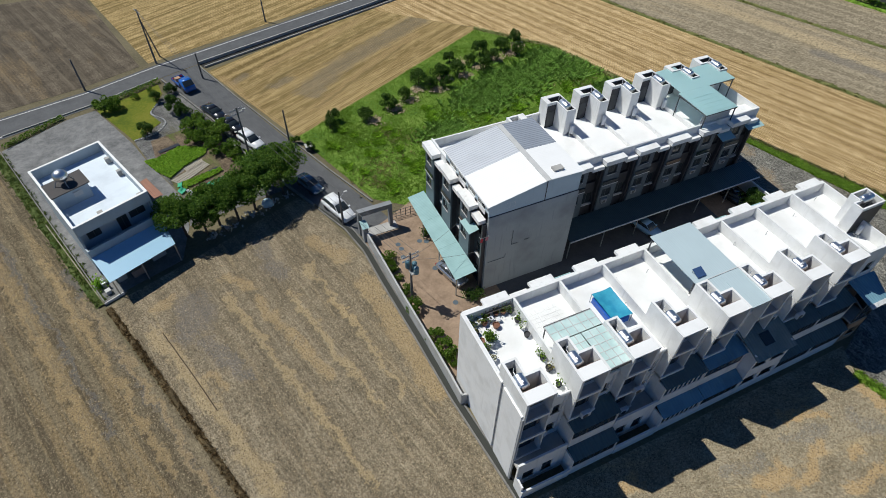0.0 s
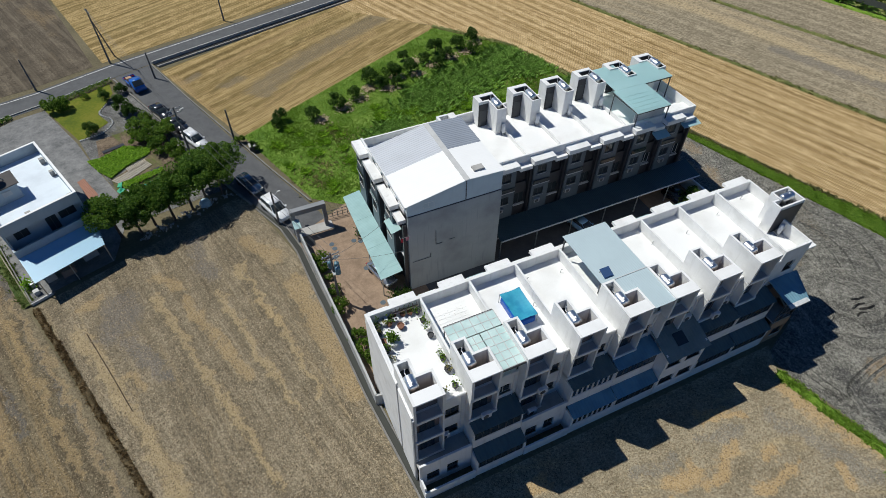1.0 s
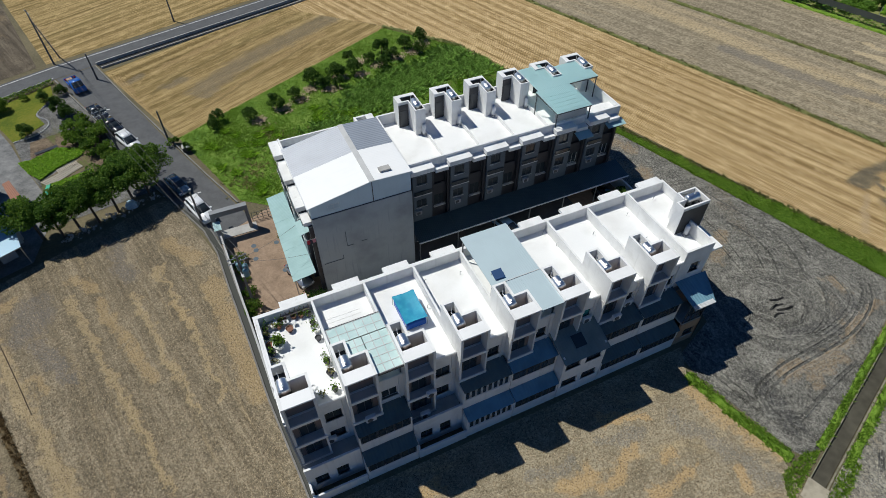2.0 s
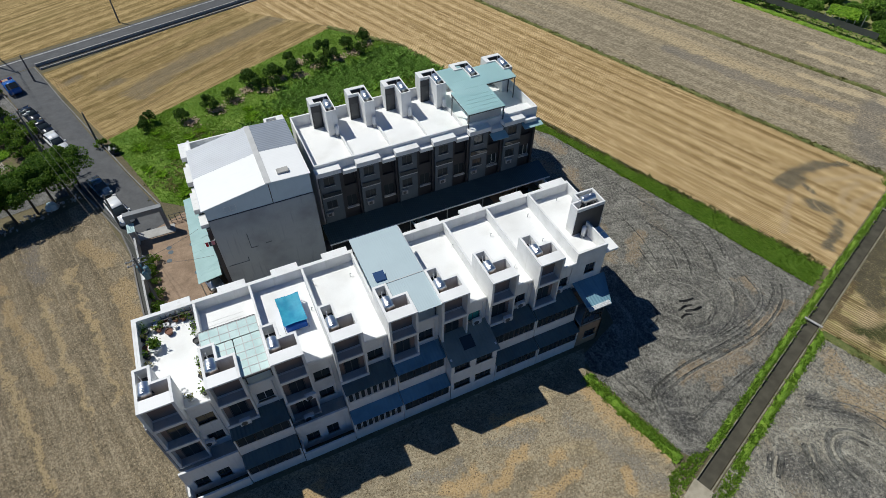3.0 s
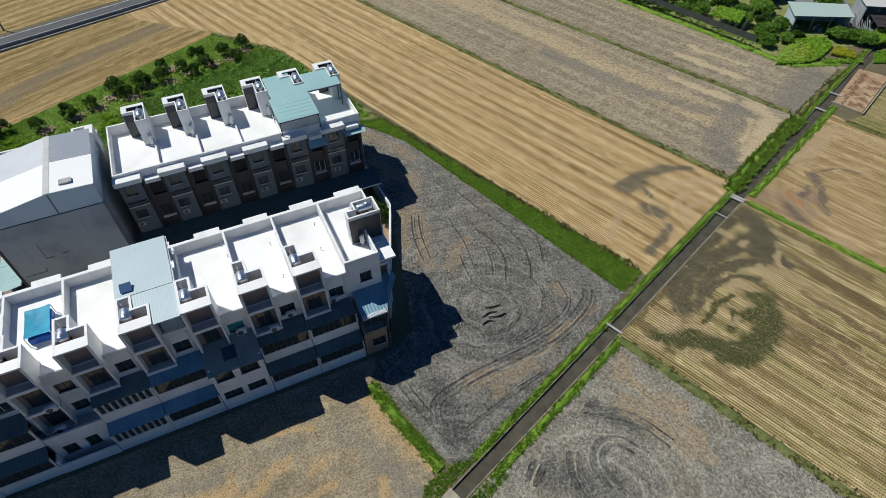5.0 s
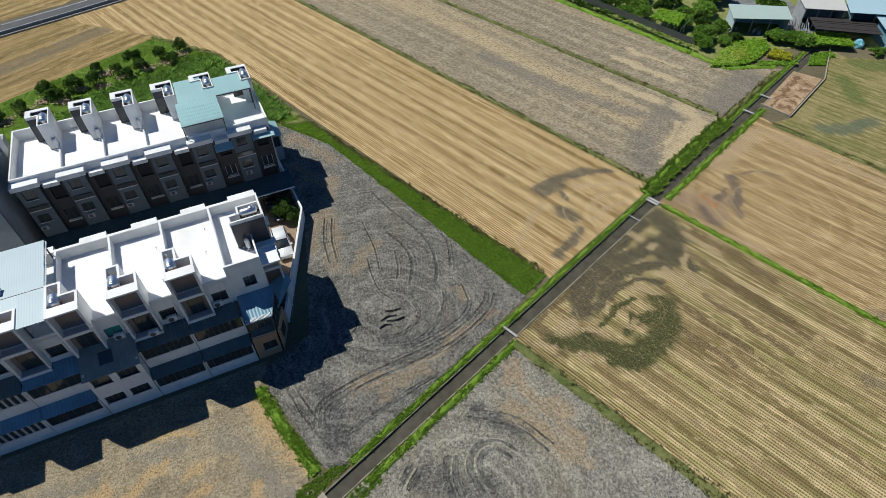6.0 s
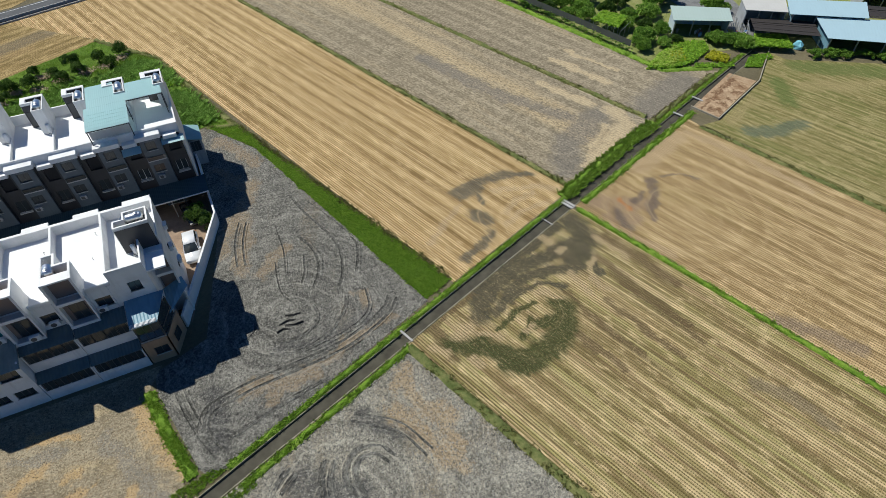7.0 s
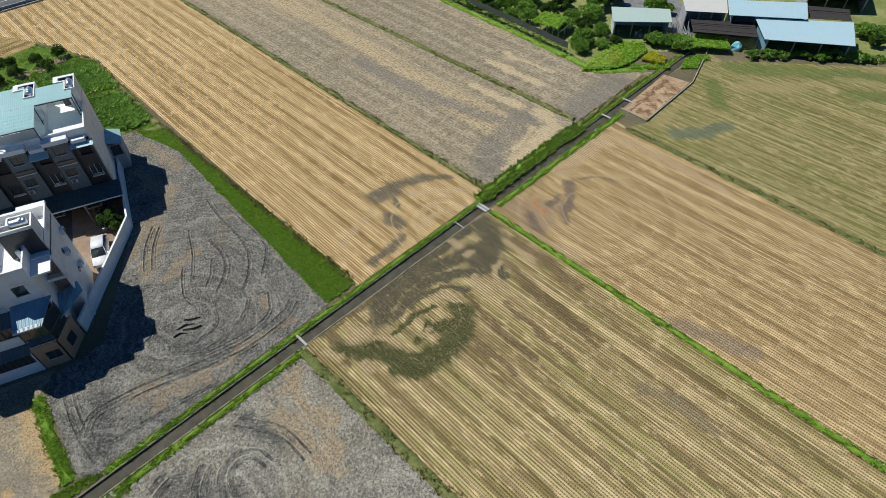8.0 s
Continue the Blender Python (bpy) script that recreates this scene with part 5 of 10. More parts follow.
# Groove mud coloured darker for damp and for the shade inside a rut.
M_GROOVE = soil("damp_shaded_groove_mud", ((0.038, 0.037, 0.033), (0.098, 0.095, 0.083), (0.235, 0.227, 0.20)), -20, 0.8, 0.0, 3.0, 0.0, 3.2, lump=6.0)
for pts, w, sides in (([(55.1, 7.1), (55.8, 3.5), (57.0, -0.2), (57.8, -3.2), (57.8, -5.6), (57.1, -8.4), (56.0, -10.4)], 0.9, (0,)), ([(54.0, -0.5), (54.9, -3.0), (55.1, -5.5), (54.5, -7.5), (53.4, -9.2)], 0.9, (0,)), ([(58.8, 0.0), (59.9, -3.4), (59.8, -5.8), (58.5, -9.0)], 0.8, (0,)),
                      ([(53.8, -3.7), (53.2, -6.5), (52.4, -8.0)], 0.6, (0,)), ([(48.1, 4.9), (46.9, 1.3), (46.4, -2.5)], 0.6, (0, 0.9)), ([(47.5, -14.4), (49.9, -15.0), (51.7, -14.3), (52.7, -13.2), (52.6, -11.6)], 0.55, (0,)), ([(46.0, -15.3), (48.2, -16.3), (50.8, -16.5), (53.4, -15.5), (55.6, -13.4), (56.4, -11.4)], 0.6, (0,)),
                      ([(58.6, -11.6), (58.4, -13.1), (58.0, -14.5), (56.4, -15.8), (53.5, -16.6), (50.3, -17.0)], 0.65, (0,)), ([(61.2, -14.4), (59.9, -15.9), (57.2, -17.3), (53.9, -18.3), (49.5, -18.7), (45.0, -18.9), (42.1, -19.4), (40.6, -19.9), (40.0, -21.7), (40.9, -22.9)], 0.7, (0, -0.9)),
                      ([(41.4, -22.9), (44.3, -22.2), (47.2, -21.5), (51.6, -20.7)], 0.6, (0,)), ([(46.6, -10.7), (46.1, -12.4), (44.4, -13.1)], 0.5, (0,)), ([(37.8, -16.1), (38.3, -18.8), (39.2, -21.9), (40.2, -24.3)], 0.6, (0, 0.8)), ([(56.6, 5.5), (58.2, 1.6), (60.4, -4.5)], 0.5, (0,)), ([(50.5, -3.6), (50.0, -8), (50.9, -10.4)], 0.5, (0,)), ([(52.0, 2.5), (51.8, -2.5), (51.0, -6.5)], 0.5, (0,))):
    track(pts, sides, w, 0.075, 0.03, M_MUD, "curved tyre ruts pressed into grey mud", M_GROOVE)
M_CUT = crumb("wet_cut_mud", ((0.035, 0.034, 0.033), (0.05, 0.05, 0.048), (0.07, 0.07, 0.068)))
for pts, w in (([(49.5, -11.6), (50.2, -11.9), (51.2, -11.9)], 0.22), ([(48.6, -12.6), (49.6, -12.4), (50.5, -12.6)], 0.24), ([(49.2, -12.9), (50.2, -13.2), (51.2, -13.2)], 0.24), ([(48.2, -13.5), (48.9, -13.3), (49.6, -13.5)], 0.22)):
    track(pts, (0,), w, 0.12, 0.03, M_CUT, "short dark cut in the wet mud")
for pts, w in (([(50.9, -33.2), (50.6, -31.4), (50.9, -30.2), (51.8, -29.6), (53.0, -29.9), (53.8, -31.2)], 0.5), ([(48.3, -32.4), (48.5, -30.6), (49.4, -28.8)], 0.5), ([(44.4, -29.8), (46.2, -28.5)], 0.5), ([(52, -26), (55.4, -28.6), (57.0, -32)], 0.4)):
    track(pts, (0, 0.8), w * 1.5, 0.10, 0.028, M_FLATGREY, "curved tyre ruts in the pale mud field", M_GROOVE)
M_FURROWLINE = crumb("furrow_earth", ((0.06, 0.045, 0.03), (0.08, 0.06, 0.042), (0.10, 0.08, 0.055)))
track([(-24.6, 17.2), (-22.7, 11.4), (-21.1, 6.3)], (0,), 0.1, 0.03, 0.026, M_FURROWLINE, "dark furrow line between the dry fields")
L_BROWN = leafy("withered_furrow_weeds", ((0.07, 0.045, 0.02), (0.17, 0.11, 0.05), (0.36, 0.25, 0.12)), 0.8, 0.3)
furrow = [(-29.3, 22.6), (-24.6, 9.5), (-19.2, -6.3), (-13, -24)]
stuff("furrow_weeds", blade_mesh("furrow_weeds", verge_points(furrow, 0.55, 55), 0.2, L_BROWN, 0.03, 0.9, 5), "withered brown weeds along the furrow", "weeds")

# ---- near terrace ----
ROOF_Z, PARA_Z, TOWER_Z = 9.65, 10.75, 12.42
NEAR_W = 4.52


def water_tank(x, y, z, turn, axis_len=1.0, r=0.47, group="roof tanks", rise=0.3):
    """A lying stainless tank on a welded stand, with its valve pipe."""
    tank = thing("water_tank", "polished stainless steel water tank lying on a roof stand", "water tank", group, at=(x, y, z))
    m = Matrix.Translation((x, y, z)) @ Matrix.Rotation(radians(turn), 4, 'Z')
    h = axis_len / 2
    bm = bmesh.new()
    lathe(bm, [(0.06, -h - 0.14), (r * 0.7, -h - 0.08), (r * 0.95, -h), (r, -h + 0.08), (r * 0.97, -0.3), (r, -0.26), (r, 0.26), (r * 0.97, 0.3), (r, h - 0.08),
               (r * 0.95, h), (r * 0.7, h + 0.08), (0.06, h + 0.14)], (0, 0, r + rise), 16, 'y')
    bm.transform(m)
    part("barrel", bm, STEEL, tank, smooth=True)
    for s in (-1, 1):
        bm = boxes((-r, r, s * h * 0.6 - 0.03, s * h * 0.6 + 0.03, 0.0, rise + 0.04), (-r - 0.02, -r + 0.05, s * h * 0.6 - 0.04, s * h * 0.6 + 0.04, 0.0, rise + 0.25), (r - 0.05, r + 0.02, s * h * 0.6 - 0.04, s * h * 0.6 + 0.04, 0.0, rise + 0.25))
        bm.transform(m)
        part("stand", bm, GALV, tank)
    bm = bmesh.new()
    lathe(bm, [(0.16, 0.0), (0.16, 0.06), (0.05, 0.1)], (0, -0.25, 2 * r + rise), 10)
    bm.transform(m)
    part("hatch", bm, STEEL, tank)
    bm = bmesh.new()
    rod(bm, (-0.1, h + 0.12, r + rise), (-0.1, h + 0.45, r + rise), 0.035)
    rod(bm, (-0.1, h + 0.45, r + rise), (-0.1, h + 0.45, r + rise + 0.45), 0.035)
    bm.transform(m)
    part("pipe", bm, ALU, tank, "white feed pipe")
    return tank


def near_tower(house, x0):
    """L-shaped stair head with a sunk tank well; its front hangs over three storeys of loggias."""
    a, m, b = x0 + 0.0, x0 + 1.22, x0 + 2.45
    k, f, w = -6.25, -7.75, -10.0
    t = 0.2
    each_box("tower_wall", [(a, a + t, w, k, ROOF_Z, TOWER_Z), (a + t, m, k - t, k, ROOF_Z, TOWER_Z), (m - t, m, f - t, k - t, ROOF_Z, TOWER_Z), (m, b, f - t, f, ROOF_Z, TOWER_Z), (b - t, b, w, f - t, ROOF_Z, TOWER_Z)], WHITE, house, "white stair head wall")
    part("tower_slab", boxes((a + t, b - t, w, -9.0, TOWER_Z - 0.16, TOWER_Z - 0.004)), ROOFWHITE, house)
    # Dark tile on the well floors stands in for the shade down there.
    each_box("well_floor", [(a + t, m - t, -9.0, k - t, 11.25, 11.4), (m + 0.004, b - t, -8.9, f - t, 9.66, 9.72)], DARKTILE, house, "sunk tank well floor coloured dark for shade")
    part("well_wall", boxes((a + t, b - t, -9.02, -8.9, ROOF_Z, TOWER_Z - 0.165)), BROWNTILE, house, "brown tiled wall behind the top loggia")
    for z in (9.62, 6.55, 3.45):
        part("balcony", boxes((a, b, w, -8.62, z - 0.2, z), (a, b, w, w + 0.1, z, z + 0.12)), WHITE, house, "white loggia slab with low front")
        part("loggia_floor", boxes((a + t, b - t, w + 0.1, -9.12, z + 0.003, z + 0.02)), SILL, house, "pale tiled loggia floor")
    part("pier", boxes((a, a + 0.2, w + 0.1, -9.2, 3.2, ROOF_Z - 0.2)), WHITE, house)
    part("pier", boxes((b - 0.14, b, w + 0.1, -9.2, 3.2, ROOF_Z - 0.2)), WHITE, house)
    for z in (6.55, 3.45):
        part("loggia_wall", boxes((a + 0.2, b - 0.14, -9.22, -9.1, z + 0.022, z + 2.88)), BROWNTILE, house, "brown tiled back wall of a loggia")
        window(house, 'x', -9.22, -1, a + 0.6, a + 1.9, z + 0.15, z + 2.2, DARKALU, 2, name="balcony_door", depth=-0.08, sill=False)


NEAR_LABEL = ["white three-storey terraced house with a potted roof garden", "white three-storey terraced house with a gridded glass roof canopy",
              "white three-storey terraced house with a covered pool on its roof", "white three-storey terraced house with white-framed rear windows",
              "white three-storey terraced house under a pale blue sheet roof", "white three-storey terraced house with a tall sheet-roofed extension",
              "white three-storey terraced house with dark lean-to roofs", "white three-storey terraced house with dark lean-to roofs",
              "white end terrace house with corner porch and tall stair tower"]


def near_house(i):
    last = i == 8
    x0 = NEAR_W * i
    x1 = (x0 + NEAR_W - 0.004) if not last else 41.0
    xf = 39.35 if last else x1
    house = thing("townhouse", NEAR_LABEL[i], "house", "near terrace houses", at=(x0, -5, 0))
    wins = [(x0 + 2.68, x0 + 4.0, 7.15, 8.35), (x0 + 2.72, x0 + 3.95, 4.35, 5.45)]
    if last:
        wins = [(x0 + 1.2, x0 + 2.3, 7.9, 9.1)]
    bm = bmesh.new()
    wall_cells(bm, 'x', -9.2, -9.0, x0 + (2.45 if not last else 0.0), xf, 0, 11.05 if last else ROOF_Z, wins)
    part("front_wall", bm, WHITE, house)
    part("body", boxes((x0 + 0.2, (xf if last else x1) - 0.02, -8.5, -0.35, 0.05, ROOF_Z - 0.2)), SHADEBLACK, house, "near-black core standing in for unlit rooms")
    part("rear_wall", boxes((x0, x1, -0.34, 0.0, 0.05, PARA_Z)), WHITE, house)
    part("party_wall", boxes((x0 + 0.004, x0 + 0.2, -9.0, -0.36, 0.05, ROOF_Z)), WHITE, house)
    part("roof_divider", boxes((x0 + 0.004, x0 + 0.2, -6.24 if not last else -9.0, -0.36, ROOF_Z, PARA_Z + (0.25 if last else 0))), WHITE, house)
    part("roof", boxes((x0 + 0.2, x1, -9.2 + (0.2 if last else 0), -0.34, ROOF_Z - 0.2, ROOF_Z - 0.003)), ROOFWHITE, house, "white coated roof terrace")
    if not last:
        part("front_parapet", soft_boxes([(x0 + 2.45, x1, -9.3, -9.12, ROOF_Z - 0.1, 9.98)], 0.06), WHITE, house)
        bm = bmesh.new()
        rod(bm, (x1 - 0.35, -9.24, 9.5), (x1 - 0.35, -9.24, 4.0), 0.05)
        part("drainpipe", bm, ALU, house)
    part("rear_hood", boxes((x0 + 2.1, x1 - 0.1, 0.003, 0.75, 10.3, 10.6)), WHITE, house)
    part("rear_hood", boxes((x0 + 0.3, x0 + 1.95, 0.003, 0.65, 9.72, 9.95)), TEAL if i in (2, 5, 6, 7) else WHITE, house)
    for k, (a, b, c, d) in enumerate(wins):
        window(house, 'x', -9.2, -1, a, b, c, d, ALU if i == 1 and k == 0 else DARKALU, glazing=TEALGLASS if i == 5 and k == 0 else None)
    if not last:
        near_tower(house, x0)
        water_tank(x0 + 0.62, -8.1, 11.4, 0)
    return house


near = [near_house(i) for i in range(9)]

# end wall of the first house, with its proud blade and drain chase
part("gable_wall", boxes((-0.16, -0.004, -6.9, 0.0, 0.0, PARA_Z)), WHITE, near[0], "plain white gable wall")
part("gable_wall", boxes((-0.16, -0.004, -9.85, -7.25, 0.0, 10.6)), WHITE, near[0], "plain white gable wall")
part("gable_chase", boxes((-0.06, -0.004, -7.25, -6.9, 0.0, 10.6)), WALLGREY, near[0], "grey recessed drain chase")
part("blade_edge", boxes((-0.14, 0.0, -10.05, -9.86, 0.0, 10.4)), WALLGREY, near[0])

# last house: stair tower, side balconies
end = near[8]
x0 = NEAR_W * 8
t = 0.16
each_box("tower_wall", [(37.84, 40.9, -5.96, -5.8, ROOF_Z, 12.9), (37.84, 38.0, -5.8, -4.9, ROOF_Z, 12.9), (38.0, 38.9, -5.06, -4.9, ROOF_Z, 12.9),
                         (38.74, 38.9, -4.9, -3.9, ROOF_Z, 12.9), (38.9, 40.9, -4.06, -3.9, ROOF_Z, 12.9), (40.74, 40.9, -5.8, -4.06, ROOF_Z, 12.9)], WHITE, end, "white stair tower walls")
part("tower_front", boxes((37.9, 40.84, -5.985, -5.964, ROOF_Z + 0.05, 12.55)), DARKTILE, end, "dark grey tiled tower front")
# This well floor also takes dark tile in place of shade.
part("well_floor", boxes((38.0, 40.74, -5.8, -5.06, 11.9, 12.05), (38.9, 40.74, -5.06, -4.06, 11.9, 12.05)), DARKTILE, end)
water_tank(39.75, -4.85, 12.05, 90, 1.3, 0.4)
part("east_wall", boxes((40.85, 41.0, -5.96, -0.35, 0.05, PARA_Z)), WHITE, end)
part("east_wall", boxes((39.2, 39.348, -9.0, -5.98, 0.05, 11.05)), WHITE, end)
part("east_wall", boxes((39.35, 40.85, -5.96, -5.8, 0.05, ROOF_Z - 0.01)), WHITE, end)
part("core", boxes((39.3, 40.8, -5.8, -0.4, 0.05, ROOF_Z - 0.25)), SHADEBLACK, end, "near-black core standing in for unlit rooms")
for z in (9.62, 6.55, 3.45):
    part("side_balcony", boxes((39.35, 41.0, -6.8, -5.97, z - 0.2, z), (39.35, 41.0, -6.8, -6.7, z, z + 0.14)), WHITE, end, "white loggia slab in the corner of the end house")
for z in (6.55, 3.45):
    part("balcony_wall", boxes((39.4, 40.8, -5.985, -5.963, z + 0.02, z + 2.8)), BROWNTILE, end, "brown tiled wall inside the loggia")
part("corner_pier", boxes((40.84, 41.0, -6.68, -5.99, 0.05, ROOF_Z - 0.21)), WHITE, end)
for y0, z0 in ((-3.9, 6.9), (-3.2, 3.4)):
    window(end, 'y', 41.0, 1, y0, y0 + 0.45, z0, z0 + 0.5, DARKALU, 1, name="vent_window", depth=-0.07, sill=False)

# lean-to extensions along the front
def strip_windows(parent, y, u0, u1, z0, z1, n, mat):
    w = (u1 - u0) / n
    for k in range(n):
        window(parent, 'x', y, -1, u0 + k * w + 0.03, u0 + (k + 1) * w - 0.03, z0, z1, mat, 1 if n > 6 else 2, depth=0.02, sill=False)


def lean_to(house, x0, x1, up_mat, low_mat, frame_mat, n=4):
    a, b = x0 + 0.03, x1 - 0.03
    bm = bmesh.new()
    wall_cells(bm, 'x', -10.8, -10.66, a, b, 3.3, 6.02, [(a + 0.12, b - 0.12, 4.55, 5.9)])
    part("upper_wall", bm, WHITE, house)
    strip_windows(house, -10.8, a + 0.14, b - 0.14, 4.57, 5.88, n, frame_mat)
    bm = bmesh.new()
    solid(bm, [(a, -10.95, 6.06), (b, -10.95, 6.06), (b, -9.21, 6.5), (a, -9.21, 6.5)], 0.05)
    part("lean_to_roof", bm, up_mat, house)
    bm = bmesh.new()
    wall_cells(bm, 'x', -11.8, -11.66, a, b, 0.0, 2.85, [(a + 0.12, b - 0.12, 1.42, 2.72)])
    part("lower_wall", bm, WHITE, house)
    strip_windows(house, -11.8, a + 0.14, b - 0.14, 1.44, 2.70, n, frame_mat)
    bm = bmesh.new()
    solid(bm, [(a, -11.95, 2.88), (b, -11.95, 2.88), (b, -10.81, 3.3), (a, -10.81, 3.3)], 0.05)
    part("lean_to_roof", bm, low_mat, house)
    part("floor_slab", boxes((a, b, -10.79, -9.2, 3.3, 3.44)), CONCRETE, house)
    each_box("side_wall", [(a - 0.02, a + 0.1, -11.66, -9.21, 0.0, 2.8), (a - 0.02, a + 0.1, -10.66, -9.21, 3.45, 6.0)], WHITE, house)


def terrace(house, x0, x1):
    """Open terrace: ground-floor front, roof slab with parapet, and a low yard wall."""
    a, b = x0 + 0.03, x1 - 0.03
    wins = [(a + 0.6, a + 1.7, 1.1, 2.3), (a + 2.4, a + 3.4, 1.0, 2.4)]
    bm = bmesh.new()
    wall_cells(bm, 'x', -10.8, -10.62, a, b, 0.0, 4.05, wins)
    part("terrace_wall", bm, WHITE, house)
    for w in wins:
        window(house, 'x', -10.8, -1, *w, DARKALU)
    part("terrace_floor", boxes((a, b, -10.6, -9.2, 3.2, 3.42)), CONCRETE, house)
    part("yard_wall", boxes((a, b, -11.86, -11.7, 0.0, 1.25)), WHITE, house)
    part("yard_wall_side", boxes((a, a + 0.16, -11.7, -10.8, 0.0, 1.9)), WHITE, house)


X = [NEAR_W * i for i in range(10)]
terrace(near[0], X[0] - 0.1, X[1])
lean_to(near[1], X[1], X[2], DARKSHEET, DARKSHEET, DARKALU, 3)
terrace(near[2], X[2], X[3])
lean_to(near[3], X[3], X[4], DARKSHEET, BLUESHEET, ALU, 8)
lean_to(near[4], X[4], X[5], BLUESHEET, BLUESHEET, DARKALU, 3)
lean_to(near[6], X[6], X[7], DARKSHEET, DARKSHEET, DARKALU, 4)
lean_to(near[7], X[7], X[8], DARKSHEET, DARKSHEET, DARKALU, 4)
# house five: tall sheet-roofed extension
a, b = X[5] + 0.05, X[6] - 0.05
bm = bmesh.new()
holes = [(a + 0.3, a + 1.8, 4.5, 5.6), (a + 2.4, a + 4.0, 4.5, 5.6), (a + 0.3, a + 1.9, 1.7, 2.7), (a + 2.4, a + 4.0, 1.7, 2.7)]
wall_cells(bm, 'x', -11.8, -11.62, a, b, 0.0, 6.0, holes)
part("extension_wall", bm, WHITE, near[5])
each_box("extension_side", [(a, a + 0.15, -11.62, -9.21, 0, 6.2), (b - 0.15, b, -11.62, -9.21, 0, 6.2)], WHITE, near[5])
for h in holes:
    window(near[5], 'x', -11.8, -1, *h, DARKALU, 3)
bm = bmesh.new()
solid(bm, [(a - 0.12, -12.1, 5.95), (b + 0.12, -12.1, 5.95), (b + 0.12, -9.21, 7.0), (a - 0.12, -9.21, 7.0)], 0.06)
part("extension_roof", bm, sheet("grey_green_sheet", (0.25, 0.28, 0.25), (0.14, 0.165, 0.155), 90, 0.3, amount=0.7), near[5], "weathered grey-green corrugated roof")
bm = bmesh.new()
solid(bm, [(a + 1.5, -11.2, 6.38), (a + 2.6, -11.2, 6.38), (a + 2.6, -10.1, 6.78), (a + 1.5, -10.1, 6.78)], 0.06)
part("skylight", bm, GLASS, near[5], "dark glass skylight")
# corner porch of the last house
a, b = 36.3, 39.5
bm = bmesh.new()
solid(bm, [(36.3, -12.28, 6.28), (38.7, -12.28, 6.28), (39.85, -9.25, 7.0), (36.3, -9.21, 7.0)], 0.06)
part("porch_roof", bm, BLUESHEET, end, "slate blue sheet porch roof with pale front corner")
bm = bmesh.new()
for k in range(22):
    u = 36.36 + k * 0.105
    box(bm, u, u + 0.05, -12.29, -11.85, 6.29, 6.335 + 0.1)
part("porch_ridge_caps", bm, ALU, end, "white ribbed porch edge")
bm = bmesh.new()
wall_cells(bm, 'x', -11.75, -11.55, 36.25, 38.7, 0.0, 3.3, [(37.0, 38.3, 1.1, 2.2)])
part("porch_wall", bm, TANTILE, end, "tan brick tiled porch wall")
window(end, 'x', -11.75, -1, 37.0, 38.3, 1.1, 2.2, DARKALU)
bm = bmesh.new()
solid(bm, [(38.56, -11.75, 3.3), (38.7, -11.75, 3.3), (39.85, -8.9, 3.3), (39.7, -8.9, 3.3)], 3.3)
part("porch_wall", bm, TANTILE, end, "tan brick tiled porch wall")
part("porch_floor", boxes((36.3, 38.6, -11.7, -9.2, 3.3, 3.45)), CONCRETE, end)
for x, y in ((36.4, -11.65), (38.55, -11.65), (39.6, -9.4)):
    bm = boxes((x - 0.05, x + 0.05, y - 0.05, y + 0.05, 3.45, 6.25))
    part("porch_post", bm, DARKALU, end)
for z in (3.5, 4.5, 6.05):
    part("porch_rail", boxes((36.4, 38.55, -11.69, -11.62, z, z + 0.06)), DARKALU, end)
for k in range(3):
    part("porch_pane", boxes((36.46 + 0.7 * k, 37.1 + 0.7 * k, -11.665, -11.645, 4.57, 6.04)), GLASS, end, "dark glazing of the porch")
    part("mullion", boxes((37.1 + 0.7 * k, 37.16 + 0.7 * k, -11.69, -11.63, 3.57, 6.04)), DARKALU, end)
bm = bmesh.new()
solid(bm, [(38.63, -11.6, 6.1), (38.66, -11.6, 6.1), (39.62, -9.3, 6.1), (39.59, -9.3, 6.1)], 2.6)
part("porch_pane", bm, GLASS, end, "dark glazing of the porch")
bm = bmesh.new()
solid(bm, [(38.72, -11.68, 4.55), (39.68, -9.3, 4.55), (39.66, -9.29, 4.62), (38.70, -11.67, 4.62)], 0.05)
part("porch_rail", bm, DARKALU, end)
bm = bmesh.new()
solid(bm, [(39.42, -9.9, 4.2), (41.5, -6.9, 4.2), (41.2, -5.9, 4.75), (39.36, -6.9, 4.75)], 0.06)
part("side_roof", bm, BLUESHEET, end, "slate blue sheet roof over the side passage")
w = part("side_window", boxes((0, 1, 0, 1, 0, 1)), DARKALU, end)
bm = bmesh.new()
solid(bm, [(39.06, -10.95, 2.3), (39.12, -10.97, 2.3), (39.55, -9.95, 2.3), (39.49, -9.93, 2.3)], 1.2)
w.data = mesh_of("side_window", bm, GLASS)
part("porch_back", boxes((36.3, 39.2, -9.6, -9.21, 3.46, 6.2)), BROWNTILE, end, "shaded brown wall under the porch roof")

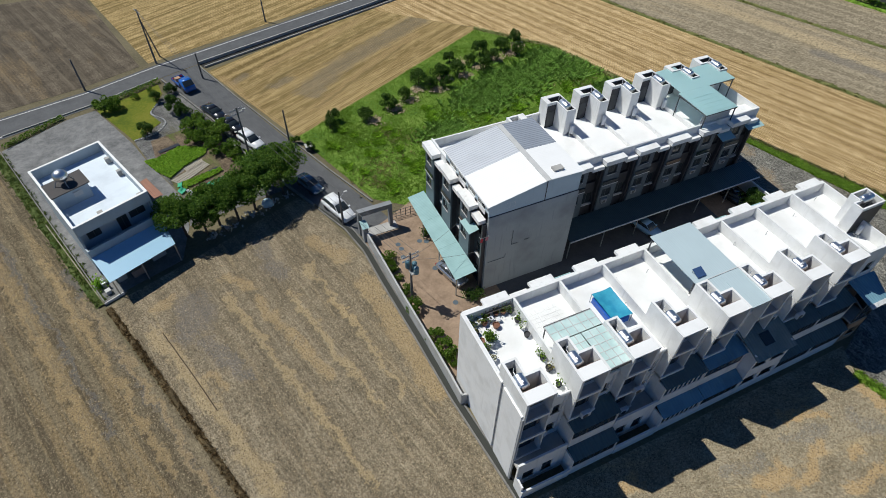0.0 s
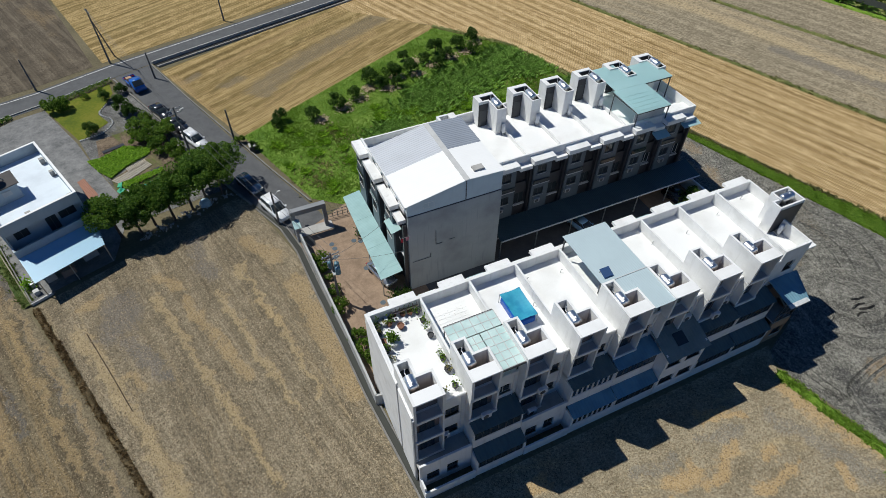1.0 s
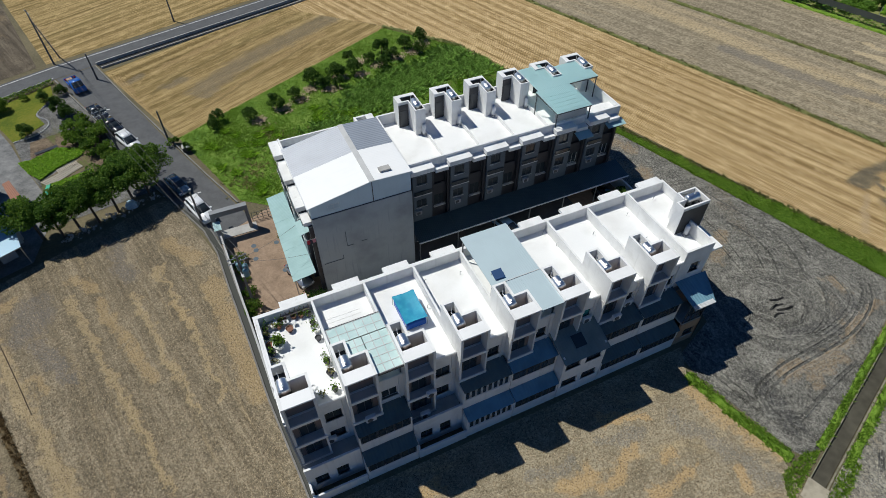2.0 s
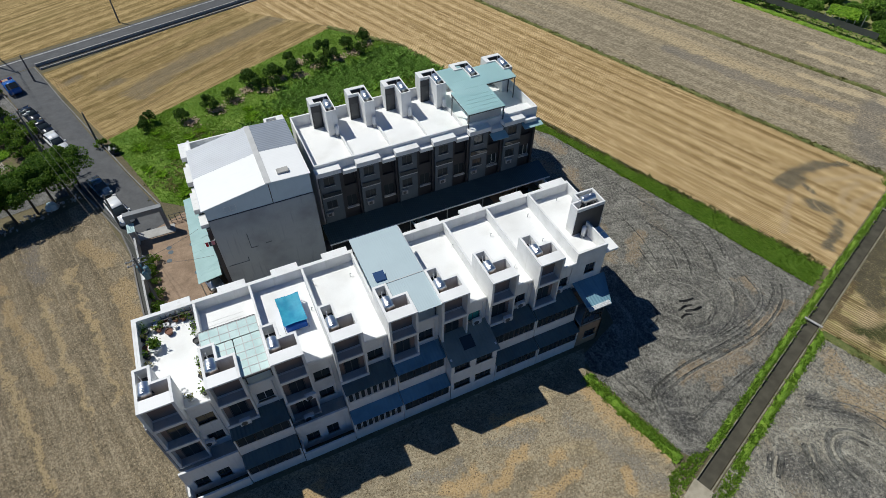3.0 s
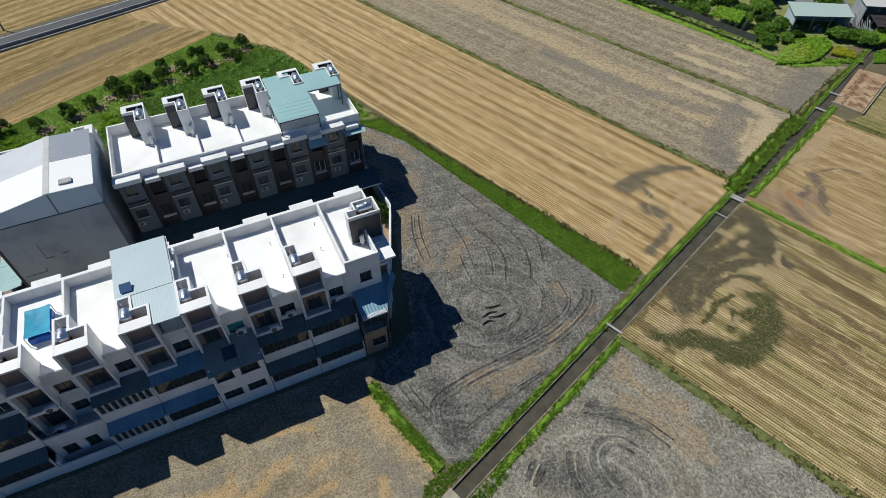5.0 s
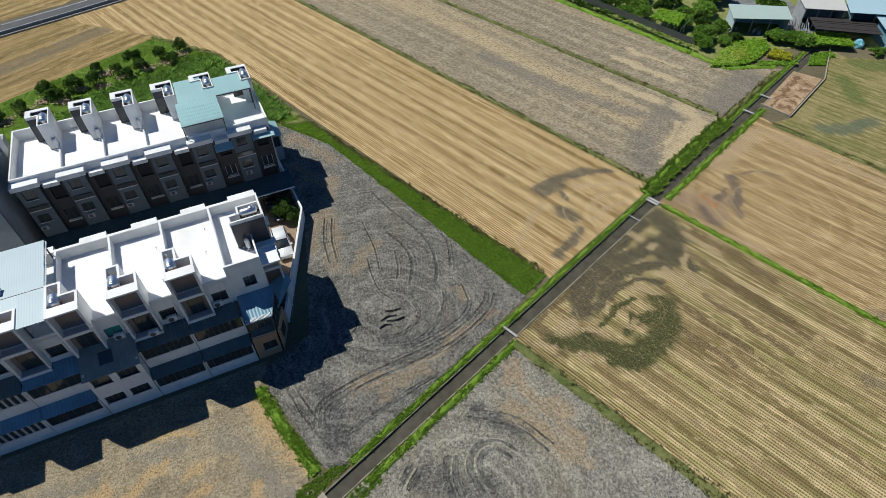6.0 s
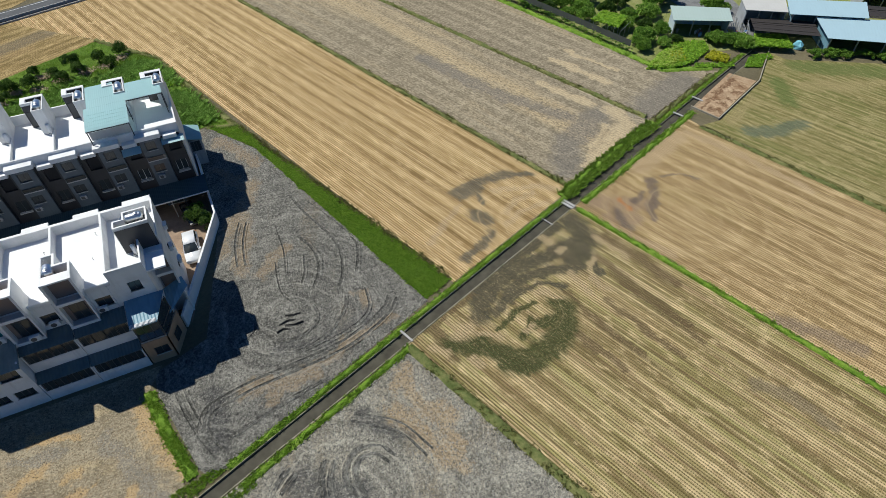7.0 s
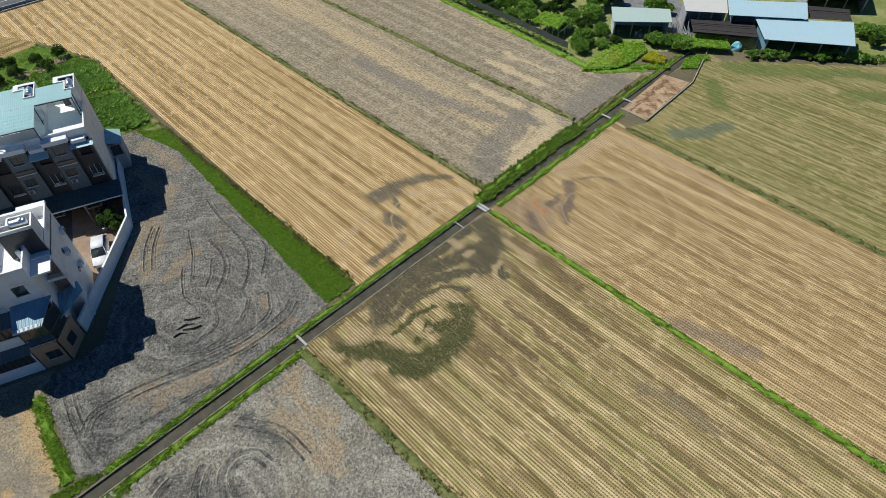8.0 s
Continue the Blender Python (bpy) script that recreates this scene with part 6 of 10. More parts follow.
# ---- things on the near roofs ----
GLASSROOF, _nt, _b = shader("frosted_roof_sheet", 0.35, 0.0, 0.5)
link(_nt, ramp(_nt, grain(_nt, where(_nt), 0.9, 5), [(0.35, (0.44, 0.60, 0.58)), (0.65, (0.60, 0.74, 0.71))]), _b.inputs["Base Color"])
glass = thing("glass_canopy", "pale teal gridded glass canopy on slim posts", "canopy", at=(7, -7, ROOF_Z))
for q in ((4.72, 9.0, -6.2, -4.62), (6.98, 9.0, -9.78, -6.2), (5.75, 6.98, -7.72, -6.2)):
    nx, ny = max(1, round((q[1] - q[0]) / 0.72)), max(1, round((q[3] - q[2]) / 0.72))
    for i in range(nx):
        for j in range(ny):
            a, b = q[0] + (q[1] - q[0]) * i / nx, q[0] + (q[1] - q[0]) * (i + 1) / nx
            c, d = q[2] + (q[3] - q[2]) * j / ny, q[2] + (q[3] - q[2]) * (j + 1) / ny
            part("pane", boxes((a + 0.03, b - 0.03, c + 0.03, d - 0.03, 11.96, 11.98)), GLASSROOF, glass)
    for i in range(nx + 1):
        a = q[0] + (q[1] - q[0]) * i / nx
        part("bar", boxes((a - 0.03, a + 0.03, q[2], q[3], 11.92, 11.993)), SILL, glass)
    for j in range(ny + 1):
        c = q[2] + (q[3] - q[2]) * j / ny
        part("bar", boxes((q[0], q[1], c - 0.03, c + 0.03, 11.985, 12.0)), SILL, glass)
part("edge_beam", boxes((4.72, 9.0, -4.62, -4.54, 11.8, 12.0)), DARKALU, glass)
part("edge_beam", boxes((6.98, 9.0, -9.86, -9.78, 11.8, 12.0)), DARKALU, glass)
for x, y in ((4.8, -4.7), (8.92, -4.7), (8.92, -9.1), (7.05, -9.1)):
    part("post", boxes((x - 0.04, x + 0.04, y - 0.04, y + 0.04, ROOF_Z, 11.88)), DARKALU, glass)

roofing = thing("sheet_roof", "pale blue-grey sheet roof on posts over a terrace", "canopy", at=(20.3, -5, ROOF_Z))
for q in ((18.1, 22.58, -6.22, -0.42), (20.56, 22.58, -10.0, -6.22), (19.34, 20.56, -7.72, -6.22)):
    bm = bmesh.new()
    solid(bm, [(q[0], q[2], 12.28 if q[2] < -7 else 12.36), (q[1], q[2], 12.28 if q[2] < -7 else 12.36), (q[1], q[3], 12.45 if q[3] > -1 else 12.36), (q[0], q[3], 12.45 if q[3] > -1 else 12.36)], 0.06)
    part("sheet", bm, PALESHEET, roofing)
part("flashing", boxes((18.1, 22.6, -6.30, -6.24, 12.37, 12.40)), SILL, roofing)
for x, y in ((18.3, -0.6), (22.4, -0.6), (22.4, -9.1), (20.7, -9.1), (18.3, -6.0)):
    part("post", boxes((x - 0.05, x + 0.05, y - 0.05, y + 0.05, ROOF_Z, 12.24)), DARKALU, roofing)
part("gutter", boxes((22.58, 22.68, -10.0, -0.42, 12.15, 12.3)), ALU, roofing)
panel = thing("solar_panel", "small tilted dark blue solar panel on the sheet roof", "solar panel", at=(19.0, -5.4, 12.4))
bm = bmesh.new()
solid(bm, [(18.6, -5.9, 12.5), (19.5, -5.9, 12.5), (19.5, -5.1, 12.75), (18.6, -5.1, 12.75)], 0.04)
part("panel", bm, plain("solar_cells", (0.05, 0.10, 0.22), 0.15), panel)
part("frame", boxes((18.62, 18.68, -5.2, -5.15, 12.4, 12.7), (19.42, 19.48, -5.2, -5.15, 12.4, 12.7)), GALV, panel)

# covered pool
M_POOL, _nt, _b = shader("blue_pool_cover", 0.6, 0.0, 0.3)
link(_nt, ramp(_nt, grain(_nt, where(_nt), 1.2, 4), [(0.3, (0.02, 0.24, 0.40)), (0.7, (0.05, 0.38, 0.52))]), _b.inputs["Base Color"])
pool = thing("frame_pool", "blue frame pool under a sagging blue cover", "pool", at=(11.7, -4, ROOF_Z))
part("wall", soft_boxes([(10.85, 12.6, -5.65, -2.75, ROOF_Z, 10.35)], 0.08), plain("deep_blue_vinyl", (0.01, 0.10, 0.45), 0.35), pool)
bm = bmesh.new()
n = 14
gridv = [[None] * (n + 1) for _ in range(n + 1)]
for i in range(n + 1):
    for j in range(n + 1):
        u, v = i / n, j / n
        sag = -0.22 * math.sin(math.pi * u) * math.sin(math.pi * v) + 0.04 * noise.noise((u * 5, v * 5, 1))
        pinch = 0.07 * math.sin(math.pi * u)
        pinch2 = 0.07 * math.sin(math.pi * v)
        gridv[i][j] = bm.verts.new((10.75 + 1.95 * (pinch2 * 0.35 + u * (1 - pinch2 * 0.7)), -5.75 + 3.1 * (pinch * 0.3 + v * (1 - pinch * 0.6)), 10.72 + sag))
for i in range(n):
    for j in range(n):
        bm.faces.new((gridv[i][j], gridv[i + 1][j], gridv[i + 1][j + 1], gridv[i][j + 1]))
part("cover", bm, M_POOL, pool, "sagging teal-blue cover", smooth=True)
for x, y in ((10.78, -5.7), (12.66, -5.7), (12.66, -2.7), (10.78, -2.7)):
    bm = bmesh.new()
    rod(bm, (x, y, ROOF_Z), (x, y, 10.74), 0.03)
    part("leg", bm, GALV, pool)

# roof garden of the first house
POTS = [plain("brown_pot", (0.22, 0.10, 0.06), 0.7), plain("white_pot", (0.72, 0.72, 0.70), 0.5), plain("dark_pot", (0.05, 0.05, 0.055), 0.6)]
for k, (x, y, r, m, tall) in enumerate([(0.55, -0.9, 0.28, 2, 0.9), (1.15, -0.8, 0.3, 1, 0.2), (1.8, -0.75, 0.3, 2, 0.6), (2.05, -0.55, 0.26, 0, 0.7), (2.9, -0.6, 0.24, 0, 0.6), (3.5, -0.7, 0.26, 0, 0.7), (4.1, -0.9, 0.25, 2, 0.6), (0.45, -1.7, 0.28, 2, 0.8), (0.5, -2.6, 0.3, 0, 0.9),
                                         (0.5, -3.4, 0.3, 2, 0.9), (0.6, -4.4, 0.3, 1, 0.6), (4.15, -1.9, 0.24, 2, 0.7), (4.2, -2.7, 0.26, 1, 0.8), (4.15, -3.5, 0.26, 2, 0.9), (4.1, -5.3, 0.24, 1, 0.5), (4.15, -5.9, 0.26, 2, 0.6), (4.1, -6.9, 0.3, 2, 0.8), (4.0, -8.4, 0.24, 2, 0.9), (2.3, -1.7, 0.3, 0, 0.0), (3.0, -8.5, 0.24, 1, 0.7), (1.55, -1.1, 0.24, 0, 0.5)]):
    pot = thing("plant_pot", ("leafy plant in a %s pot on the roof terrace" if tall else "empty round %s pot on the roof terrace") % ("brown", "white", "dark")[m], "potted plant", "roof garden pots", at=(x, y, ROOF_Z))
    bm = bmesh.new()
    lathe(bm, [(r * 0.7, ROOF_Z), (r, ROOF_Z + 0.32), (r * 1.06, ROOF_Z + 0.36), (r * 0.9, ROOF_Z + 0.36), (r * 0.85, ROOF_Z + 0.28)], (x, y, 0), 12)
    part("pot", bm, POTS[m], pot)
    if tall and k % 5 != 3:
        n = int(14 + 20 * tall)
        pts = np.c_[RNG.normal(x, 0.17, n), RNG.normal(y, 0.17, n), ROOF_Z + 0.35 + np.abs(RNG.normal(0, tall * 0.45, n))]
        part("leaves", leaf_mesh("leaves", pts, 0.13, L_DRY if k % 3 == 1 else L_TREE), L_TREE, pot)
tub = thing("planter_tub", "large white tub planted with a broad green shrub", "planter", at=(1.15, -2.9, ROOF_Z))
bm = bmesh.new()
lathe(bm, [(0.36, ROOF_Z), (0.46, ROOF_Z + 0.5), (0.5, ROOF_Z + 0.52), (0.42, ROOF_Z + 0.52), (0.4, ROOF_Z + 0.4)], (1.15, -2.9, 0), 16)
part("tub", bm, POTS[1], tub)
part("leaves", leaf_mesh("leaves", np.c_[RNG.normal(1.15, 0.2, 200), RNG.normal(-2.7, 0.2, 200), ROOF_Z + RNG.uniform(0.5, 1.0, 200)], 0.18, L_TREE), L_TREE, tub)
for k, (x, y) in enumerate(((2.25, -1.0), (2.75, -1.25), (2.1, -0.95), (1.4, -0.6))):
    stool = thing("garden_stool", "small white plastic garden stool", "stool", "roof stools", at=(x, y, ROOF_Z))
    part("seat", soft_boxes([(x - 0.17, x + 0.17, y - 0.17, y + 0.17, ROOF_Z + 0.36, ROOF_Z + 0.41)], 0.015), ALU, stool)
    for sx in (-1, 1):
        for sy in (-1, 1):
            bm = bmesh.new()
            rod(bm, (x + sx * 0.16, y + sy * 0.16, ROOF_Z), (x + sx * 0.12, y + sy * 0.12, ROOF_Z + 0.36), 0.02)
            part("leg", bm, ALU, stool)
rack = thing("plant_rack", "low dark timber plant rack along the parapet", "rack", at=(2.8, -0.7, ROOF_Z))
part("shelf", boxes((1.9, 4.3, -0.62, -0.42, ROOF_Z + 0.55, ROOF_Z + 0.6)), BROWNTILE, rack)
for k in range(7):
    x = 1.95 + k * 0.38
    part("slat", boxes((x, x + 0.05, -0.46, -0.42, ROOF_Z, ROOF_Z + 0.95)), BROWNTILE, rack)
for x, y in ((2.75, -7.9), (2.6, -7.5)):
    basin = thing("wash_basin", "round white basin on the roof terrace", "basin", "roof basins", at=(x, y, ROOF_Z))
    bm = bmesh.new()
    lathe(bm, [(0.16, ROOF_Z), (0.22, ROOF_Z + 0.14), (0.24, ROOF_Z + 0.15), (0.18, ROOF_Z + 0.13), (0.12, ROOF_Z + 0.03)], (x, y, 0), 14)
    part("bowl", bm, ALU, basin)
# tile grid on the second roof
pad = thing("tile_pad", "patch of pale square tiles laid on a roof", "tile pad", at=(6.4, -2.6, ROOF_Z))
for i in range(7):
    for j in range(5):
        x, y = 5.2 + i * 0.42, -3.6 + j * 0.42
        part("tile", boxes((x, x + 0.38, y, y + 0.38, ROOF_Z - 0.002, ROOF_Z + 0.02)), ROOFWHITE, pad)
# taps and small stub pipes on the roofs
for k, (x, y) in enumerate(((10.2, -5.9), (14.2, -1.6), (17.4, -2.0), (13.3, -4.2), (27.0, -2.6), (30.9, -2.8), (31.0, -7.2), (35.4, -2.0), (26.6, -0.8), (23.2, -0.7), (35.0, -5.4), (39.2, -1.2))):
    tap = thing("roof_pipe", "short bent grey vent pipe rising from a roof", "vent pipe", "roof pipes", at=(x, y, ROOF_Z))
    bm = bmesh.new()
    rod(bm, (x, y, ROOF_Z - 0.01), (x, y, ROOF_Z + 0.38), 0.03)
    rod(bm, (x, y, ROOF_Z + 0.38), (x + 0.13, y, ROOF_Z + 0.34), 0.03)
    part("pipe", bm, GALV, tap)
ob = thing("water_heater", "white upright water heater against the stair tower", "water heater", "roof heaters", at=(38.6, -6.5, ROOF_Z))
bm = bmesh.new()
lathe(bm, [(0.05, 0.0), (0.2, 0.02), (0.22, 0.2), (0.22, 1.0), (0.05, 1.15)], (38.75, -6.4, ROOF_Z + 0.2), 12)
part("tank", bm, ALU, ob, smooth=True)
part("stand", boxes((38.5, 39.0, -6.65, -6.15, ROOF_Z, ROOF_Z + 0.2)), GALV, ob)

# air conditioners on the shaded fronts
def air_unit(x, y, z):
    u = thing("air_conditioner", "white outdoor air conditioning unit on a wall bracket", "air conditioner", "wall air conditioners", at=(x, y, z))
    part("case", soft_boxes([(x - 0.42, x + 0.42, y - 0.36, y - 0.02, z, z + 0.6)], 0.03), ALU, u)
    bm = bmesh.new()
    lathe(bm, [(0.24, -0.015), (0.24, 0.01), (0.05, 0.01)], (x - 0.1, y - 0.37, z + 0.3), 14, 'y')
    part("grille", bm, DARKALU, u)
    part("bracket", boxes((x - 0.35, x - 0.3, y - 0.36, y, z - 0.06, z - 0.01), (x + 0.3, x + 0.35, y - 0.36, y, z - 0.06, z - 0.01)), GALV, u)


for x, y, z in ((2.7, -9.2, 4.3), (11.0, -9.97, 6.6), (10.4, -9.97, 3.6), (30.6, -9.2, 6.9), (28.9, -9.97, 6.7), (34.6, -9.2, 6.8), (5.9, -9.97, 6.6), (26.2, -9.2, 6.9)):
    air_unit(x, y, z)

# ---- far terrace and its end block: one facade module, set facing south or west ----
def facing(side, p, q):
    """Maps along, out, up to a box in the world; side 'S' or 'W', p and q its corner."""
    def put(bm, u0, u1, v0, v1, z0, z1):
        if side == 'S':
            box(bm, p + u0, p + u1, q - v1, q - v0, z0, z1)
        else:
            box(bm, p - v1, p - v0, q - u1, q - u0, z0, z1)
    return put


def facade(house, side, p, q, style=0):
    put = facing(side, p, q)

    def piece(name, rows, mat, label=""):
        bm = bmesh.new()
        for r in rows:
            put(bm, *r)
        return part(name, bm, mat, house, label)

    def holed(name, v0, v1, u0, u1, z0, z1, holes, mat, label=""):
        bm = bmesh.new()
        if side == 'S':
            wall_cells(bm, 'x', q - v1, q - v0, p + u0, p + u1, z0, z1, [(p + a, p + b, c, d) for a, b, c, d in holes])
        else:
            wall_cells(bm, 'y', p - v1, p - v0, q - u1, q - u0, z0, z1, [(q - b, q - a, c, d) for a, b, c, d in holes])
        return part(name, bm, mat, house, label)

    def glazed(v, u0, u1, z0, z1, mat, panes=2, depth=0.1, sill=True):
        if side == 'S':
            window(house, 'x', q - v, -1, p + u0, p + u1, z0, z1, mat, panes, depth=depth, sill=sill)
        else:
            window(house, 'y', p - v, -1, q - u1, q - u0, z0, z1, mat, panes, depth=depth, sill=sill)
    dark = [(2.75, 4.05, 7.3, 9.3), (2.75, 4.0, 4.3, 5.8), (2.6, 4.1, 0.1, 2.6)]
    holed("front_wall", -0.2, 0.0, 2.2, 4.38, 0.05, 9.6, dark, DARKTILE, "dark grey tiled front wall")
    bay = [(0.45, 1.6, 8.45, 9.6), (0.35, 1.55, 5.35, 6.4), (0.3, 1.9, 0.2, 2.4)]
    holed("bay_wall", 0.5, 0.7, 0.0, 2.2, 0.05, 9.98, bay, MIDTILE, "blue-grey tiled projecting bay")
    piece("bay_side", [(0.0, 0.15, -0.2, 0.5, 0.05, 9.98), (2.05, 2.2, -0.2, 0.5, 0.05, 9.98)], DARKTILE)
    piece("bay_ledge", [(0.05, 2.15, 0.702, 0.86, 7.0, 7.12)], SILL)
    piece("bay_rail", [(0.1, 2.1, 0.80, 0.84, 7.12, 7.62)], GLASS, "glass balcony rail")
    piece("big_hood", [(-0.28, 2.42, -0.002, 1.0, 10.02, 10.56)], WHITE)
    piece("small_hood", [(2.6, 4.12, 0.003, 0.8, 9.52, 9.95)], WHITE)
    piece("pier", [(4.14, 4.39, 0.003, 0.42, 0.05, 9.5)], DARKTILE)
    piece("front_parapet", [(0.0, 4.4, -0.2, 0.0, 9.6, 10.9)], WHITE)
    glazed(0.7, *bay[0], DARKALU)
    glazed(0.7, *bay[1], DARKALU)
    glazed(0.7, *bay[2], DARKALU, 3)
    glazed(0.0, *dark[1], DARKALU if not style else ALU, 2)
    glazed(-0.1, *dark[0], DARKALU, 2, 0.2, False)
    glazed(0.0, *dark[2], DARKALU, 2, 0.12, False)
    piece("sill", [(2.65, 4.1, 0.003, 0.16, 4.08, 4.2)], SILL)


# Near-black lining puts the tank wells' inner shade into the colour.
WELLSHADE = painted("well_shade_coat", (0.06, 0.063, 0.068), (0.03, 0.03, 0.032), 0.6, 1.0, 0.7)


def far_tower(house, x0):
    a, m, b, top = x0 + 2.1, x0 + 3.3, x0 + 4.48, 12.83
    t, r, w = 0.12, 0.5, 0.55
    rows = ((a, b, 22.2 - r, 22.2, ROOF_Z, top), (b - t, b, 18.6, 22.2 - r, ROOF_Z, top), (m, b - t, 18.6, 18.6 + t, ROOF_Z, top),
               (m, m + t, 18.6 + t, 20.7, ROOF_Z, top), (a, m + t, 20.7, 20.9, ROOF_Z, top), (a, a + w, 20.9, 22.2 - r, ROOF_Z, top))
    each_box("tower_wall", rows, WHITE, house, "white stair head wall")
    # Well floor and lining are blackened so the sunk well reads as shaded.
    part("well_floor", boxes((a + w, b - t, 20.9, 22.2 - r, 11.5, 11.72), (m + t, b - t, 18.6 + t, 20.9, 11.5, 11.72)), SHADEBLACK, house)
    each_box("well_shade_lining", ((a + w, b - t - 0.02, 22.18 - r, 22.197 - r, 11.724, top - 0.08), (b - t - 0.02, b - t - 0.003, 18.6 + t, 22.18 - r, 11.724, top - 0.08), (m + t + 0.003, m + t + 0.02, 18.6 + t, 20.9, 11.724, top - 0.08)), WELLSHADE, house, "dark lining standing in for shade inside the tank well")
    part("tower_front", boxes((a + 0.03, m - 0.03, 20.675, 20.696, ROOF_Z, 12.5)), DARKTILE, house, "dark grey tiled tower front")
    part("roof_door", boxes((a + 0.2, a + 1.0, 20.63, 20.672, ROOF_Z, 11.7)), DARKALU, house, "dark metal roof door")
    water_tank(x0 + 3.89, 20.0, 11.722, 0, 1.3, 0.44, rise=0.55)


def wall_cooler(x, y, z):
    """A boxy outdoor unit on brackets, facing the court."""
    unit = thing("air_conditioner", "grey-white outdoor air conditioner on a tiled bay", "air conditioner", "bay coolers", at=(x, y, z))
    part("casing", soft_boxes([(x, x + 0.72, y - 0.3, y, z, z + 0.52)], 0.025), WALLGREY, unit)
    part("fan_grille", soft_boxes([(x + 0.12, x + 0.5, y - 0.316, y - 0.304, z + 0.08, z + 0.44)], 0.004), DARKALU, unit)
    for s in (0.1, 0.58):
        part("bracket", boxes((x + s, x + s + 0.04, y - 0.28, y, z - 0.05, z - 0.004)), GALV, unit)


FAR_X0, FAR_W = 18.62, 4.4
far = []
for j in range(6):
    x0 = FAR_X0 + FAR_W * j
    x1 = x0 + FAR_W - 0.004
    lab = "dark grey tiled three-storey terraced house with flat white roof" if j < 4 else "dark grey tiled terraced house with a teal roof canopy"
    house = thing("townhouse", lab, "house", "far terrace houses", at=(x0, 17, 0))
    far.append(house)
    facade(house, 'S', x0, 12.5, 1 if j in (4, 5) else 0)
    wall_cooler(x0 + 0.15 + 0.3 * (j % 2), 11.79, 4.5)
    part("body", boxes((x0 + 0.02, x1 - 0.02, 12.75, 21.95, 0.05, ROOF_Z - 0.2)), SHADEBLACK, house, "near-black core standing in for unlit rooms")
    part("roof", boxes((x0, x1, 12.7, 22.0, ROOF_Z - 0.2, ROOF_Z - 0.003)), ROOFWHITE, house, "white coated flat roof")
    part("rear_wall", boxes((x0, x1, 22.0, 22.2, 0.05, 10.9 if j else 10.9)), WHITE, house)
    if j:
        part("roof_divider", boxes((x0 - 0.08, x0 + 0.08, 12.7, 18.58, ROOF_Z, 10.15)), WHITE, house)
    else:
        part("side_wall", boxes((x0 - 0.15, x0 - 0.004, 12.5, 22.2, 0.05, 10.9)), WHITE, house)
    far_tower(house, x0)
part("side_wall", boxes((45.02, 45.17, 12.5, 22.2, 0.05, 10.9)), WHITE, far[5], "plain grey-white end wall")
part("roof_front_step", boxes((41.6, 45.0, 12.7, 14.4, ROOF_Z, 10.35)), WHITE, far[5], "raised white platform on the roof")

# white water heaters beside the stair heads
for j in range(5):
    x0 = FAR_X0 + FAR_W * j
    heater = thing("water_heater", "white upright solar water heater beside a stair head", "water heater", "roof heaters", at=(x0 + 4.15, 18.3, ROOF_Z))
    bm = bmesh.new()
    lathe(bm, [(0.05, 0.0), (0.22, 0.02), (0.24, 0.2), (0.24, 1.05), (0.16, 1.18), (0.04, 1.22)], (x0 + 4.15, 18.3, ROOF_Z + 0.25), 12)
    part("tank", bm, ALU, heater, smooth=True)
    part("stand", boxes((x0 + 3.9, x0 + 4.4, 18.05, 18.55, ROOF_Z, ROOF_Z + 0.25)), GALV, heater)

# teal roof canopy over the last two roofs, round their stair heads
TEALCLEAR = sheet("translucent_teal_sheet", (0.46, 0.70, 0.71), (0.38, 0.60, 0.61), 90, 0.22, amount=0.35, depth=0.012)
_nt = TEALCLEAR.node_tree
_t, _x = _nt.nodes.new("ShaderNodeBsdfTranslucent"), _nt.nodes.new("ShaderNodeMixShader")
_t.inputs["Color"].default_value, _x.inputs[0].default_value = (0.85, 0.94, 0.94, 1), 0.5
link(_nt, _nt.nodes["Principled BSDF"].outputs[0], _x.inputs[1])
link(_nt, _t.outputs[0], _x.inputs[2])
link(_nt, _x.outputs[0], _nt.nodes["Material Output"].inputs["Surface"])
canopy = thing("roof_canopy", "teal corrugated roof canopy on dark steel posts", "canopy", at=(40, 17, ROOF_Z))
bm = bmesh.new()
solid(bm, [(36.05, 12.15, 12.45), (40.6, 12.15, 12.45), (40.6, 16.8, 12.6), (36.05, 16.8, 12.6)], 0.06)
part("sheet", bm, TEALCLEAR, canopy)
bm = bmesh.new()
solid(bm, [(36.4, 16.81, 12.6), (44.65, 16.81, 12.6), (44.65, 18.55, 12.66), (36.4, 18.55, 12.66)], 0.06)
solid(bm, [(36.42, 18.56, 12.66), (39.5, 18.56, 12.66), (39.5, 21.6, 12.72), (36.42, 21.6, 12.72)], 0.06)
solid(bm, [(40.75, 18.56, 12.66), (43.9, 18.56, 12.66), (43.9, 20.65, 12.70), (40.75, 20.65, 12.70)], 0.06)
part("sheet", bm, TEALCLEAR, canopy)
for x, y in ((36.15, 12.3), (40.5, 12.3), (44.55, 16.95), (40.5, 16.6), (36.15, 16.6), (44.55, 18.3)):
    part("post", boxes((x - 0.05, x + 0.05, y - 0.05, y + 0.05, ROOF_Z, 12.4)), DARKALU, canopy)
part("beam", boxes((36.05, 40.6, 12.17, 12.27, 12.25, 12.39)), DARKALU, canopy)
part("beam", boxes((40.6, 44.65, 16.83, 16.93, 12.38, 12.53)), DARKALU, canopy)
part("beam", boxes((36.07, 36.17, 12.27, 16.75, 12.25, 12.40)), DARKALU, canopy)
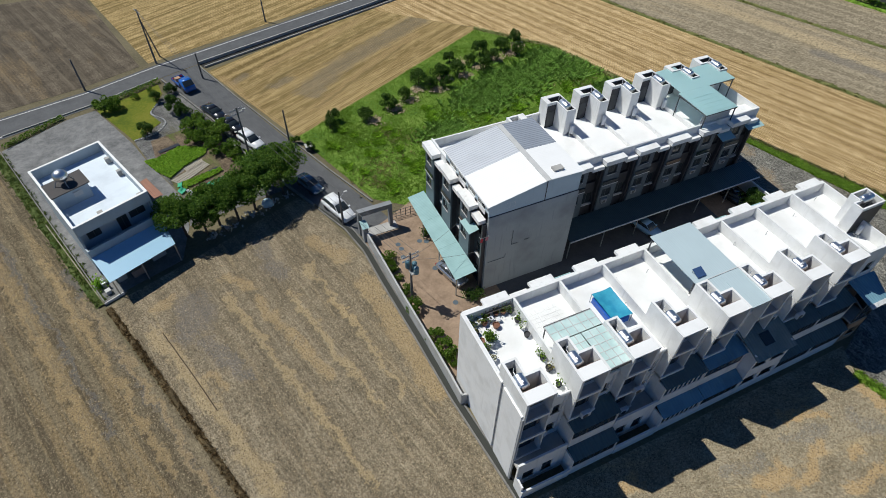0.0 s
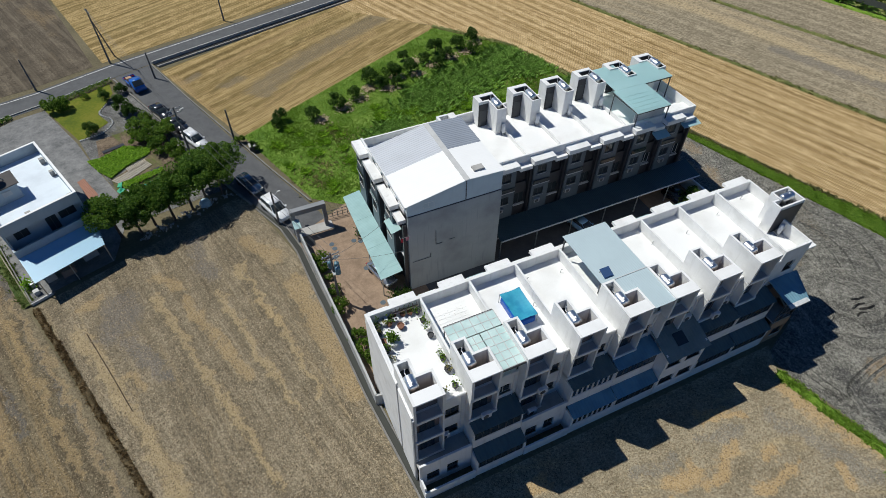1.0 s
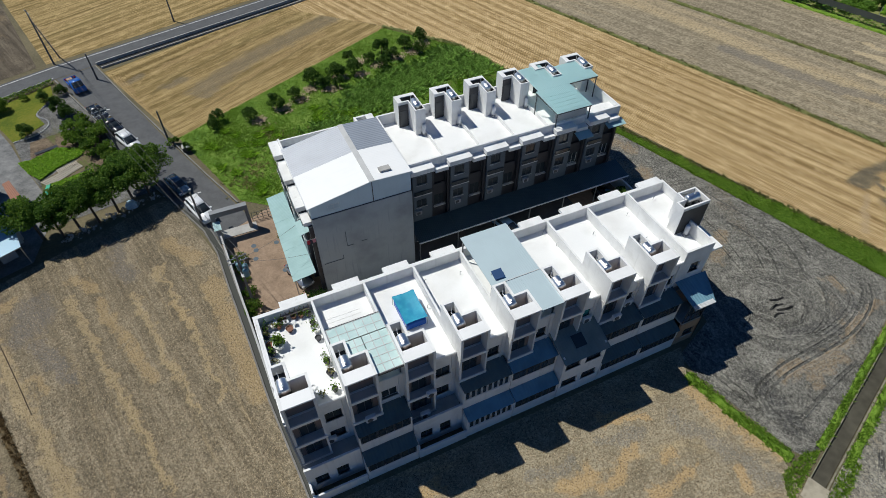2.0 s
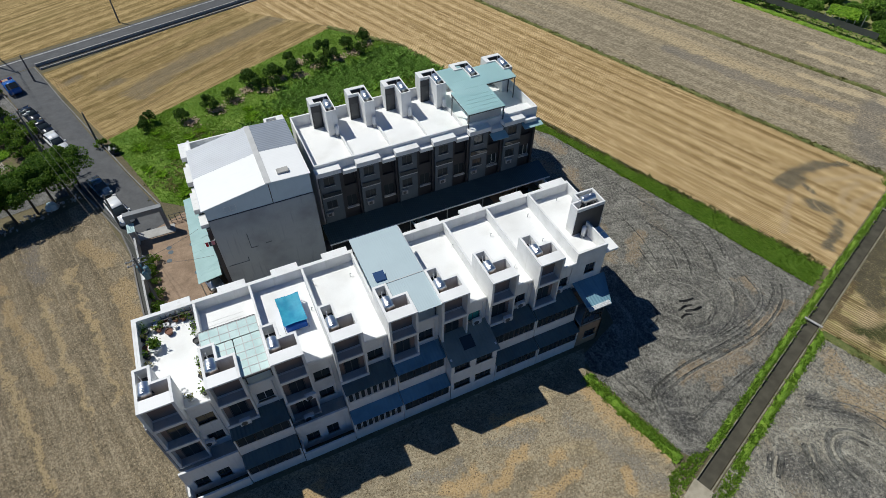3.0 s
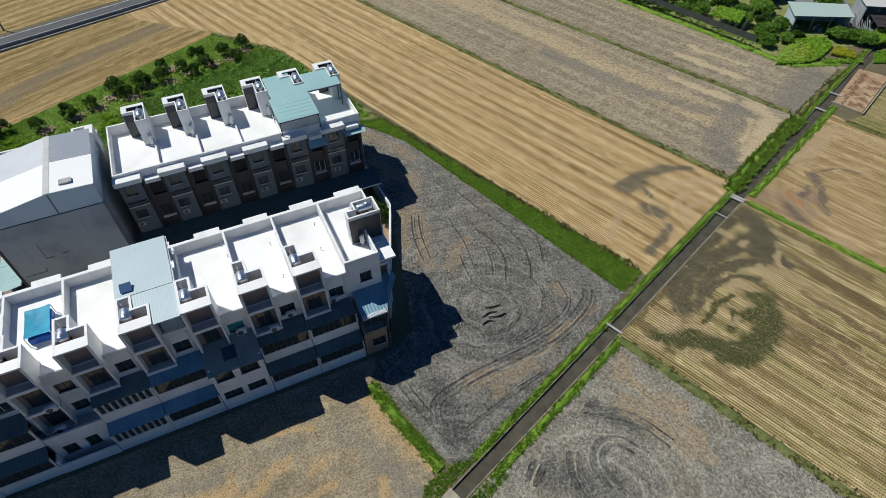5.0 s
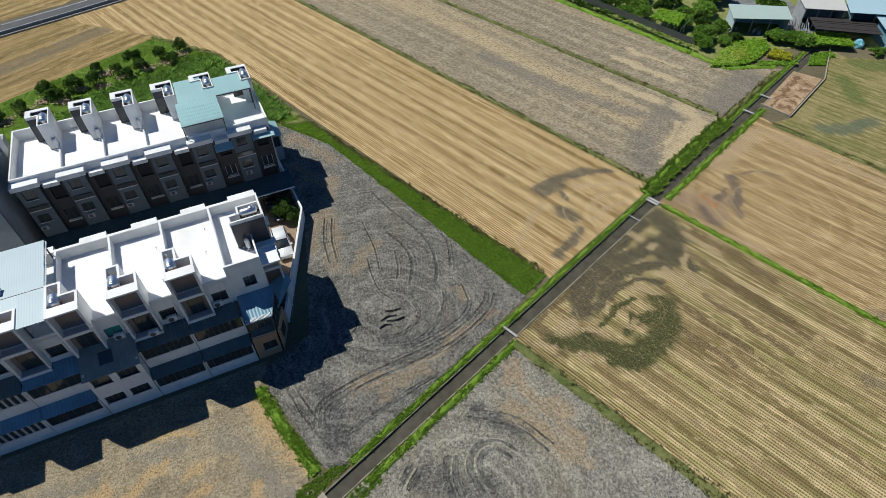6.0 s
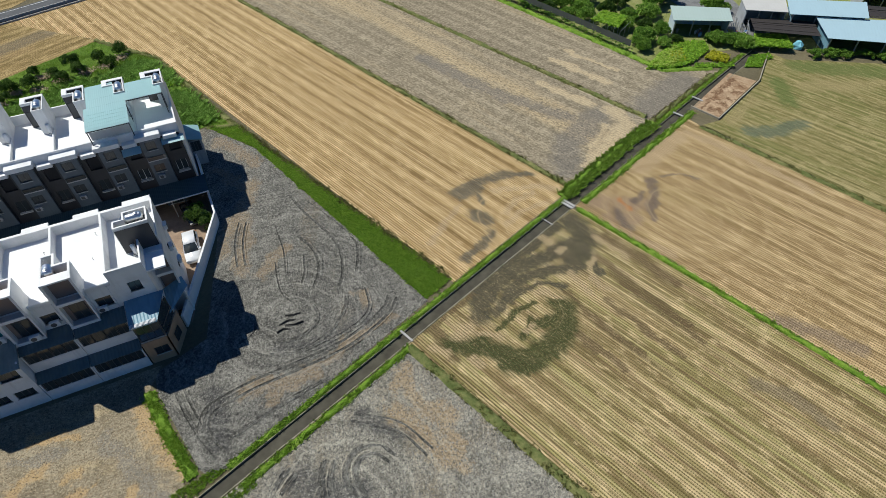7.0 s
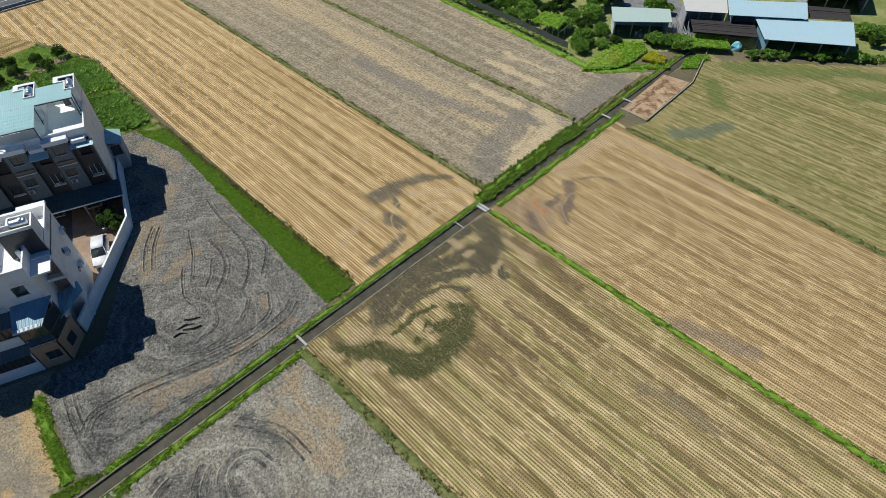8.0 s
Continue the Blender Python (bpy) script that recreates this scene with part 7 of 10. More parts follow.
for k in range(5):
    y = 12.5 + k * 0.7
    part("skylight_strip", boxes((36.3, 40.4, y, y + 0.5, 12.475 + k * 0.0226, 12.486 + k * 0.0226)), TEALCLEAR, canopy, "paler translucent strip")
screen = thing("canopy_screen", "white translucent screen wall below the teal canopy", "screen", at=(38, 12.6, ROOF_Z))
part("sheet", boxes((36.2, 40.45, 12.72, 12.76, 10.9, 11.9)), SILL, screen)
shade = thing("window_awning", "teal corrugated window awning on an upper floor", "awning", "teal window awnings")
bm = bmesh.new()
solid(bm, [(38.6, 10.7, 9.15), (40.6, 10.7, 9.15), (40.6, 11.8, 9.45), (38.6, 11.8, 9.45)], 0.05)
part("sheet", bm, TEAL, shade)
shade = thing("window_awning", "teal corrugated window awning on an upper floor", "awning", "teal window awnings")
bm = bmesh.new()
solid(bm, [(42.9, 11.1, 9.25), (45.4, 11.1, 9.25), (45.4, 12.2, 9.5), (42.9, 12.2, 9.5)], 0.05)
part("sheet", bm, TEAL, shade)
box_room = thing("lean_to_shed", "small white shed with a teal sheet roof against the end wall", "shed", at=(46.0, 20.3, 0))
part("wall", boxes((45.2, 46.8, 18.7, 21.9, 0.0, 3.9)), WALLGREY, box_room)
for k in range(4):
    part("window_bar", boxes((45.4 + 0.36 * k, 45.46 + 0.36 * k, 18.64, 18.697, 2.3, 3.8)), DARKALU, box_room)
part("window_pane", boxes((45.36, 46.6, 18.66, 18.68, 2.3, 3.8)), GLASS, box_room)
bm = bmesh.new()
solid(bm, [(45.19, 18.4, 4.55), (47.0, 18.4, 4.0), (47.0, 22.1, 4.0), (45.19, 22.1, 4.55)], 0.06)
part("roof", bm, TEALX, box_room)

# ground-floor awning in front of the far terrace
awning = thing("street_awning", "long teal sheet awning along the terrace front, darkened for shade", "awning", "ground awnings", at=(32, 10.5, 3))
for j in range(6):
    x0 = 18.0 + 4.66 * j
    bm = bmesh.new()
    solid(bm, [(x0, 8.95, 2.9), (x0 + 4.64, 8.95, 2.9), (x0 + 4.64, 11.78, 3.35), (x0, 11.78, 3.35)], 0.05)
    part("sheet", bm, TEALSHADE, awning)
    part("post", boxes((x0 + 0.1, x0 + 0.2, 9.1, 9.2, 0.05, 2.87)), GALV, awning)
part("gutter", boxes((18.0, 45.9, 8.84, 8.95, 2.8, 2.92)), ALU, awning)

# ---- end block: three houses facing west under one sheet-metal penthouse ----
mid = []
for k in range(3):
    y1 = 22.5 - 4.4 * k
    house = thing("townhouse", "dark grey tiled west-facing terraced house of the end block", "house", "west terrace houses", at=(12, y1 - 2.2, 0))
    mid.append(house)
    facade(house, 'W', 7.3, y1)
    part("body", boxes((7.6, 17.2, y1 - 4.3, y1 - 0.1, 0.05, ROOF_Z - 0.2)), SHADEBLACK, house, "near-black core standing in for unlit rooms")
    part("roof", boxes((7.5, 17.3, y1 - 4.4 + 0.004, y1, ROOF_Z - 0.2, ROOF_Z - 0.003)), ROOFWHITE, house, "white coated flat roof")
part("rear_wall", boxes((7.3, 17.4, 22.51, 22.7, 0.05, 10.55)), WHITE, mid[0])
part("east_wall", boxes((17.3, 17.45, 9.1, 22.5, 0.05, 10.6)), WALLGREY, mid[0])
each_box("tower_wall", [(15.5, 17.6, 20.5, 20.75, ROOF_Z, 12.45), (15.5, 15.75, 19.3, 20.5, ROOF_Z, 12.45), (16.8, 17.6, 19.3, 20.5, ROOF_Z, 12.45), (15.5, 17.6, 19.05, 19.3, ROOF_Z, 12.45)], WHITE, mid[0])
# Dark floor colour imitates the shade of the sunk well.
part("well_floor", boxes((15.75, 16.8, 19.3, 20.5, 11.2, 11.35)), DARKTILE, mid[0], "sunk tank well floor coloured dark for shade")
each_box("tank_bay", [(14.0, 15.5, 20.55, 20.75, ROOF_Z, 11.6), (14.0, 14.2, 19.3, 20.55, ROOF_Z, 11.6)], WHITE, mid[0], "low white wall round a sunk tank")
water_tank(16.28, 19.9, 11.35, 0, 0.6, 0.36, rise=0.15)
part("gable_wall", boxes((7.3, 17.45, 9.0, 9.29, 0.05, 10.6)), GABLE, mid[2], "tall stained grey concrete gable wall")

# drain pipes on the gable wall
for pts in ([(10.2, 7.9), (10.2, 5.9), (10.9, 5.9)], [(11.7, 6.0), (12.3, 6.0)], [(7.6, 4.3), (9.6, 4.3), (9.6, 4.8)]):
    bm = bmesh.new()
    for (x0, z0), (x1, z1) in zip(pts, pts[1:]):
        rod(bm, (x0, 8.95, z0), (x1, 8.95, z1), 0.03)
    part("drain_pipe", bm, MIDTILE, mid[2], "thin dark pipe on the wall")

pent = thing("penthouse", "sheet-metal rooftop penthouse with low pitched white roof", "penthouse", at=(12, 14, ROOF_Z))
for y0, y1 in ((9.1, 9.25), (18.55, 18.7)):
    bm = bmesh.new()
    pts = [(7.3, 10.62), (17.4, 10.62), (17.4, 13.04), (13.45, 13.2), (7.3, 12.02)]
    f = [bm.verts.new((x, y0, z)) for x, z in pts]
    g = [bm.verts.new((x, y1, z)) for x, z in pts]
    bm.faces.new(f)
    bm.faces.new(g[::-1])
    for k in range(5):
        bm.faces.new((f[k], g[k], g[(k + 1) % 5], f[(k + 1) % 5]))
    bmesh.ops.recalc_face_normals(bm, faces=bm.faces)
    part("gable_siding", bm, WALLBLUE, pent, "pale blue sheet siding")
bm = bmesh.new()
whole = [(9.9 + 2.1 * k, 11.5 + 2.1 * k, 10.3, 11.7) for k in range(4)]
wall_cells(bm, 'y', 7.3, 7.42, 9.26, 18.54, ROOF_Z, 11.95, whole)
part("west_siding", bm, WALLBLUE, pent)
for h in whole:
    window(pent, 'y', 7.3, -1, *h, ALU, 2, depth=0.03, sill=False)
part("east_siding", boxes((17.3, 17.42, 9.26, 18.54, 10.6, 13.0)), WALLBLUE, pent)
for y0, y1, left, right, lab in ((8.95, 14.0, WHITESHEET, WHITESHEET, "white sheet roof"), (14.02, 18.85, RIBSHEET, SLATESHEET, "ribbed grey sheet roof")):
    bm = bmesh.new()
    solid(bm, [(7.1, y0, 12.08), (13.45, y0, 13.28), (13.45, y1, 13.28), (7.1, y1, 12.08)], 0.07)
    part("roof_slope", bm, left, pent, lab)
    bm = bmesh.new()
    solid(bm, [(13.47, y0, 13.28), (17.5, y0, 13.12), (17.5, y1, 13.12), (13.47, y1, 13.28)], 0.07)
    part("roof_slope", bm, right, pent, lab)
bm = bmesh.new()
solid(bm, [(13.2, 8.93, 13.30), (13.75, 8.93, 13.30), (13.75, 18.87, 13.30), (13.2, 18.87, 13.30)], 0.03)
part("ridge_cap", bm, SILL, pent, "grey ridge flashing")
part("gutter", boxes((7.02, 7.12, 8.95, 18.85, 11.9, 12.06)), ALU, pent)
part("roof_vent", boxes((14.6, 15.7, 9.8, 10.5, 13.1, 13.42)), CONCRETE, pent, "grey-brown vent box")
window(pent, 'x', 9.1, -1, 8.95, 10.1, 11.1, 11.75, ALU, 2, depth=0.0, sill=False)
part("eave_trim", boxes((7.3, 17.42, 9.04, 9.094, 10.56, 10.66)), DARKALU, pent, "dark flashing line")
bm = boxes((13.42, 13.5, 9.05, 9.096, 10.66, 13.18))
part("siding_joint", bm, DARKALU, pent)

awning = thing("street_awning", "pale teal sheet awning along the west fronts", "awning", "ground awnings", at=(5.4, 16, 3))
for k in range(3):
    y0 = 9.3 + 4.62 * k
    bm = bmesh.new()
    solid(bm, [(4.15 + 0.12 * k, y0, 2.85), (6.58, y0, 3.2), (6.58, y0 + 4.6, 3.2), (4.27 + 0.12 * k, y0 + 4.6, 2.85)], 0.05)
    part("sheet", bm, TEALX, awning)
    part("post", boxes((4.3 + 0.12 * k, 4.4 + 0.12 * k, y0 + 0.1, y0 + 0.2, 0.05, 2.8)), GALV, awning)
balc = thing("balcony_canopy", "small pale teal canopy over a corner balcony", "awning", "teal window awnings", at=(6.5, 11, 7))
bm = bmesh.new()
solid(bm, [(6.0, 10.4, 7.75), (7.1, 10.4, 8.05), (7.1, 12.5, 8.05), (6.0, 12.5, 7.75)], 0.05)
part("sheet", bm, TEALX, balc)

# ---- house beside the lane: plan axes of its own ----
HO, HX, HY = Vector((-29.8, 28.0)), Vector((0.923, 0.386)), Vector((-0.342, 0.940))


def hp(u, v):
    p = HO + HX * u + HY * v
    return (p.x, p.y)


def hbox(bm, u0, u1, v0, v1, z0, z1):
    prism(bm, [hp(u0, v0), hp(u1, v0), hp(u1, v1), hp(u0, v1)], z0, z1)


def hpart(name, rows, mat, parent, label=""):
    bm = bmesh.new()
    for r in rows:
        hbox(bm, *r)
    return part(name, bm, mat, parent, label)


M_HOUSE = painted("pale_blue_white_render", (0.42, 0.48, 0.52), (0.26, 0.30, 0.33), 0.35)
M_HROOF = painted("worn_white_roof", (0.70, 0.77, 0.83), (0.50, 0.55, 0.60), 0.5, 0.5, 0.45, False)
M_DARKROOF = painted("dark_roof_felt", (0.075, 0.068, 0.066), (0.045, 0.04, 0.04), 0.5, 0.8, 0.8, False)
L, W, TOP, DECK = 8.0, 12.55, 7.0, 5.75
house = thing("house", "low white house with a flat parapeted roof", "house", at=(*hp(L / 2, W / 2), 0))
hpart("rear_wall", [(0, L, W - 0.2, W, 0, TOP)], M_HOUSE, house)
hpart("side_wall", [(0, 0.2, 0, W - 0.2, 0, TOP)], M_HOUSE, house)
hpart("side_wall", [(L - 0.2, L, 0, W - 0.2, 0, TOP)], M_HOUSE, house)
hpart("fascia_wall", [(0.2, L - 0.2, 0.0, 0.2, 5.9, TOP)], M_HOUSE, house)
hpart("front_wall", [(0.2, L - 0.2, 0.9, 1.1, 0, 5.6)], M_HOUSE, house)
hpart("soffit", [(0.2, L - 0.2, 0.0, 0.9, 5.72, 5.896)], M_HOUSE, house)
hpart("coping", [(-0.03, 0.23, -0.03, W + 0.03, TOP, TOP + 0.05)], ROOFWHITE, house, "bright white parapet coping")
hpart("coping", [(L - 0.23, L + 0.03, -0.03, W + 0.03, TOP, TOP + 0.05)], ROOFWHITE, house)
hpart("coping", [(0.23, L - 0.23, W - 0.23, W + 0.03, TOP, TOP + 0.05)], ROOFWHITE, house)
hpart("coping", [(0.23, L - 0.23, -0.03, 0.23, TOP, TOP + 0.05)], ROOFWHITE, house)
hpart("roof", [(0.2, L - 0.2, 0.2, W - 0.2, DECK - 0.15, DECK)], M_HROOF, house, "stained white roof deck")
hpart("stair_head", [(0.24, 3.9, 5.2, 7.7, DECK, 7.62)], M_HOUSE, house, "pale stair head box on the roof")
hpart("felt_roof", [(0.1, 4.15, 5.0, 7.9, 7.62, 7.72)], M_DARKROOF, house, "dark felted stair head roof")
hpart("stair_hatch", [(2.2, 3.1, 5.12, 5.19, 6.6, 7.2)], SILL, house)
hpart("core", [(0.3, L - 0.3, 1.2, W - 0.3, 0, 5.5)], SHADEBLACK, house, "near-black core standing in for unlit rooms")
hpart("balcony_floor", [(0.0, L, -0.7, 0.9, 3.0, 3.2)], M_HOUSE, house)
hpart("balcony_front", [(0.0, L, -0.7, -0.55, 3.2, 4.15)], M_HOUSE, house, "solid pale balcony front")
hpart("balcony_side", [(0.0, 0.15, -0.55, 0.0, 3.2, 4.15)], M_HOUSE, house)
hpart("balcony_side", [(L - 0.15, L, -0.55, 0.0, 3.2, 4.15)], M_HOUSE, house)
hpart("ground_wall", [(0.2, L - 0.2, -0.5, -0.3, 0, 3.0)], M_HOUSE, house)
for u0, u1, z0, z1 in ((0.9, 2.3, 4.2, 5.5), (4.1, 5.2, 3.3, 5.5), (5.5, 7.2, 4.2, 5.5)):
    w = hpart("window", [(u0, u1, 0.82, 0.89, z0, z1)], DARKALU, house, "dark framed upper window")
    hpart("pane", [(u0 + 0.06, (u0 + u1) / 2 - 0.03, 0.79, 0.818, z0 + 0.06, z1 - 0.06)], GLASS, w)
    hpart("pane", [((u0 + u1) / 2 + 0.03, u1 - 0.06, 0.79, 0.818, z0 + 0.06, z1 - 0.06)], GLASS, w)
for u0, v0, w2, h2 in ((0.35, 1.0, 0.5, 0.3), (7.2, 1.2, 0.5, 0.4), (7.25, 6.3, 0.45, 0.7), (7.2, 9.4, 0.5, 0.7), (2.9, 1.5, 0.55, 0.35)):
    hpart("roof_box", [(u0, u0 + w2, v0, v0 + w2 * 0.9, DECK, DECK + h2)], CONCRETE, house)

canopy = thing("sheet_canopy", "pale blue-grey sheet canopy on slim posts before the house", "canopy", at=(*hp(4, -3), 3))
bm = bmesh.new()
solid(bm, [(*hp(0.0, -4.75), 2.7), (*hp(7.4, -4.55), 2.7), (*hp(8.0, -0.71), 3.2), (*hp(0.0, -0.71), 3.2)], 0.06)
part("sheet", bm, sheet("pale_canopy_sheet", (0.33, 0.54, 0.69), (0.28, 0.46, 0.60), 111, 0.2, rough=0.3, amount=0.1, depth=0.004), canopy)
for u in (0.3, 3.5, 7.3):
    hpart("post", [(u - 0.05, u + 0.05, -4.45, -4.35, 0, 2.68)], GALV, canopy)
hpart("eaves_rail", [(0.1, 7.3, -4.48, -4.40, 2.52, 2.6)], GALV, canopy)
curb = thing("yard_kerb", "low pale concrete kerb closing the yard corner", "kerb", at=(*hp(-0.3, -4.4), 0))
hpart("kerb", [(-1.4, 0.7, -4.5, -4.38, 0.02, 0.35)], SILL, curb)
hpart("kerb", [(-1.52, -1.4, -4.5, 12.0, 0.02, 0.3)], LIPSTONE, curb)
for u, v, w, d, h, m in ((0.9, -2.6, 1.0, 0.6, 0.8, CONCRETE), (-0.7, -3.4, 0.5, 0.5, 0.5, SILL), (-0.6, -2.2, 0.4, 0.8, 0.7, GALV), (2.4, -3.2, 1.4, 0.8, 0.9, BROWNTILE), (5.0, -2.4, 1.6, 0.7, 1.1, WALLGREY)):
    crate = thing("yard_crate", "worn storage crate standing in the yard", "crate", "yard crates", at=(*hp(u, v), 0))
    bm = bmesh.new()
    hbox(bm, u, u + w, v, v + d, 0.02, h)
    bmesh.ops.bevel(bm, geom=list(bm.edges), offset=0.03, segments=1, affect='EDGES')
    part("body", bm, m, crate)
    hpart("lid", [(u - 0.03, u + w + 0.03, v - 0.03, v + d + 0.03, h, h + 0.05)], m, crate)
shrub_pts = np.c_[RNG.normal(hp(-0.7, -1.6)[0], 0.3, 260), RNG.normal(hp(-0.7, -1.6)[1], 0.35, 260), np.abs(RNG.normal(0.5, 0.35, 260))]
stuff("yard_shrub", leaf_mesh("yard_shrub", shrub_pts, 0.2, L_BRIGHT), "bright green shrub beside the canopy", "shrub")
ball = thing("water_tank", "round stainless water tank on a tripod stand", "water tank", at=(*hp(2.1, 6.6), 7.72))
bm = bmesh.new()
cx, cy = hp(2.1, 6.6)
lathe(bm, [(0.06, 8.1), (0.4, 8.16), (0.66, 8.42), (0.76, 8.78), (0.66, 9.14), (0.38, 9.38), (0.1, 9.45)], (cx, cy, 0), 18)
part("barrel", bm, STEEL, ball, smooth=True)
for k in range(4):
    a = k * math.tau / 4 + 0.4
    bm = bmesh.new()
    rod(bm, (cx + math.cos(a) * 1.0, cy + math.sin(a) * 1.0, 7.72), (cx + math.cos(a) * 0.55, cy + math.sin(a) * 0.55, 8.6), 0.05)
    part("leg", bm, GALV, ball)
hut = thing("garden_hut", "small hut with a rusty brown sheet roof", "shed", at=(-22.8, 37, 0))
RUST = sheet("rusty_sheet", (0.30, 0.13, 0.075), (0.16, 0.075, 0.05), 110, 0.2, amount=0.6)
bm = bmesh.new()
solid(bm, [(-22.8, 35.5, 2.5), (-21.7, 35.7, 2.6), (-23.2, 39.7, 2.6), (-24.0, 39.4, 2.5)], 0.06)
part("roof", bm, RUST, hut)
bm = bmesh.new()
prism(bm, [(-22.7, 35.7), (-22.0, 35.9), (-23.3, 39.4), (-23.9, 39.2)], 0, 2.45)
part("wall", bm, WALLGREY, hut)

# vegetable beds, boards, films and nets of the garden
VEG = [(-23.6, 46.8), (-22.0, 46.8), (-19.0, 48.4), (-15.5, 46.8), (-16.0, 45.4), (-19.0, 43.7), (-20.9, 41.9), (-22.3, 43.9)]
patch("vegetable_bed_1", VEG, 0.06, M_LUSH, "green vegetable patch in the garden", "vegetation")
M_BED = soil("garden_earth", ((0.07, 0.052, 0.036), (0.155, 0.115, 0.08), (0.28, 0.215, 0.15)), 20, 0.5, 0.0, 2.0, 0.2, 5.0, 0.3, (0.10, 0.14, 0.03), (0.50, 0.6))
patch("garden_soil", [(-22.4, 51.4), (-17.6, 52.6), (-13.0, 47.0), (-11.2, 43.0), (-12.6, 38.0), (-18.6, 36.6), (-20.6, 39.6), (-20.9, 41.6), (-16.0, 45.2), (-15.3, 46.9), (-19.0, 48.6), (-22.2, 47.2)], 0.05, M_BED, "brown garden earth between the beds", "ground")
stuff("vegetable_leaves", leaf_mesh("vegetable_leaves", np.concatenate([scatter(VEG, 4200), scatter([(-19.9, 40.3), (-14.7, 41.5), (-14.5, 40.7), (-19.4, 38.9)], 900), scatter([(-18.7, 38.1), (-13.6, 39.6), (-13.5, 38.8), (-18.1, 37.2)], 600), scatter([(-12.8, 46.0), (-10.2, 43.4), (-10.8, 40.6), (-13.0, 42.4)], 500)])
                                    + np.array([0, 0, 0.25]), 0.2, L_BRIGHT, 1.2), "leafy vegetables in the garden beds")
plank_mat = plain("grey_boards", (0.44, 0.40, 0.33), 0.9, 0.0, 0.5, 3)
for q, count in (([(-19.1, 43.3), (-16.6, 44.4), (-16.4, 43.6), (-18.7, 42.3)], 12), ([(-20.9, 41.4), (-16.4, 43.8), (-15.8, 42.8), (-19.8, 40.0)], 20)):
    p0, p1, p2, p3 = (Vector(v) for v in q)
    stack = thing("board_stack", "weathered boards laid side by side on the garden earth", "boards", "garden board stacks", at=(*q[0], 0))
    for k in range(count):
        a0, a1 = p0.lerp(p1, k / count), p0.lerp(p1, (k + 0.72) / count)
        b0, b1 = p3.lerp(p2, k / count), p3.lerp(p2, (k + 0.72) / count)
        bm = bmesh.new()
        solid(bm, [(b0.x, b0.y, 0.16), (b1.x, b1.y, 0.16), (a1.x, a1.y, 0.16), (a0.x, a0.y, 0.16)], 0.09)
        part("board", bm, plank_mat, stack)
FILM = plain("black_mulch_film", (0.035, 0.037, 0.042), 0.35, 0.0, 0.5, 2)
for q in ([(-21.6, 47.9), (-18.8, 48.7), (-19.0, 49.4), (-21.8, 48.5)], [(-17.4, 40.1), (-14.8, 41.4), (-15.1, 42.0), (-17.6, 40.9)]):
    film_sheet = thing("mulch_film", "shiny black plastic film over a garden bed", "plastic film", "mulch films", at=(*q[0], 0))
    bm = bmesh.new()
    solid(bm, [(x, y, 0.14) for x, y in q], 0.1)
    bmesh.ops.bevel(bm, geom=list(bm.edges), offset=0.03, segments=1, affect='EDGES')
    part("sheet", bm, FILM, film_sheet)
GREENNET = plain("green_netting", (0.03, 0.42, 0.24), 0.6, 0.0, 0.4, 4)
for pts in ([(-17.0, 37.7, 0.35), (-14.0, 38.8, 0.3), (-14.2, 39.4, 0.5), (-17.3, 38.2, 0.5)], [(-20.0, 38.0, 0.2), (-19.3, 38.5, 0.35), (-19.8, 39.0, 0.5), (-20.4, 38.7, 0.3)], [(-20.3, 39.5, 0.2), (-19.8, 39.4, 0.3), (-19.6, 40.2, 0.45), (-20.2, 40.3, 0.3)]):
    net = thing("garden_net", "bright green plastic netting over a vegetable bed", "netting", "garden nets")
    bm = bmesh.new()
    solid(bm, pts, 0.1)
    bmesh.ops.subdivide_edges(bm, edges=list(bm.edges), cuts=3, use_grid_fill=True)
    for v in bm.verts:
        v.co.z += 0.2 * noise.noise(v.co * 2.1)
    part("sheet", bm, GREENNET, net)
for k, (x, y) in enumerate(((-19.2, 38.2), (-18.9, 37.9), (-18.7, 37.5), (-18.5, 37.2), (-18.9, 37.4), (-20.4, 36.9))):
    pail = thing("white_bucket", "small white plastic bucket by the beds", "bucket", "garden buckets", at=(x, y, 0.05))
    bm = bmesh.new()
    lathe(bm, [(0.13, 0.05), (0.17, 0.38), (0.19, 0.4), (0.15, 0.39), (0.12, 0.1)], (x, y, 0), 12)
    part("bucket", bm, ALU, pail)
bin_box = thing("meter_box", "dark square concrete box at the lane's edge", "box", at=(-2.95, 40.5, 0))
part("body", soft_boxes([(-3.4, -2.5, 40.1, 40.95, 0.03, 0.85)], 0.04), DARKALU, bin_box)
part("lid", soft_boxes([(-3.46, -2.44, 40.04, 41.01, 0.85, 0.95)], 0.02), CONCRETE, bin_box)
junk = thing("scrap_heap", "pale scattered rubble and sacks under the trees", "rubble", kind="stuff")
heap = np.concatenate([np.c_[RNG.normal(x, r, n), RNG.normal(y, r * 0.4, n), RNG.uniform(0.05, 0.4, n)] for x, y, r, n in ((-17.6, 28.9, 0.5, 30), (-15.6, 29.6, 0.6, 34), (-12.6, 30.8, 0.9, 40), (-10.2, 31.8, 0.5, 26), (-8.4, 32.4, 0.6, 22))])
ob = new("rubble", leaf_mesh("rubble", heap, 0.3, plain("pale_rubble", (0.52, 0.50, 0.47), 0.8, 0, 0.6, 2), 1.0))
ob.parent = junk
tarp = thing("covered_boat", "pale blue tarpaulin over a heap beneath the trees", "tarpaulin", at=(-10.6, 31.9, 0))
bm = bmesh.new()
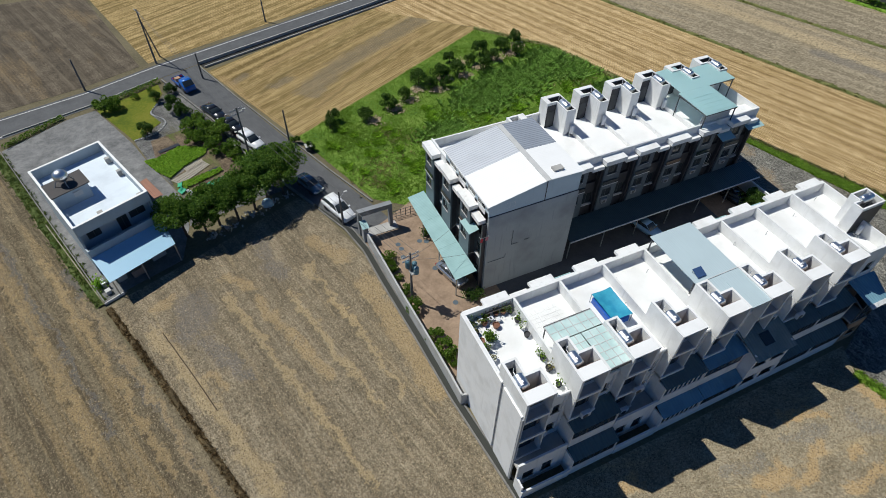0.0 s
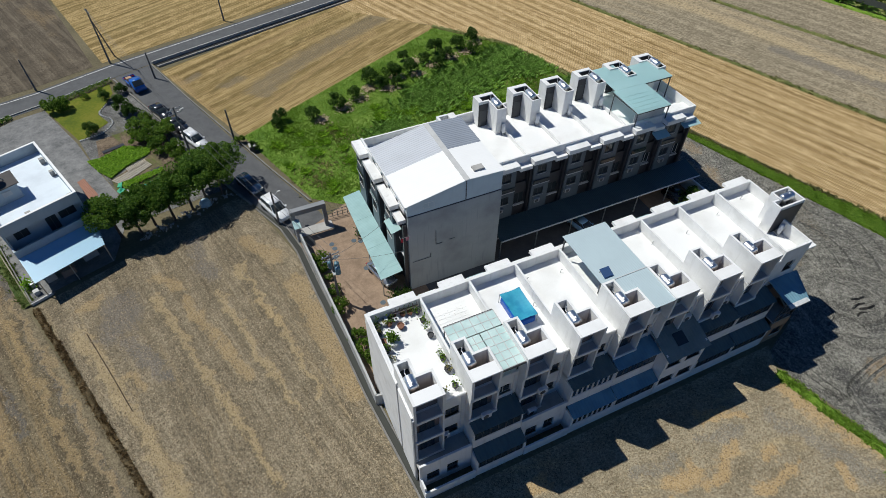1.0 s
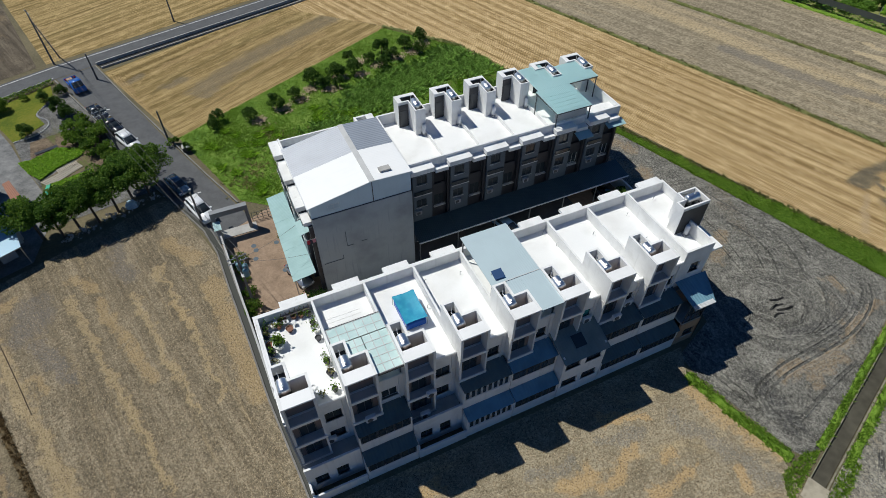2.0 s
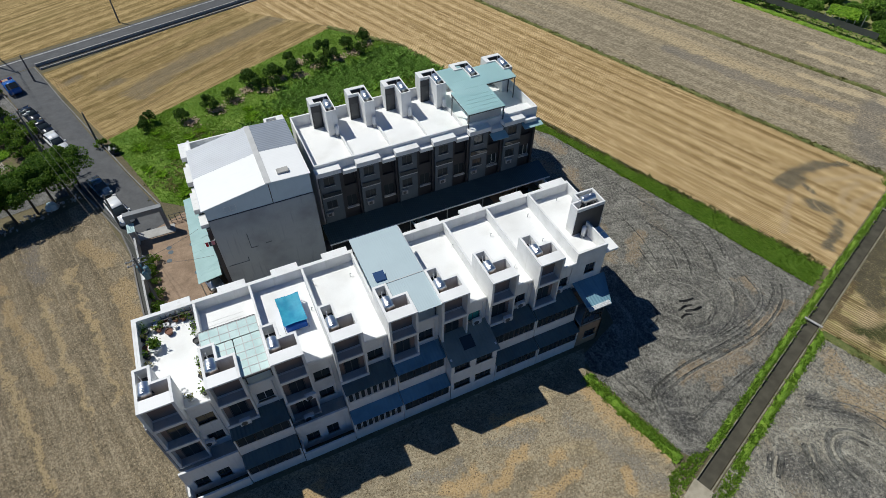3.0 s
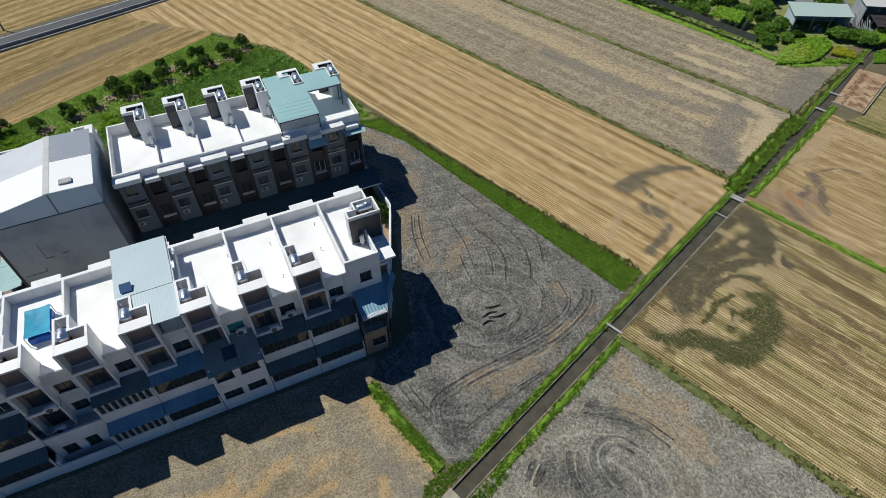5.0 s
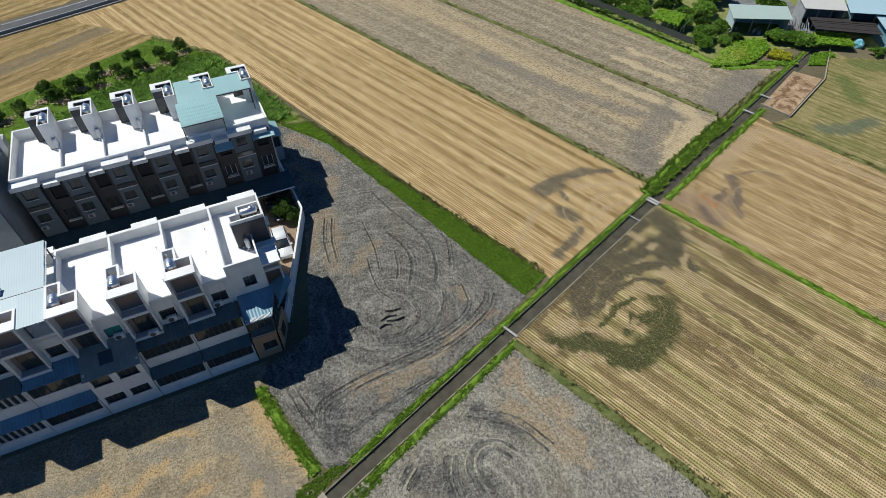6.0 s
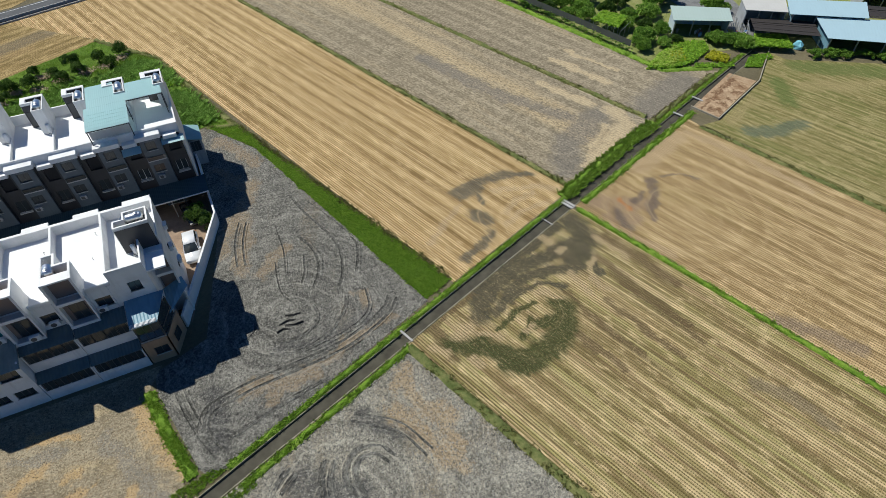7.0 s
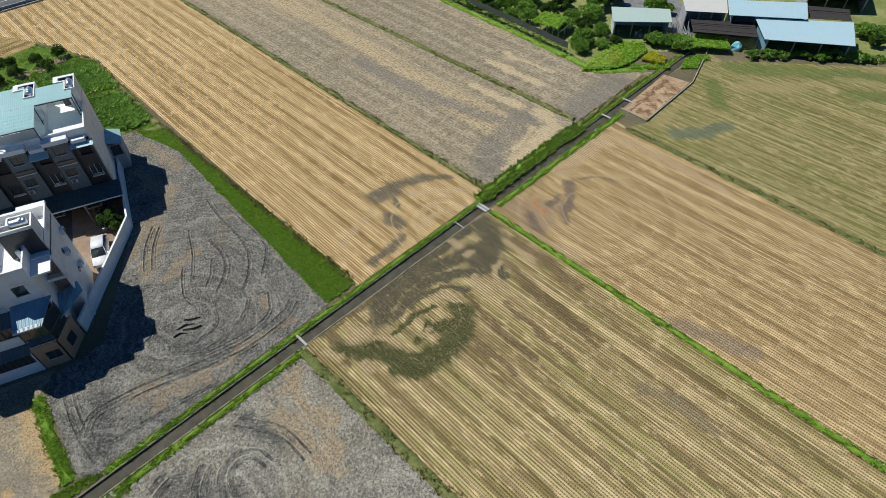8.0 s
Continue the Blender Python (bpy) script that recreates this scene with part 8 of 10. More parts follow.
lathe(bm, [(0.75, 0.05), (0.7, 0.4), (0.45, 0.75), (0.1, 0.9)], (-10.6, 31.9, 0.0), 10)
for v in bm.verts:
    v.co.x += 0.2 * noise.noise(v.co * 1.7)
    v.co.y += 0.2 * noise.noise(v.co * 1.3 + Vector((4, 0, 0)))
part("cover", bm, plain("blue_tarp", (0.42, 0.58, 0.66), 0.5), tarp)
stones = thing("lawn_edging", "row of pale round stones edging the lawn", "edging stones", at=(-21, 54, 0))
EDGE = glide([(-24.3, 52.3), (-22.8, 52.6), (-21.3, 53.2), (-20.1, 54.7), (-20.2, 56.2), (-21.3, 57.6), (-21.6, 58.8), (-20.6, 60.6)], 5)
for x, y in EDGE:
    bm = bmesh.new()
    bmesh.ops.create_icosphere(bm, subdivisions=1, radius=0.15, matrix=Matrix.Translation((x, y, 0.1)))
    part("stone", bm, SILL, stones)

# ---- cars ----
def car_paint(name, col, metal=0.0):
    m, nt, b = shader(name, 0.22, metal, 0.5)
    b.inputs["Base Color"].default_value = (*col, 1)
    b.inputs["Coat Weight"].default_value = 0.6
    return m


TYRE = plain("tyre_rubber", (0.03, 0.03, 0.032), 0.8)
LAMPS = plain("lamp_lens", (0.7, 0.7, 0.68), 0.15)
TAIL = plain("tail_lens", (0.35, 0.02, 0.02), 0.2)


def loft(bm, sections, m):
    """Skin over cross sections: (x, half width, z low, z high, half width at top)."""
    rings = []
    for x, w, z0, z1, wt in sections:
        zm = z0 + (z1 - z0) * 0.55
        rings.append([bm.verts.new(m @ Vector(p)) for p in ((x, -w * 0.92, z0), (x, -w, zm), (x, -wt, z1), (x, wt, z1), (x, w, zm), (x, w * 0.92, z0))])
    for a, b in zip(rings, rings[1:]):
        for k in range(6):
            bm.faces.new((a[k], a[(k + 1) % 6], b[(k + 1) % 6], b[k]))
    bm.faces.new(rings[0])
    bm.faces.new(rings[-1][::-1])
    bmesh.ops.recalc_face_normals(bm, faces=bm.faces)


def car(x, y, head, paint, label, category="car", size=1.0, kind="saloon", group="parked cars", z=0.06):
    c = thing("car", label, category, group, at=(x, y, z))
    m = Matrix.Translation((x, y, z)) @ Matrix.Rotation(radians(head), 4, 'Z') @ Matrix.Scale(size, 4)
    w = 0.88
    bm = bmesh.new()
    if kind == "truck":
        loft(bm, [(0.35, w, 0.35, 1.0, w), (0.4, w, 0.35, 1.9, w * 0.86), (1.5, w, 0.35, 1.92, w * 0.86), (2.1, w, 0.35, 1.15, w * 0.92), (2.3, w * 0.95, 0.4, 0.9, w * 0.9)], m)
    else:
        loft(bm, [(-2.25, w * 0.86, 0.35, 0.75, w * 0.8), (-2.15, w * 0.97, 0.25, 0.98, w * 0.88), (-1.2, w, 0.2, 1.0, w * 0.92), (0.9, w, 0.2, 0.98, w * 0.92), (1.5, w * 0.98, 0.2, 0.9, w * 0.88), (2.1, w * 0.92, 0.25, 0.78, w * 0.8), (2.27, w * 0.8, 0.32, 0.62, w * 0.72)], m)
    bmesh.ops.bevel(bm, geom=[e for e in bm.edges if e.calc_face_angle(0) > 0.5], offset=0.05, segments=2, affect='EDGES')
    part("body", bm, paint, c, smooth=True)
    if kind == "truck":
        bed = part("bed", boxes((0, 1, 0, 1, 0, 1)), paint, c)
        bm = boxes((-2.4, 0.3, -w, w, 0.55, 0.65), (-2.4, 0.3, -w, -w + 0.05, 0.65, 1.0), (-2.4, 0.3, w - 0.05, w, 0.65, 1.0), (-2.4, -2.35, -w, w, 0.65, 1.0))
        bm.transform(m)
        bed.data = mesh_of("bed", bm, paint)
        bm = boxes((-2.0, -1.3, -0.6, 0.2, 0.66, 1.1), (-1.0, -0.3, -0.3, 0.5, 0.66, 1.0))
        bm.transform(m)
        part("load", bm, TANTILE, c, "brown crates in the bed")
        glass = [[(1.52, -0.72, 1.86), (1.52, 0.72, 1.86), (2.1, 0.78, 1.22), (2.1, -0.78, 1.22)]]
        for g in glass:
            bm = bmesh.new()
            solid(bm, [m @ (Vector(p) + Vector((0.02, 0, 0.02))) for p in g][::-1], 0.02)
            part("windscreen", bm, GLASS, c)
    else:
        bm = bmesh.new()
        back = -2.0 if kind == "wagon" else -1.55
        top = 1.62 if kind == "wagon" else 1.45
        loft(bm, [(back - 0.1, w * 0.84, 0.93, 1.0, w * 0.8), (back + 0.35, w * 0.86, 0.95, top - 0.04, w * 0.7), (-0.4, w * 0.88, 0.95, top, w * 0.72), (0.3, w * 0.88, 0.95, top - 0.05, w * 0.7), (1.12, w * 0.84, 0.92, 0.97, w * 0.8)], m)
        bmesh.ops.bevel(bm, geom=[e for e in bm.edges if e.calc_face_angle(0) > 0.5], offset=0.04, segments=2, affect='EDGES')
        part("cabin", bm, GLASS, c, "dark glazed cabin", smooth=True)
        bm = bmesh.new()
        loft(bm, [(back + 0.32, w * 0.72, top - 0.07, top - 0.02, w * 0.7), (-0.4, w * 0.74, top - 0.03, top + 0.03, w * 0.7), (0.34, w * 0.72, top - 0.08, top - 0.02, w * 0.68)], m)
        part("roof", bm, paint, c, smooth=True)
        for s in (-1, 1):
            bm = bmesh.new()
            for xx in (back + 0.38, -0.4, 0.32):
                rod(bm, m @ Vector((xx, s * w * 0.73, top - 0.03)), m @ Vector((xx + (0.1 if xx < -1 else 0.0 if xx < 0 else 0.75), s * w * 0.87, 0.96)), 0.035 * size, None, 5)
            part("pillars", bm, paint, c)
            bm = boxes((0.75, 0.95, s * w * 0.98 - 0.06, s * w * 0.98 + 0.1 * s + 0.06, 0.92, 1.06))
            bm.transform(m)
            part("mirror", bm, paint, c)
    for xx in (-1.35, 1.38):
        for s in (-1, 1):
            bm = bmesh.new()
            lathe(bm, [(0.2, -0.1), (0.31, -0.1), (0.33, -0.05), (0.33, 0.05), (0.31, 0.1), (0.2, 0.1)], (0, 0, 0), 16, 'y')
            bm.transform(m @ Matrix.Translation((xx, s * w * 0.88, 0.33)))
            wheel = part("wheel", bm, TYRE, c)
            bm = bmesh.new()
            lathe(bm, [(0.05, -0.02), (0.19, -0.05), (0.2, 0.05), (0.05, 0.02)], (0, 0, 0), 10, 'y')
            bm.transform(m @ Matrix.Translation((xx, s * w * 0.92, 0.33)))
            part("rim", bm, GALV, wheel)
    for s in (-1, 1):
        bm = boxes((2.02, 2.2, s * 0.62 - 0.16, s * 0.62 + 0.16, 0.62, 0.76))
        bm.transform(m)
        part("headlight", bm, LAMPS, c)
        bm = boxes((-2.25, -2.1, s * 0.66 - 0.12, s * 0.66 + 0.12, 0.72, 0.9))
        bm.transform(m)
        part("tail_light", bm, TAIL, c)
    return c


P_WHITE = car_paint("white_car_paint", (0.78, 0.79, 0.80))
P_BLACK = car_paint("black_car_paint", (0.02, 0.022, 0.026))
P_BLUE = car_paint("blue_truck_paint", (0.02, 0.12, 0.45))
P_GREYBLUE = car_paint("grey_blue_car_paint", (0.10, 0.16, 0.22), 0.5)
P_SILVER = car_paint("silver_car_paint", (0.42, 0.44, 0.47), 0.7)
P_SKY = car_paint("pale_blue_car_paint", (0.22, 0.38, 0.55))
car(-16.1, 63.8, -71, P_BLUE, "blue pickup truck with crates, parked by the lane", "truck", 1.0, "truck")
car(-13.3, 54.3, -66, P_BLACK, "black saloon car parked on the lane", "car", 0.98)
car(-11.6, 50.0, -66, P_BLACK, "dark saloon car parked on the lane", "car", 0.98)
car(-9.8, 45.2, -66, P_WHITE, "white hatchback car parked on the lane", "car", 1.0, "wagon")
car(-5.0, 33.0, -69, P_GREYBLUE, "grey-blue car parked beneath the trees", "car", 0.95)
car(-3.05, 27.0, -71, P_WHITE, "white estate car parked on the lane", "car", 1.08, "wagon")
car(5.1, 12.1, -75, P_SILVER, "silver car half under the court awning", "car", 0.9)
car(29.3, 9.2, -75, P_SKY, "pale blue car in the shaded court", "car", 0.9)
car(42.2, 2.3, -92, P_WHITE, "white car parked beside the end house", "car", 1.05, "wagon")
car(43.0, 8.4, -80, P_BLACK, "dark car in the court's shade", "car", 0.95)

# ---- court walls, gate, drain ----
def low_wall(name, pts, h, thick, mat, label, category="wall"):
    w = thing(name, label, category, at=(*pts[0], 0))
    for a, b in zip(pts, pts[1:]):
        d = Vector((b[0] - a[0], b[1] - a[1])).normalized() * (thick / 2)
        bm = bmesh.new()
        solid(bm, [(a[0] + d.y, a[1] - d.x, h), (b[0] + d.y, b[1] - d.x, h), (b[0] - d.y, b[1] + d.x, h), (a[0] - d.y, a[1] + d.x, h)], h)
        part("panel", bm, mat, w)
    return w


DRAINGREY = painted("dark_drain_concrete", (0.21, 0.20, 0.185), (0.10, 0.097, 0.09), 0.6, 0.8, 0.85)
WALLPALE = painted("pale_grey_wall", (0.44, 0.44, 0.43), (0.27, 0.27, 0.25), 0.6)
low_wall("court_wall", [(-1.55, 20.6), (-1.35, 15.5), (-1.2, 11.0), (-0.95, 6.0), (-0.75, 0.6), (-0.7, -2.2)], 1.7, 0.2, WALLPALE, "pale grey rendered wall along the court")
low_wall("court_end_wall", [(45.5, 24.0), (45.6, 12.0), (45.75, 5.9), (43.0, -1.0), (39.95, -8.6)], 1.9, 0.22, WHITE, "white boundary wall round the court's end")
low_wall("front_yard_gate", [(-0.75, -2.2), (-0.2, -2.3)], 1.7, 0.16, WALLPALE, "short grey return wall by the gable")
drain = thing("roadside_drain", "grey concrete drain channel beside the court wall", "drain", at=(-2, 10, 0))
line = [(-5.2, 28.6), (-3.3, 23.8), (-2.5, 19.6), (-2.25, 14.0), (-1.75, 6.0), (-1.4, -1.0), (-0.55, -10.0), (-0.3, -13.0)]
for off, wid in ((0.0, 0.16), (0.75, 0.14)):
    for a, b in zip(line, line[1:]):
        d = Vector((b[0] - a[0], b[1] - a[1])).normalized()
        n = Vector((-d.y, d.x)) * 1.0
        p, q = Vector(a) + n * off * (-1 if n.x < 0 else 1), Vector(b) + n * off * (-1 if n.x < 0 else 1)
        e = n * wid / 2
        bm = bmesh.new()
        solid(bm, [(p.x - e.x, p.y - e.y, 0.16), (p.x + e.x, p.y + e.y, 0.16), (q.x + e.x, q.y + e.y, 0.16), (q.x - e.x, q.y - e.y, 0.16)][::-1], 0.16)
        bmesh.ops.recalc_face_normals(bm, faces=bm.faces)
        part("kerb", bm, DRAINGREY, drain)
bm = bmesh.new()
for a, b in zip(line, line[1:]):
    vs = [bm.verts.new((p[0] + o, p[1], 0.036)) for p, o in ((a, 0.05), (a, 0.75), (b, 0.75), (b, 0.05))]
    bm.faces.new(vs)
bmesh.ops.recalc_face_normals(bm, faces=bm.faces)
part("bed", bm, plain("wet_silt", (0.028, 0.03, 0.024), 0.6), drain, "dark silted drain bed")

gate = thing("gate_frame", "grey concrete entrance gate frame with a broad lintel", "gate", at=(0, 22.4, 0))
G_GREY = painted("grey_gate_render", (0.25, 0.26, 0.27), (0.14, 0.14, 0.145), 0.4)
part("lintel", boxes((-2.0, 2.15, 22.1, 22.75, 2.95, 3.6)), G_GREY, gate)
part("pillar", boxes((-2.0, -1.55, 22.15, 22.7, 0, 2.95)), G_GREY, gate)
part("pillar", boxes((1.75, 2.15, 22.15, 22.7, 0, 2.95)), G_GREY, gate)
part("threshold", boxes((-1.5, 2.6, 21.5, 22.9, 0.04, 0.12)), CONCRETE, gate, "pale concrete threshold ramp")
guard = thing("meter_cabinet", "small pale teal canopy over the gate meters", "cabinet", at=(-1.6, 21.3, 0))
bm = bmesh.new()
solid(bm, [(-2.0, 20.7, 2.3), (-1.2, 20.7, 2.3), (-1.2, 22.0, 2.5), (-2.0, 22.0, 2.5)], 0.06)
part("roof", bm, TEAL, guard)
part("box", boxes((-1.9, -1.35, 20.9, 21.7, 0, 2.2)), WALLGREY, guard)
fence = thing("mesh_fence", "dark steel mesh fence beside the gate", "fence", at=(4, 23.4, 0))
for k in range(8):
    part("post", boxes((2.3 + 0.62 * k, 2.36 + 0.62 * k, 23.2, 23.26, 0, 1.3)), DARKALU, fence)
for z in (0.3, 0.75, 1.2):
    part("rail", boxes((2.3, 6.7, 23.21, 23.25, z, z + 0.04)), DARKALU, fence)

for x, y in ((1.3, 16.9), (1.5, 19.0), (4.0, 18.5), (4.7, 18.1), (3.9, 13.9), (3.9, 8.6), (1.6, 18.2)):
    cover = thing("manhole_cover", "dark iron drain cover set in the court paving", "manhole cover", "court drain covers", at=(x, y, 0.05))
    bm = bmesh.new()
    lathe(bm, [(0.3, 0.05), (0.3, 0.064), (0.26, 0.067), (0.05, 0.067)], (x, y, 0), 14)
    part("lid", bm, MIDTILE, cover)
for x, y in ((5.0, 19.0), (5.4, 8.6), (5.9, 8.0), (6.6, 8.4)):
    cart = thing("potted_shrub", "dark potted plant standing in the court", "potted plant", "court pots", at=(x, y, 0.05))
    bm = bmesh.new()
    lathe(bm, [(0.2, 0.05), (0.28, 0.5), (0.3, 0.52), (0.25, 0.52)], (x, y, 0), 10)
    part("pot", bm, DARKALU, cart)
    part("leaves", leaf_mesh("leaves", np.c_[RNG.normal(x, 0.3, 160), RNG.normal(y, 0.3, 160), RNG.uniform(0.5, 1.3, 160)], 0.16, L_DARK), L_DARK, cart)

# ---- poles and wires ----
POLEMAT = plain("pole_concrete", (0.16, 0.155, 0.15), 0.85, 0.0, 0.4, 3)


def utility_pole(x, y, h, arm, label, turn=0.0, lamp=False):
    p = thing("utility_pole", label, "utility pole", "utility poles", at=(x, y, 0))
    bm = bmesh.new()
    rod(bm, (x, y, 0), (x, y, h), 0.15, 0.09, 10)
    part("post", bm, POLEMAT, p)
    c, s = math.cos(radians(turn)), math.sin(radians(turn))
    for k in range(arm):
        z = h - 0.35 - 0.55 * k
        bm = bmesh.new()
        rod(bm, (x - c * 0.95, y - s * 0.95, z), (x + c * 0.95, y + s * 0.95, z), 0.05, None, 6)
        a = part("crossarm", bm, GALV, p)
        for u in (-0.8, -0.3, 0.3, 0.8):
            bm = bmesh.new()
            lathe(bm, [(0.03, 0.0), (0.07, 0.03), (0.07, 0.09), (0.04, 0.14)], (x + c * u, y + s * u, z + 0.05), 8)
            part("insulator", bm, SILL, a)
    if lamp:
        bm = bmesh.new()
        rod(bm, (x, y, h - 1.0), (x + 0.8, y + 0.5, h - 0.7), 0.03)
        arm_ob = part("lamp_arm", bm, GALV, p)
        bm = boxes((x + 0.7, x + 1.1, y + 0.42, y + 0.62, h - 0.78, h - 0.68))
        part("lamp_head", bm, SILL, arm_ob)
    return p


POLES = [(-10.7, 40.8, 8.7, 2, 20), (-3.2, 24.8, 5.2, 0, 0), (-0.23, 10.6, 7.6, 2, 8), (-19.4, 73.4, 9.0, 1, -70), (-30.2, 69.1, 5.2, 0, 0), (0.3, 81.4, 5.0, 0, 0), (-13.2, 65.5, 4.4, 0, 0), (-4.9, 43.8, 5.0, 0, 0)]
for x, y, h, arm, turn in POLES:
    utility_pole(x, y, h, arm, "dark weathered utility pole with cross-arms" if arm else "plain dark roadside pole", turn, lamp=(x, y) in ((-3.2, 24.8), (-10.7, 40.8)))
stay = thing("stay_pole", "leaning dark strut pole bracing the utility pole", "utility pole", at=(-18.6, 75.2, 0))
bm = bmesh.new()
rod(bm, (-18.6, 75.6, 0), (-19.35, 73.6, 7.0), 0.11, 0.08, 8)
part("post", bm, POLEMAT, stay)
trafo = thing("pole_transformer", "blue-grey pole transformer with bushings", "transformer", at=(0.35, 10.6, 5.4))
BLUEGREY = plain("transformer_paint", (0.10, 0.22, 0.28), 0.45)
for k, (dx, dy) in enumerate(((0.45, 0.1), (0.35, -0.55), (-0.1, 0.55))):
    bm = bmesh.new()
    lathe(bm, [(0.2, 5.0), (0.27, 5.05), (0.27, 5.85), (0.2, 5.95), (0.05, 6.0)], (-0.23 + dx, 10.6 + dy, 0), 12)
    t = part("can", bm, BLUEGREY, trafo)
    bm = bmesh.new()
    rod(bm, (-0.23 + dx, 10.6 + dy, 5.95), (-0.23 + dx + 0.1, 10.6 + dy, 6.3), 0.04)
    part("bushing", bm, SILL, t)
part("bracket", boxes((-0.4, 0.4, 10.05, 11.2, 4.88, 4.98)), GALV, trafo)


def wire(a, b, sag, group="overhead wires"):
    w = thing("overhead_wire", "thin dark sagging overhead cable between poles", "cable", group, at=a)
    bm = bmesh.new()
    a, b = Vector(a), Vector(b)
    last = a
    for k in range(1, 13):
        t = k / 12
        p = a.lerp(b, t) - Vector((0, 0, sag * 4 * t * (1 - t)))
        rod(bm, last, p, 0.016, None, 4)
        last = p
    part("cable", bm, POLEMAT, w)


for o in (-0.7, 0.0, 0.7):
    wire((-10.7 + o, 40.8 + o * 0.3, 8.4), (-0.23 + o, 10.6 + o * 0.1, 7.3), 0.5)
    wire((-19.4 + o * 0.3, 73.4 - o, 8.7), (-10.7 + o, 40.8 + o * 0.3, 8.4), 0.6)
wire((-0.23, 10.6, 6.9), (6.6, 13.6, 6.6), 0.3)
wire((-0.23, 10.6, 6.7), (6.6, 9.4, 6.0), 0.3)
wire((-3.2, 24.8, 5.0), (-0.23, 10.6, 6.5), 0.4)

# road paint
def paint_line(name, pts, w, z, label):
    bm = bmesh.new()
    for (x0, y0), (x1, y1) in zip(pts, pts[1:]):
        d = Vector((x1 - x0, y1 - y0)).normalized() * (w / 2)
        bm.faces.new([bm.verts.new(p) for p in ((x0 + d.y, y0 - d.x, z), (x1 + d.y, y1 - d.x, z), (x1 - d.y, y1 + d.x, z), (x0 - d.y, y0 + d.x, z))])
    structure(name, bm, M_LINE, label, "road marking")


paint_line("road_line_1", [(-60, 56.0), (-41.3, 60.6), (-28.1, 64.8), (-19.6, 68.7)], 0.16, 0.044, "worn white edge line of the farm road")
paint_line("road_line_2", [(-60, 61.2), (-41.6, 65.2), (-30.3, 68.1), (-19.4, 72.4), (17.5, 83.8), (60, 97.5)], 0.16, 0.044, "worn white edge line of the farm road")
paint_line("road_line_3", [(-13.2, 71.1), (19.5, 80.8), (60, 94.0)], 0.16, 0.044, "worn white edge line of the farm road")
OLDKERB = painted("stained_kerb_concrete", (0.22, 0.215, 0.2), (0.11, 0.108, 0.1), 0.8, 1.2, 0.9)
low_wall("lane_kerb", [(-13.3, 70.0), (-9.3, 57.5), (-5.2, 45.6), (-1.6, 35.0), (1.3, 27.2)], 0.22, 0.18, OLDKERB, "low grey kerb wall along the lane", "kerb")
low_wall("yard_kerb", [(-19.2, 67.4), (-13.5, 52.4), (-10.8, 42.0), (-5.5, 29.4)], 0.35, 0.2, OLDKERB, "low grey kerb wall between garden and lane", "kerb")
low_wall("road_kerb", [(-41.0, 60.6), (-28.4, 64.6), (-20.2, 68.2)], 0.2, 0.15, CONCRETE, "pale concrete road kerb", "kerb")
low_wall("yard_edge", [(-41.0, 56.8), (-29.6, 23.6), (-27.4, 24.3)], 0.3, 0.12, OLDKERB, "low stained wall edging the house yard", "wall")
# Wall raised on the road edge to throw shade over the flat ditch bed.
low_wall("ditch_wall", [(-13.1, 70.3), (19.55, 80.18), (60, 93.4)], 0.5, 0.2, CONCRETE, "low concrete wall between farm road and ditch", "wall")
low_wall("ditch_edge", [(-12.4, 68.9), (19.95, 78.9), (60.3, 92.1)], 0.3, 0.18, CONCRETE, "low concrete edge of the roadside ditch", "wall")

# ---- trees ----
def crown_points(n, rx, rz, clumps, seed, low=0.0):
    r = np.random.default_rng(seed)
    c = r.normal(size=(clumps, 3))
    c /= np.linalg.norm(c, axis=1, keepdims=True)
    c *= r.uniform(0.35, 1.0, (clumps, 1)) ** 0.6
    c[:, 2] = np.abs(c[:, 2]) * 1.2 - 0.35 + low
    w = r.uniform(0.22, 0.42, clumps)
    k = r.integers(0, clumps, n)
    p = r.normal(size=(n, 3))
    p /= np.linalg.norm(p, axis=1, keepdims=True)
    p = c[k] + p * (w[k] * r.uniform(0.5, 1.0, n) ** 0.4)[:, None]
    return p * np.array([rx, rx, rz])


def tree_model(name, h, rx, rz, leaves, leaf, mat, seed, trunk=0.14, clumps=26):
    """Crown and trunk meshes round the origin."""
    pts = crown_points(leaves, rx, rz, clumps, seed)
    pts[:, 2] += h - rz * 0.75
    crown = leaf_mesh(name + "_crown", pts, leaf, mat)
    r = random.Random(seed)
    bm = bmesh.new()
    fork = h * 0.42
    rod(bm, (0, 0, -0.05), (0.05, 0.03, fork), trunk, trunk * 0.75, 7)
    for k in range(6):
        a = k * math.tau / 6 + r.uniform(-0.4, 0.4)
        e = (math.cos(a) * rx * 0.6, math.sin(a) * rx * 0.6, h - rz * r.uniform(0.5, 0.9))
        rod(bm, (0.05, 0.03, fork * 0.95), e, trunk * 0.5, trunk * 0.15, 5)
    rod(bm, (0.05, 0.03, fork), (0, 0, h - 0.3), trunk * 0.6, trunk * 0.12, 5)
    return crown, mesh_of(name + "_trunk", bm, BARK)


def plant_tree(model, x, y, scale, turn, name, label, category, group=""):
    t = thing(name, label, category, group, at=(x, y, 0.03))
    t.scale = (scale, scale, scale)
    t.rotation_euler = (0, 0, turn)
    for nm, me in (("crown", model[0]), ("trunk", model[1])):
        ob = new(nm, me)
        ob.parent = t
    return t


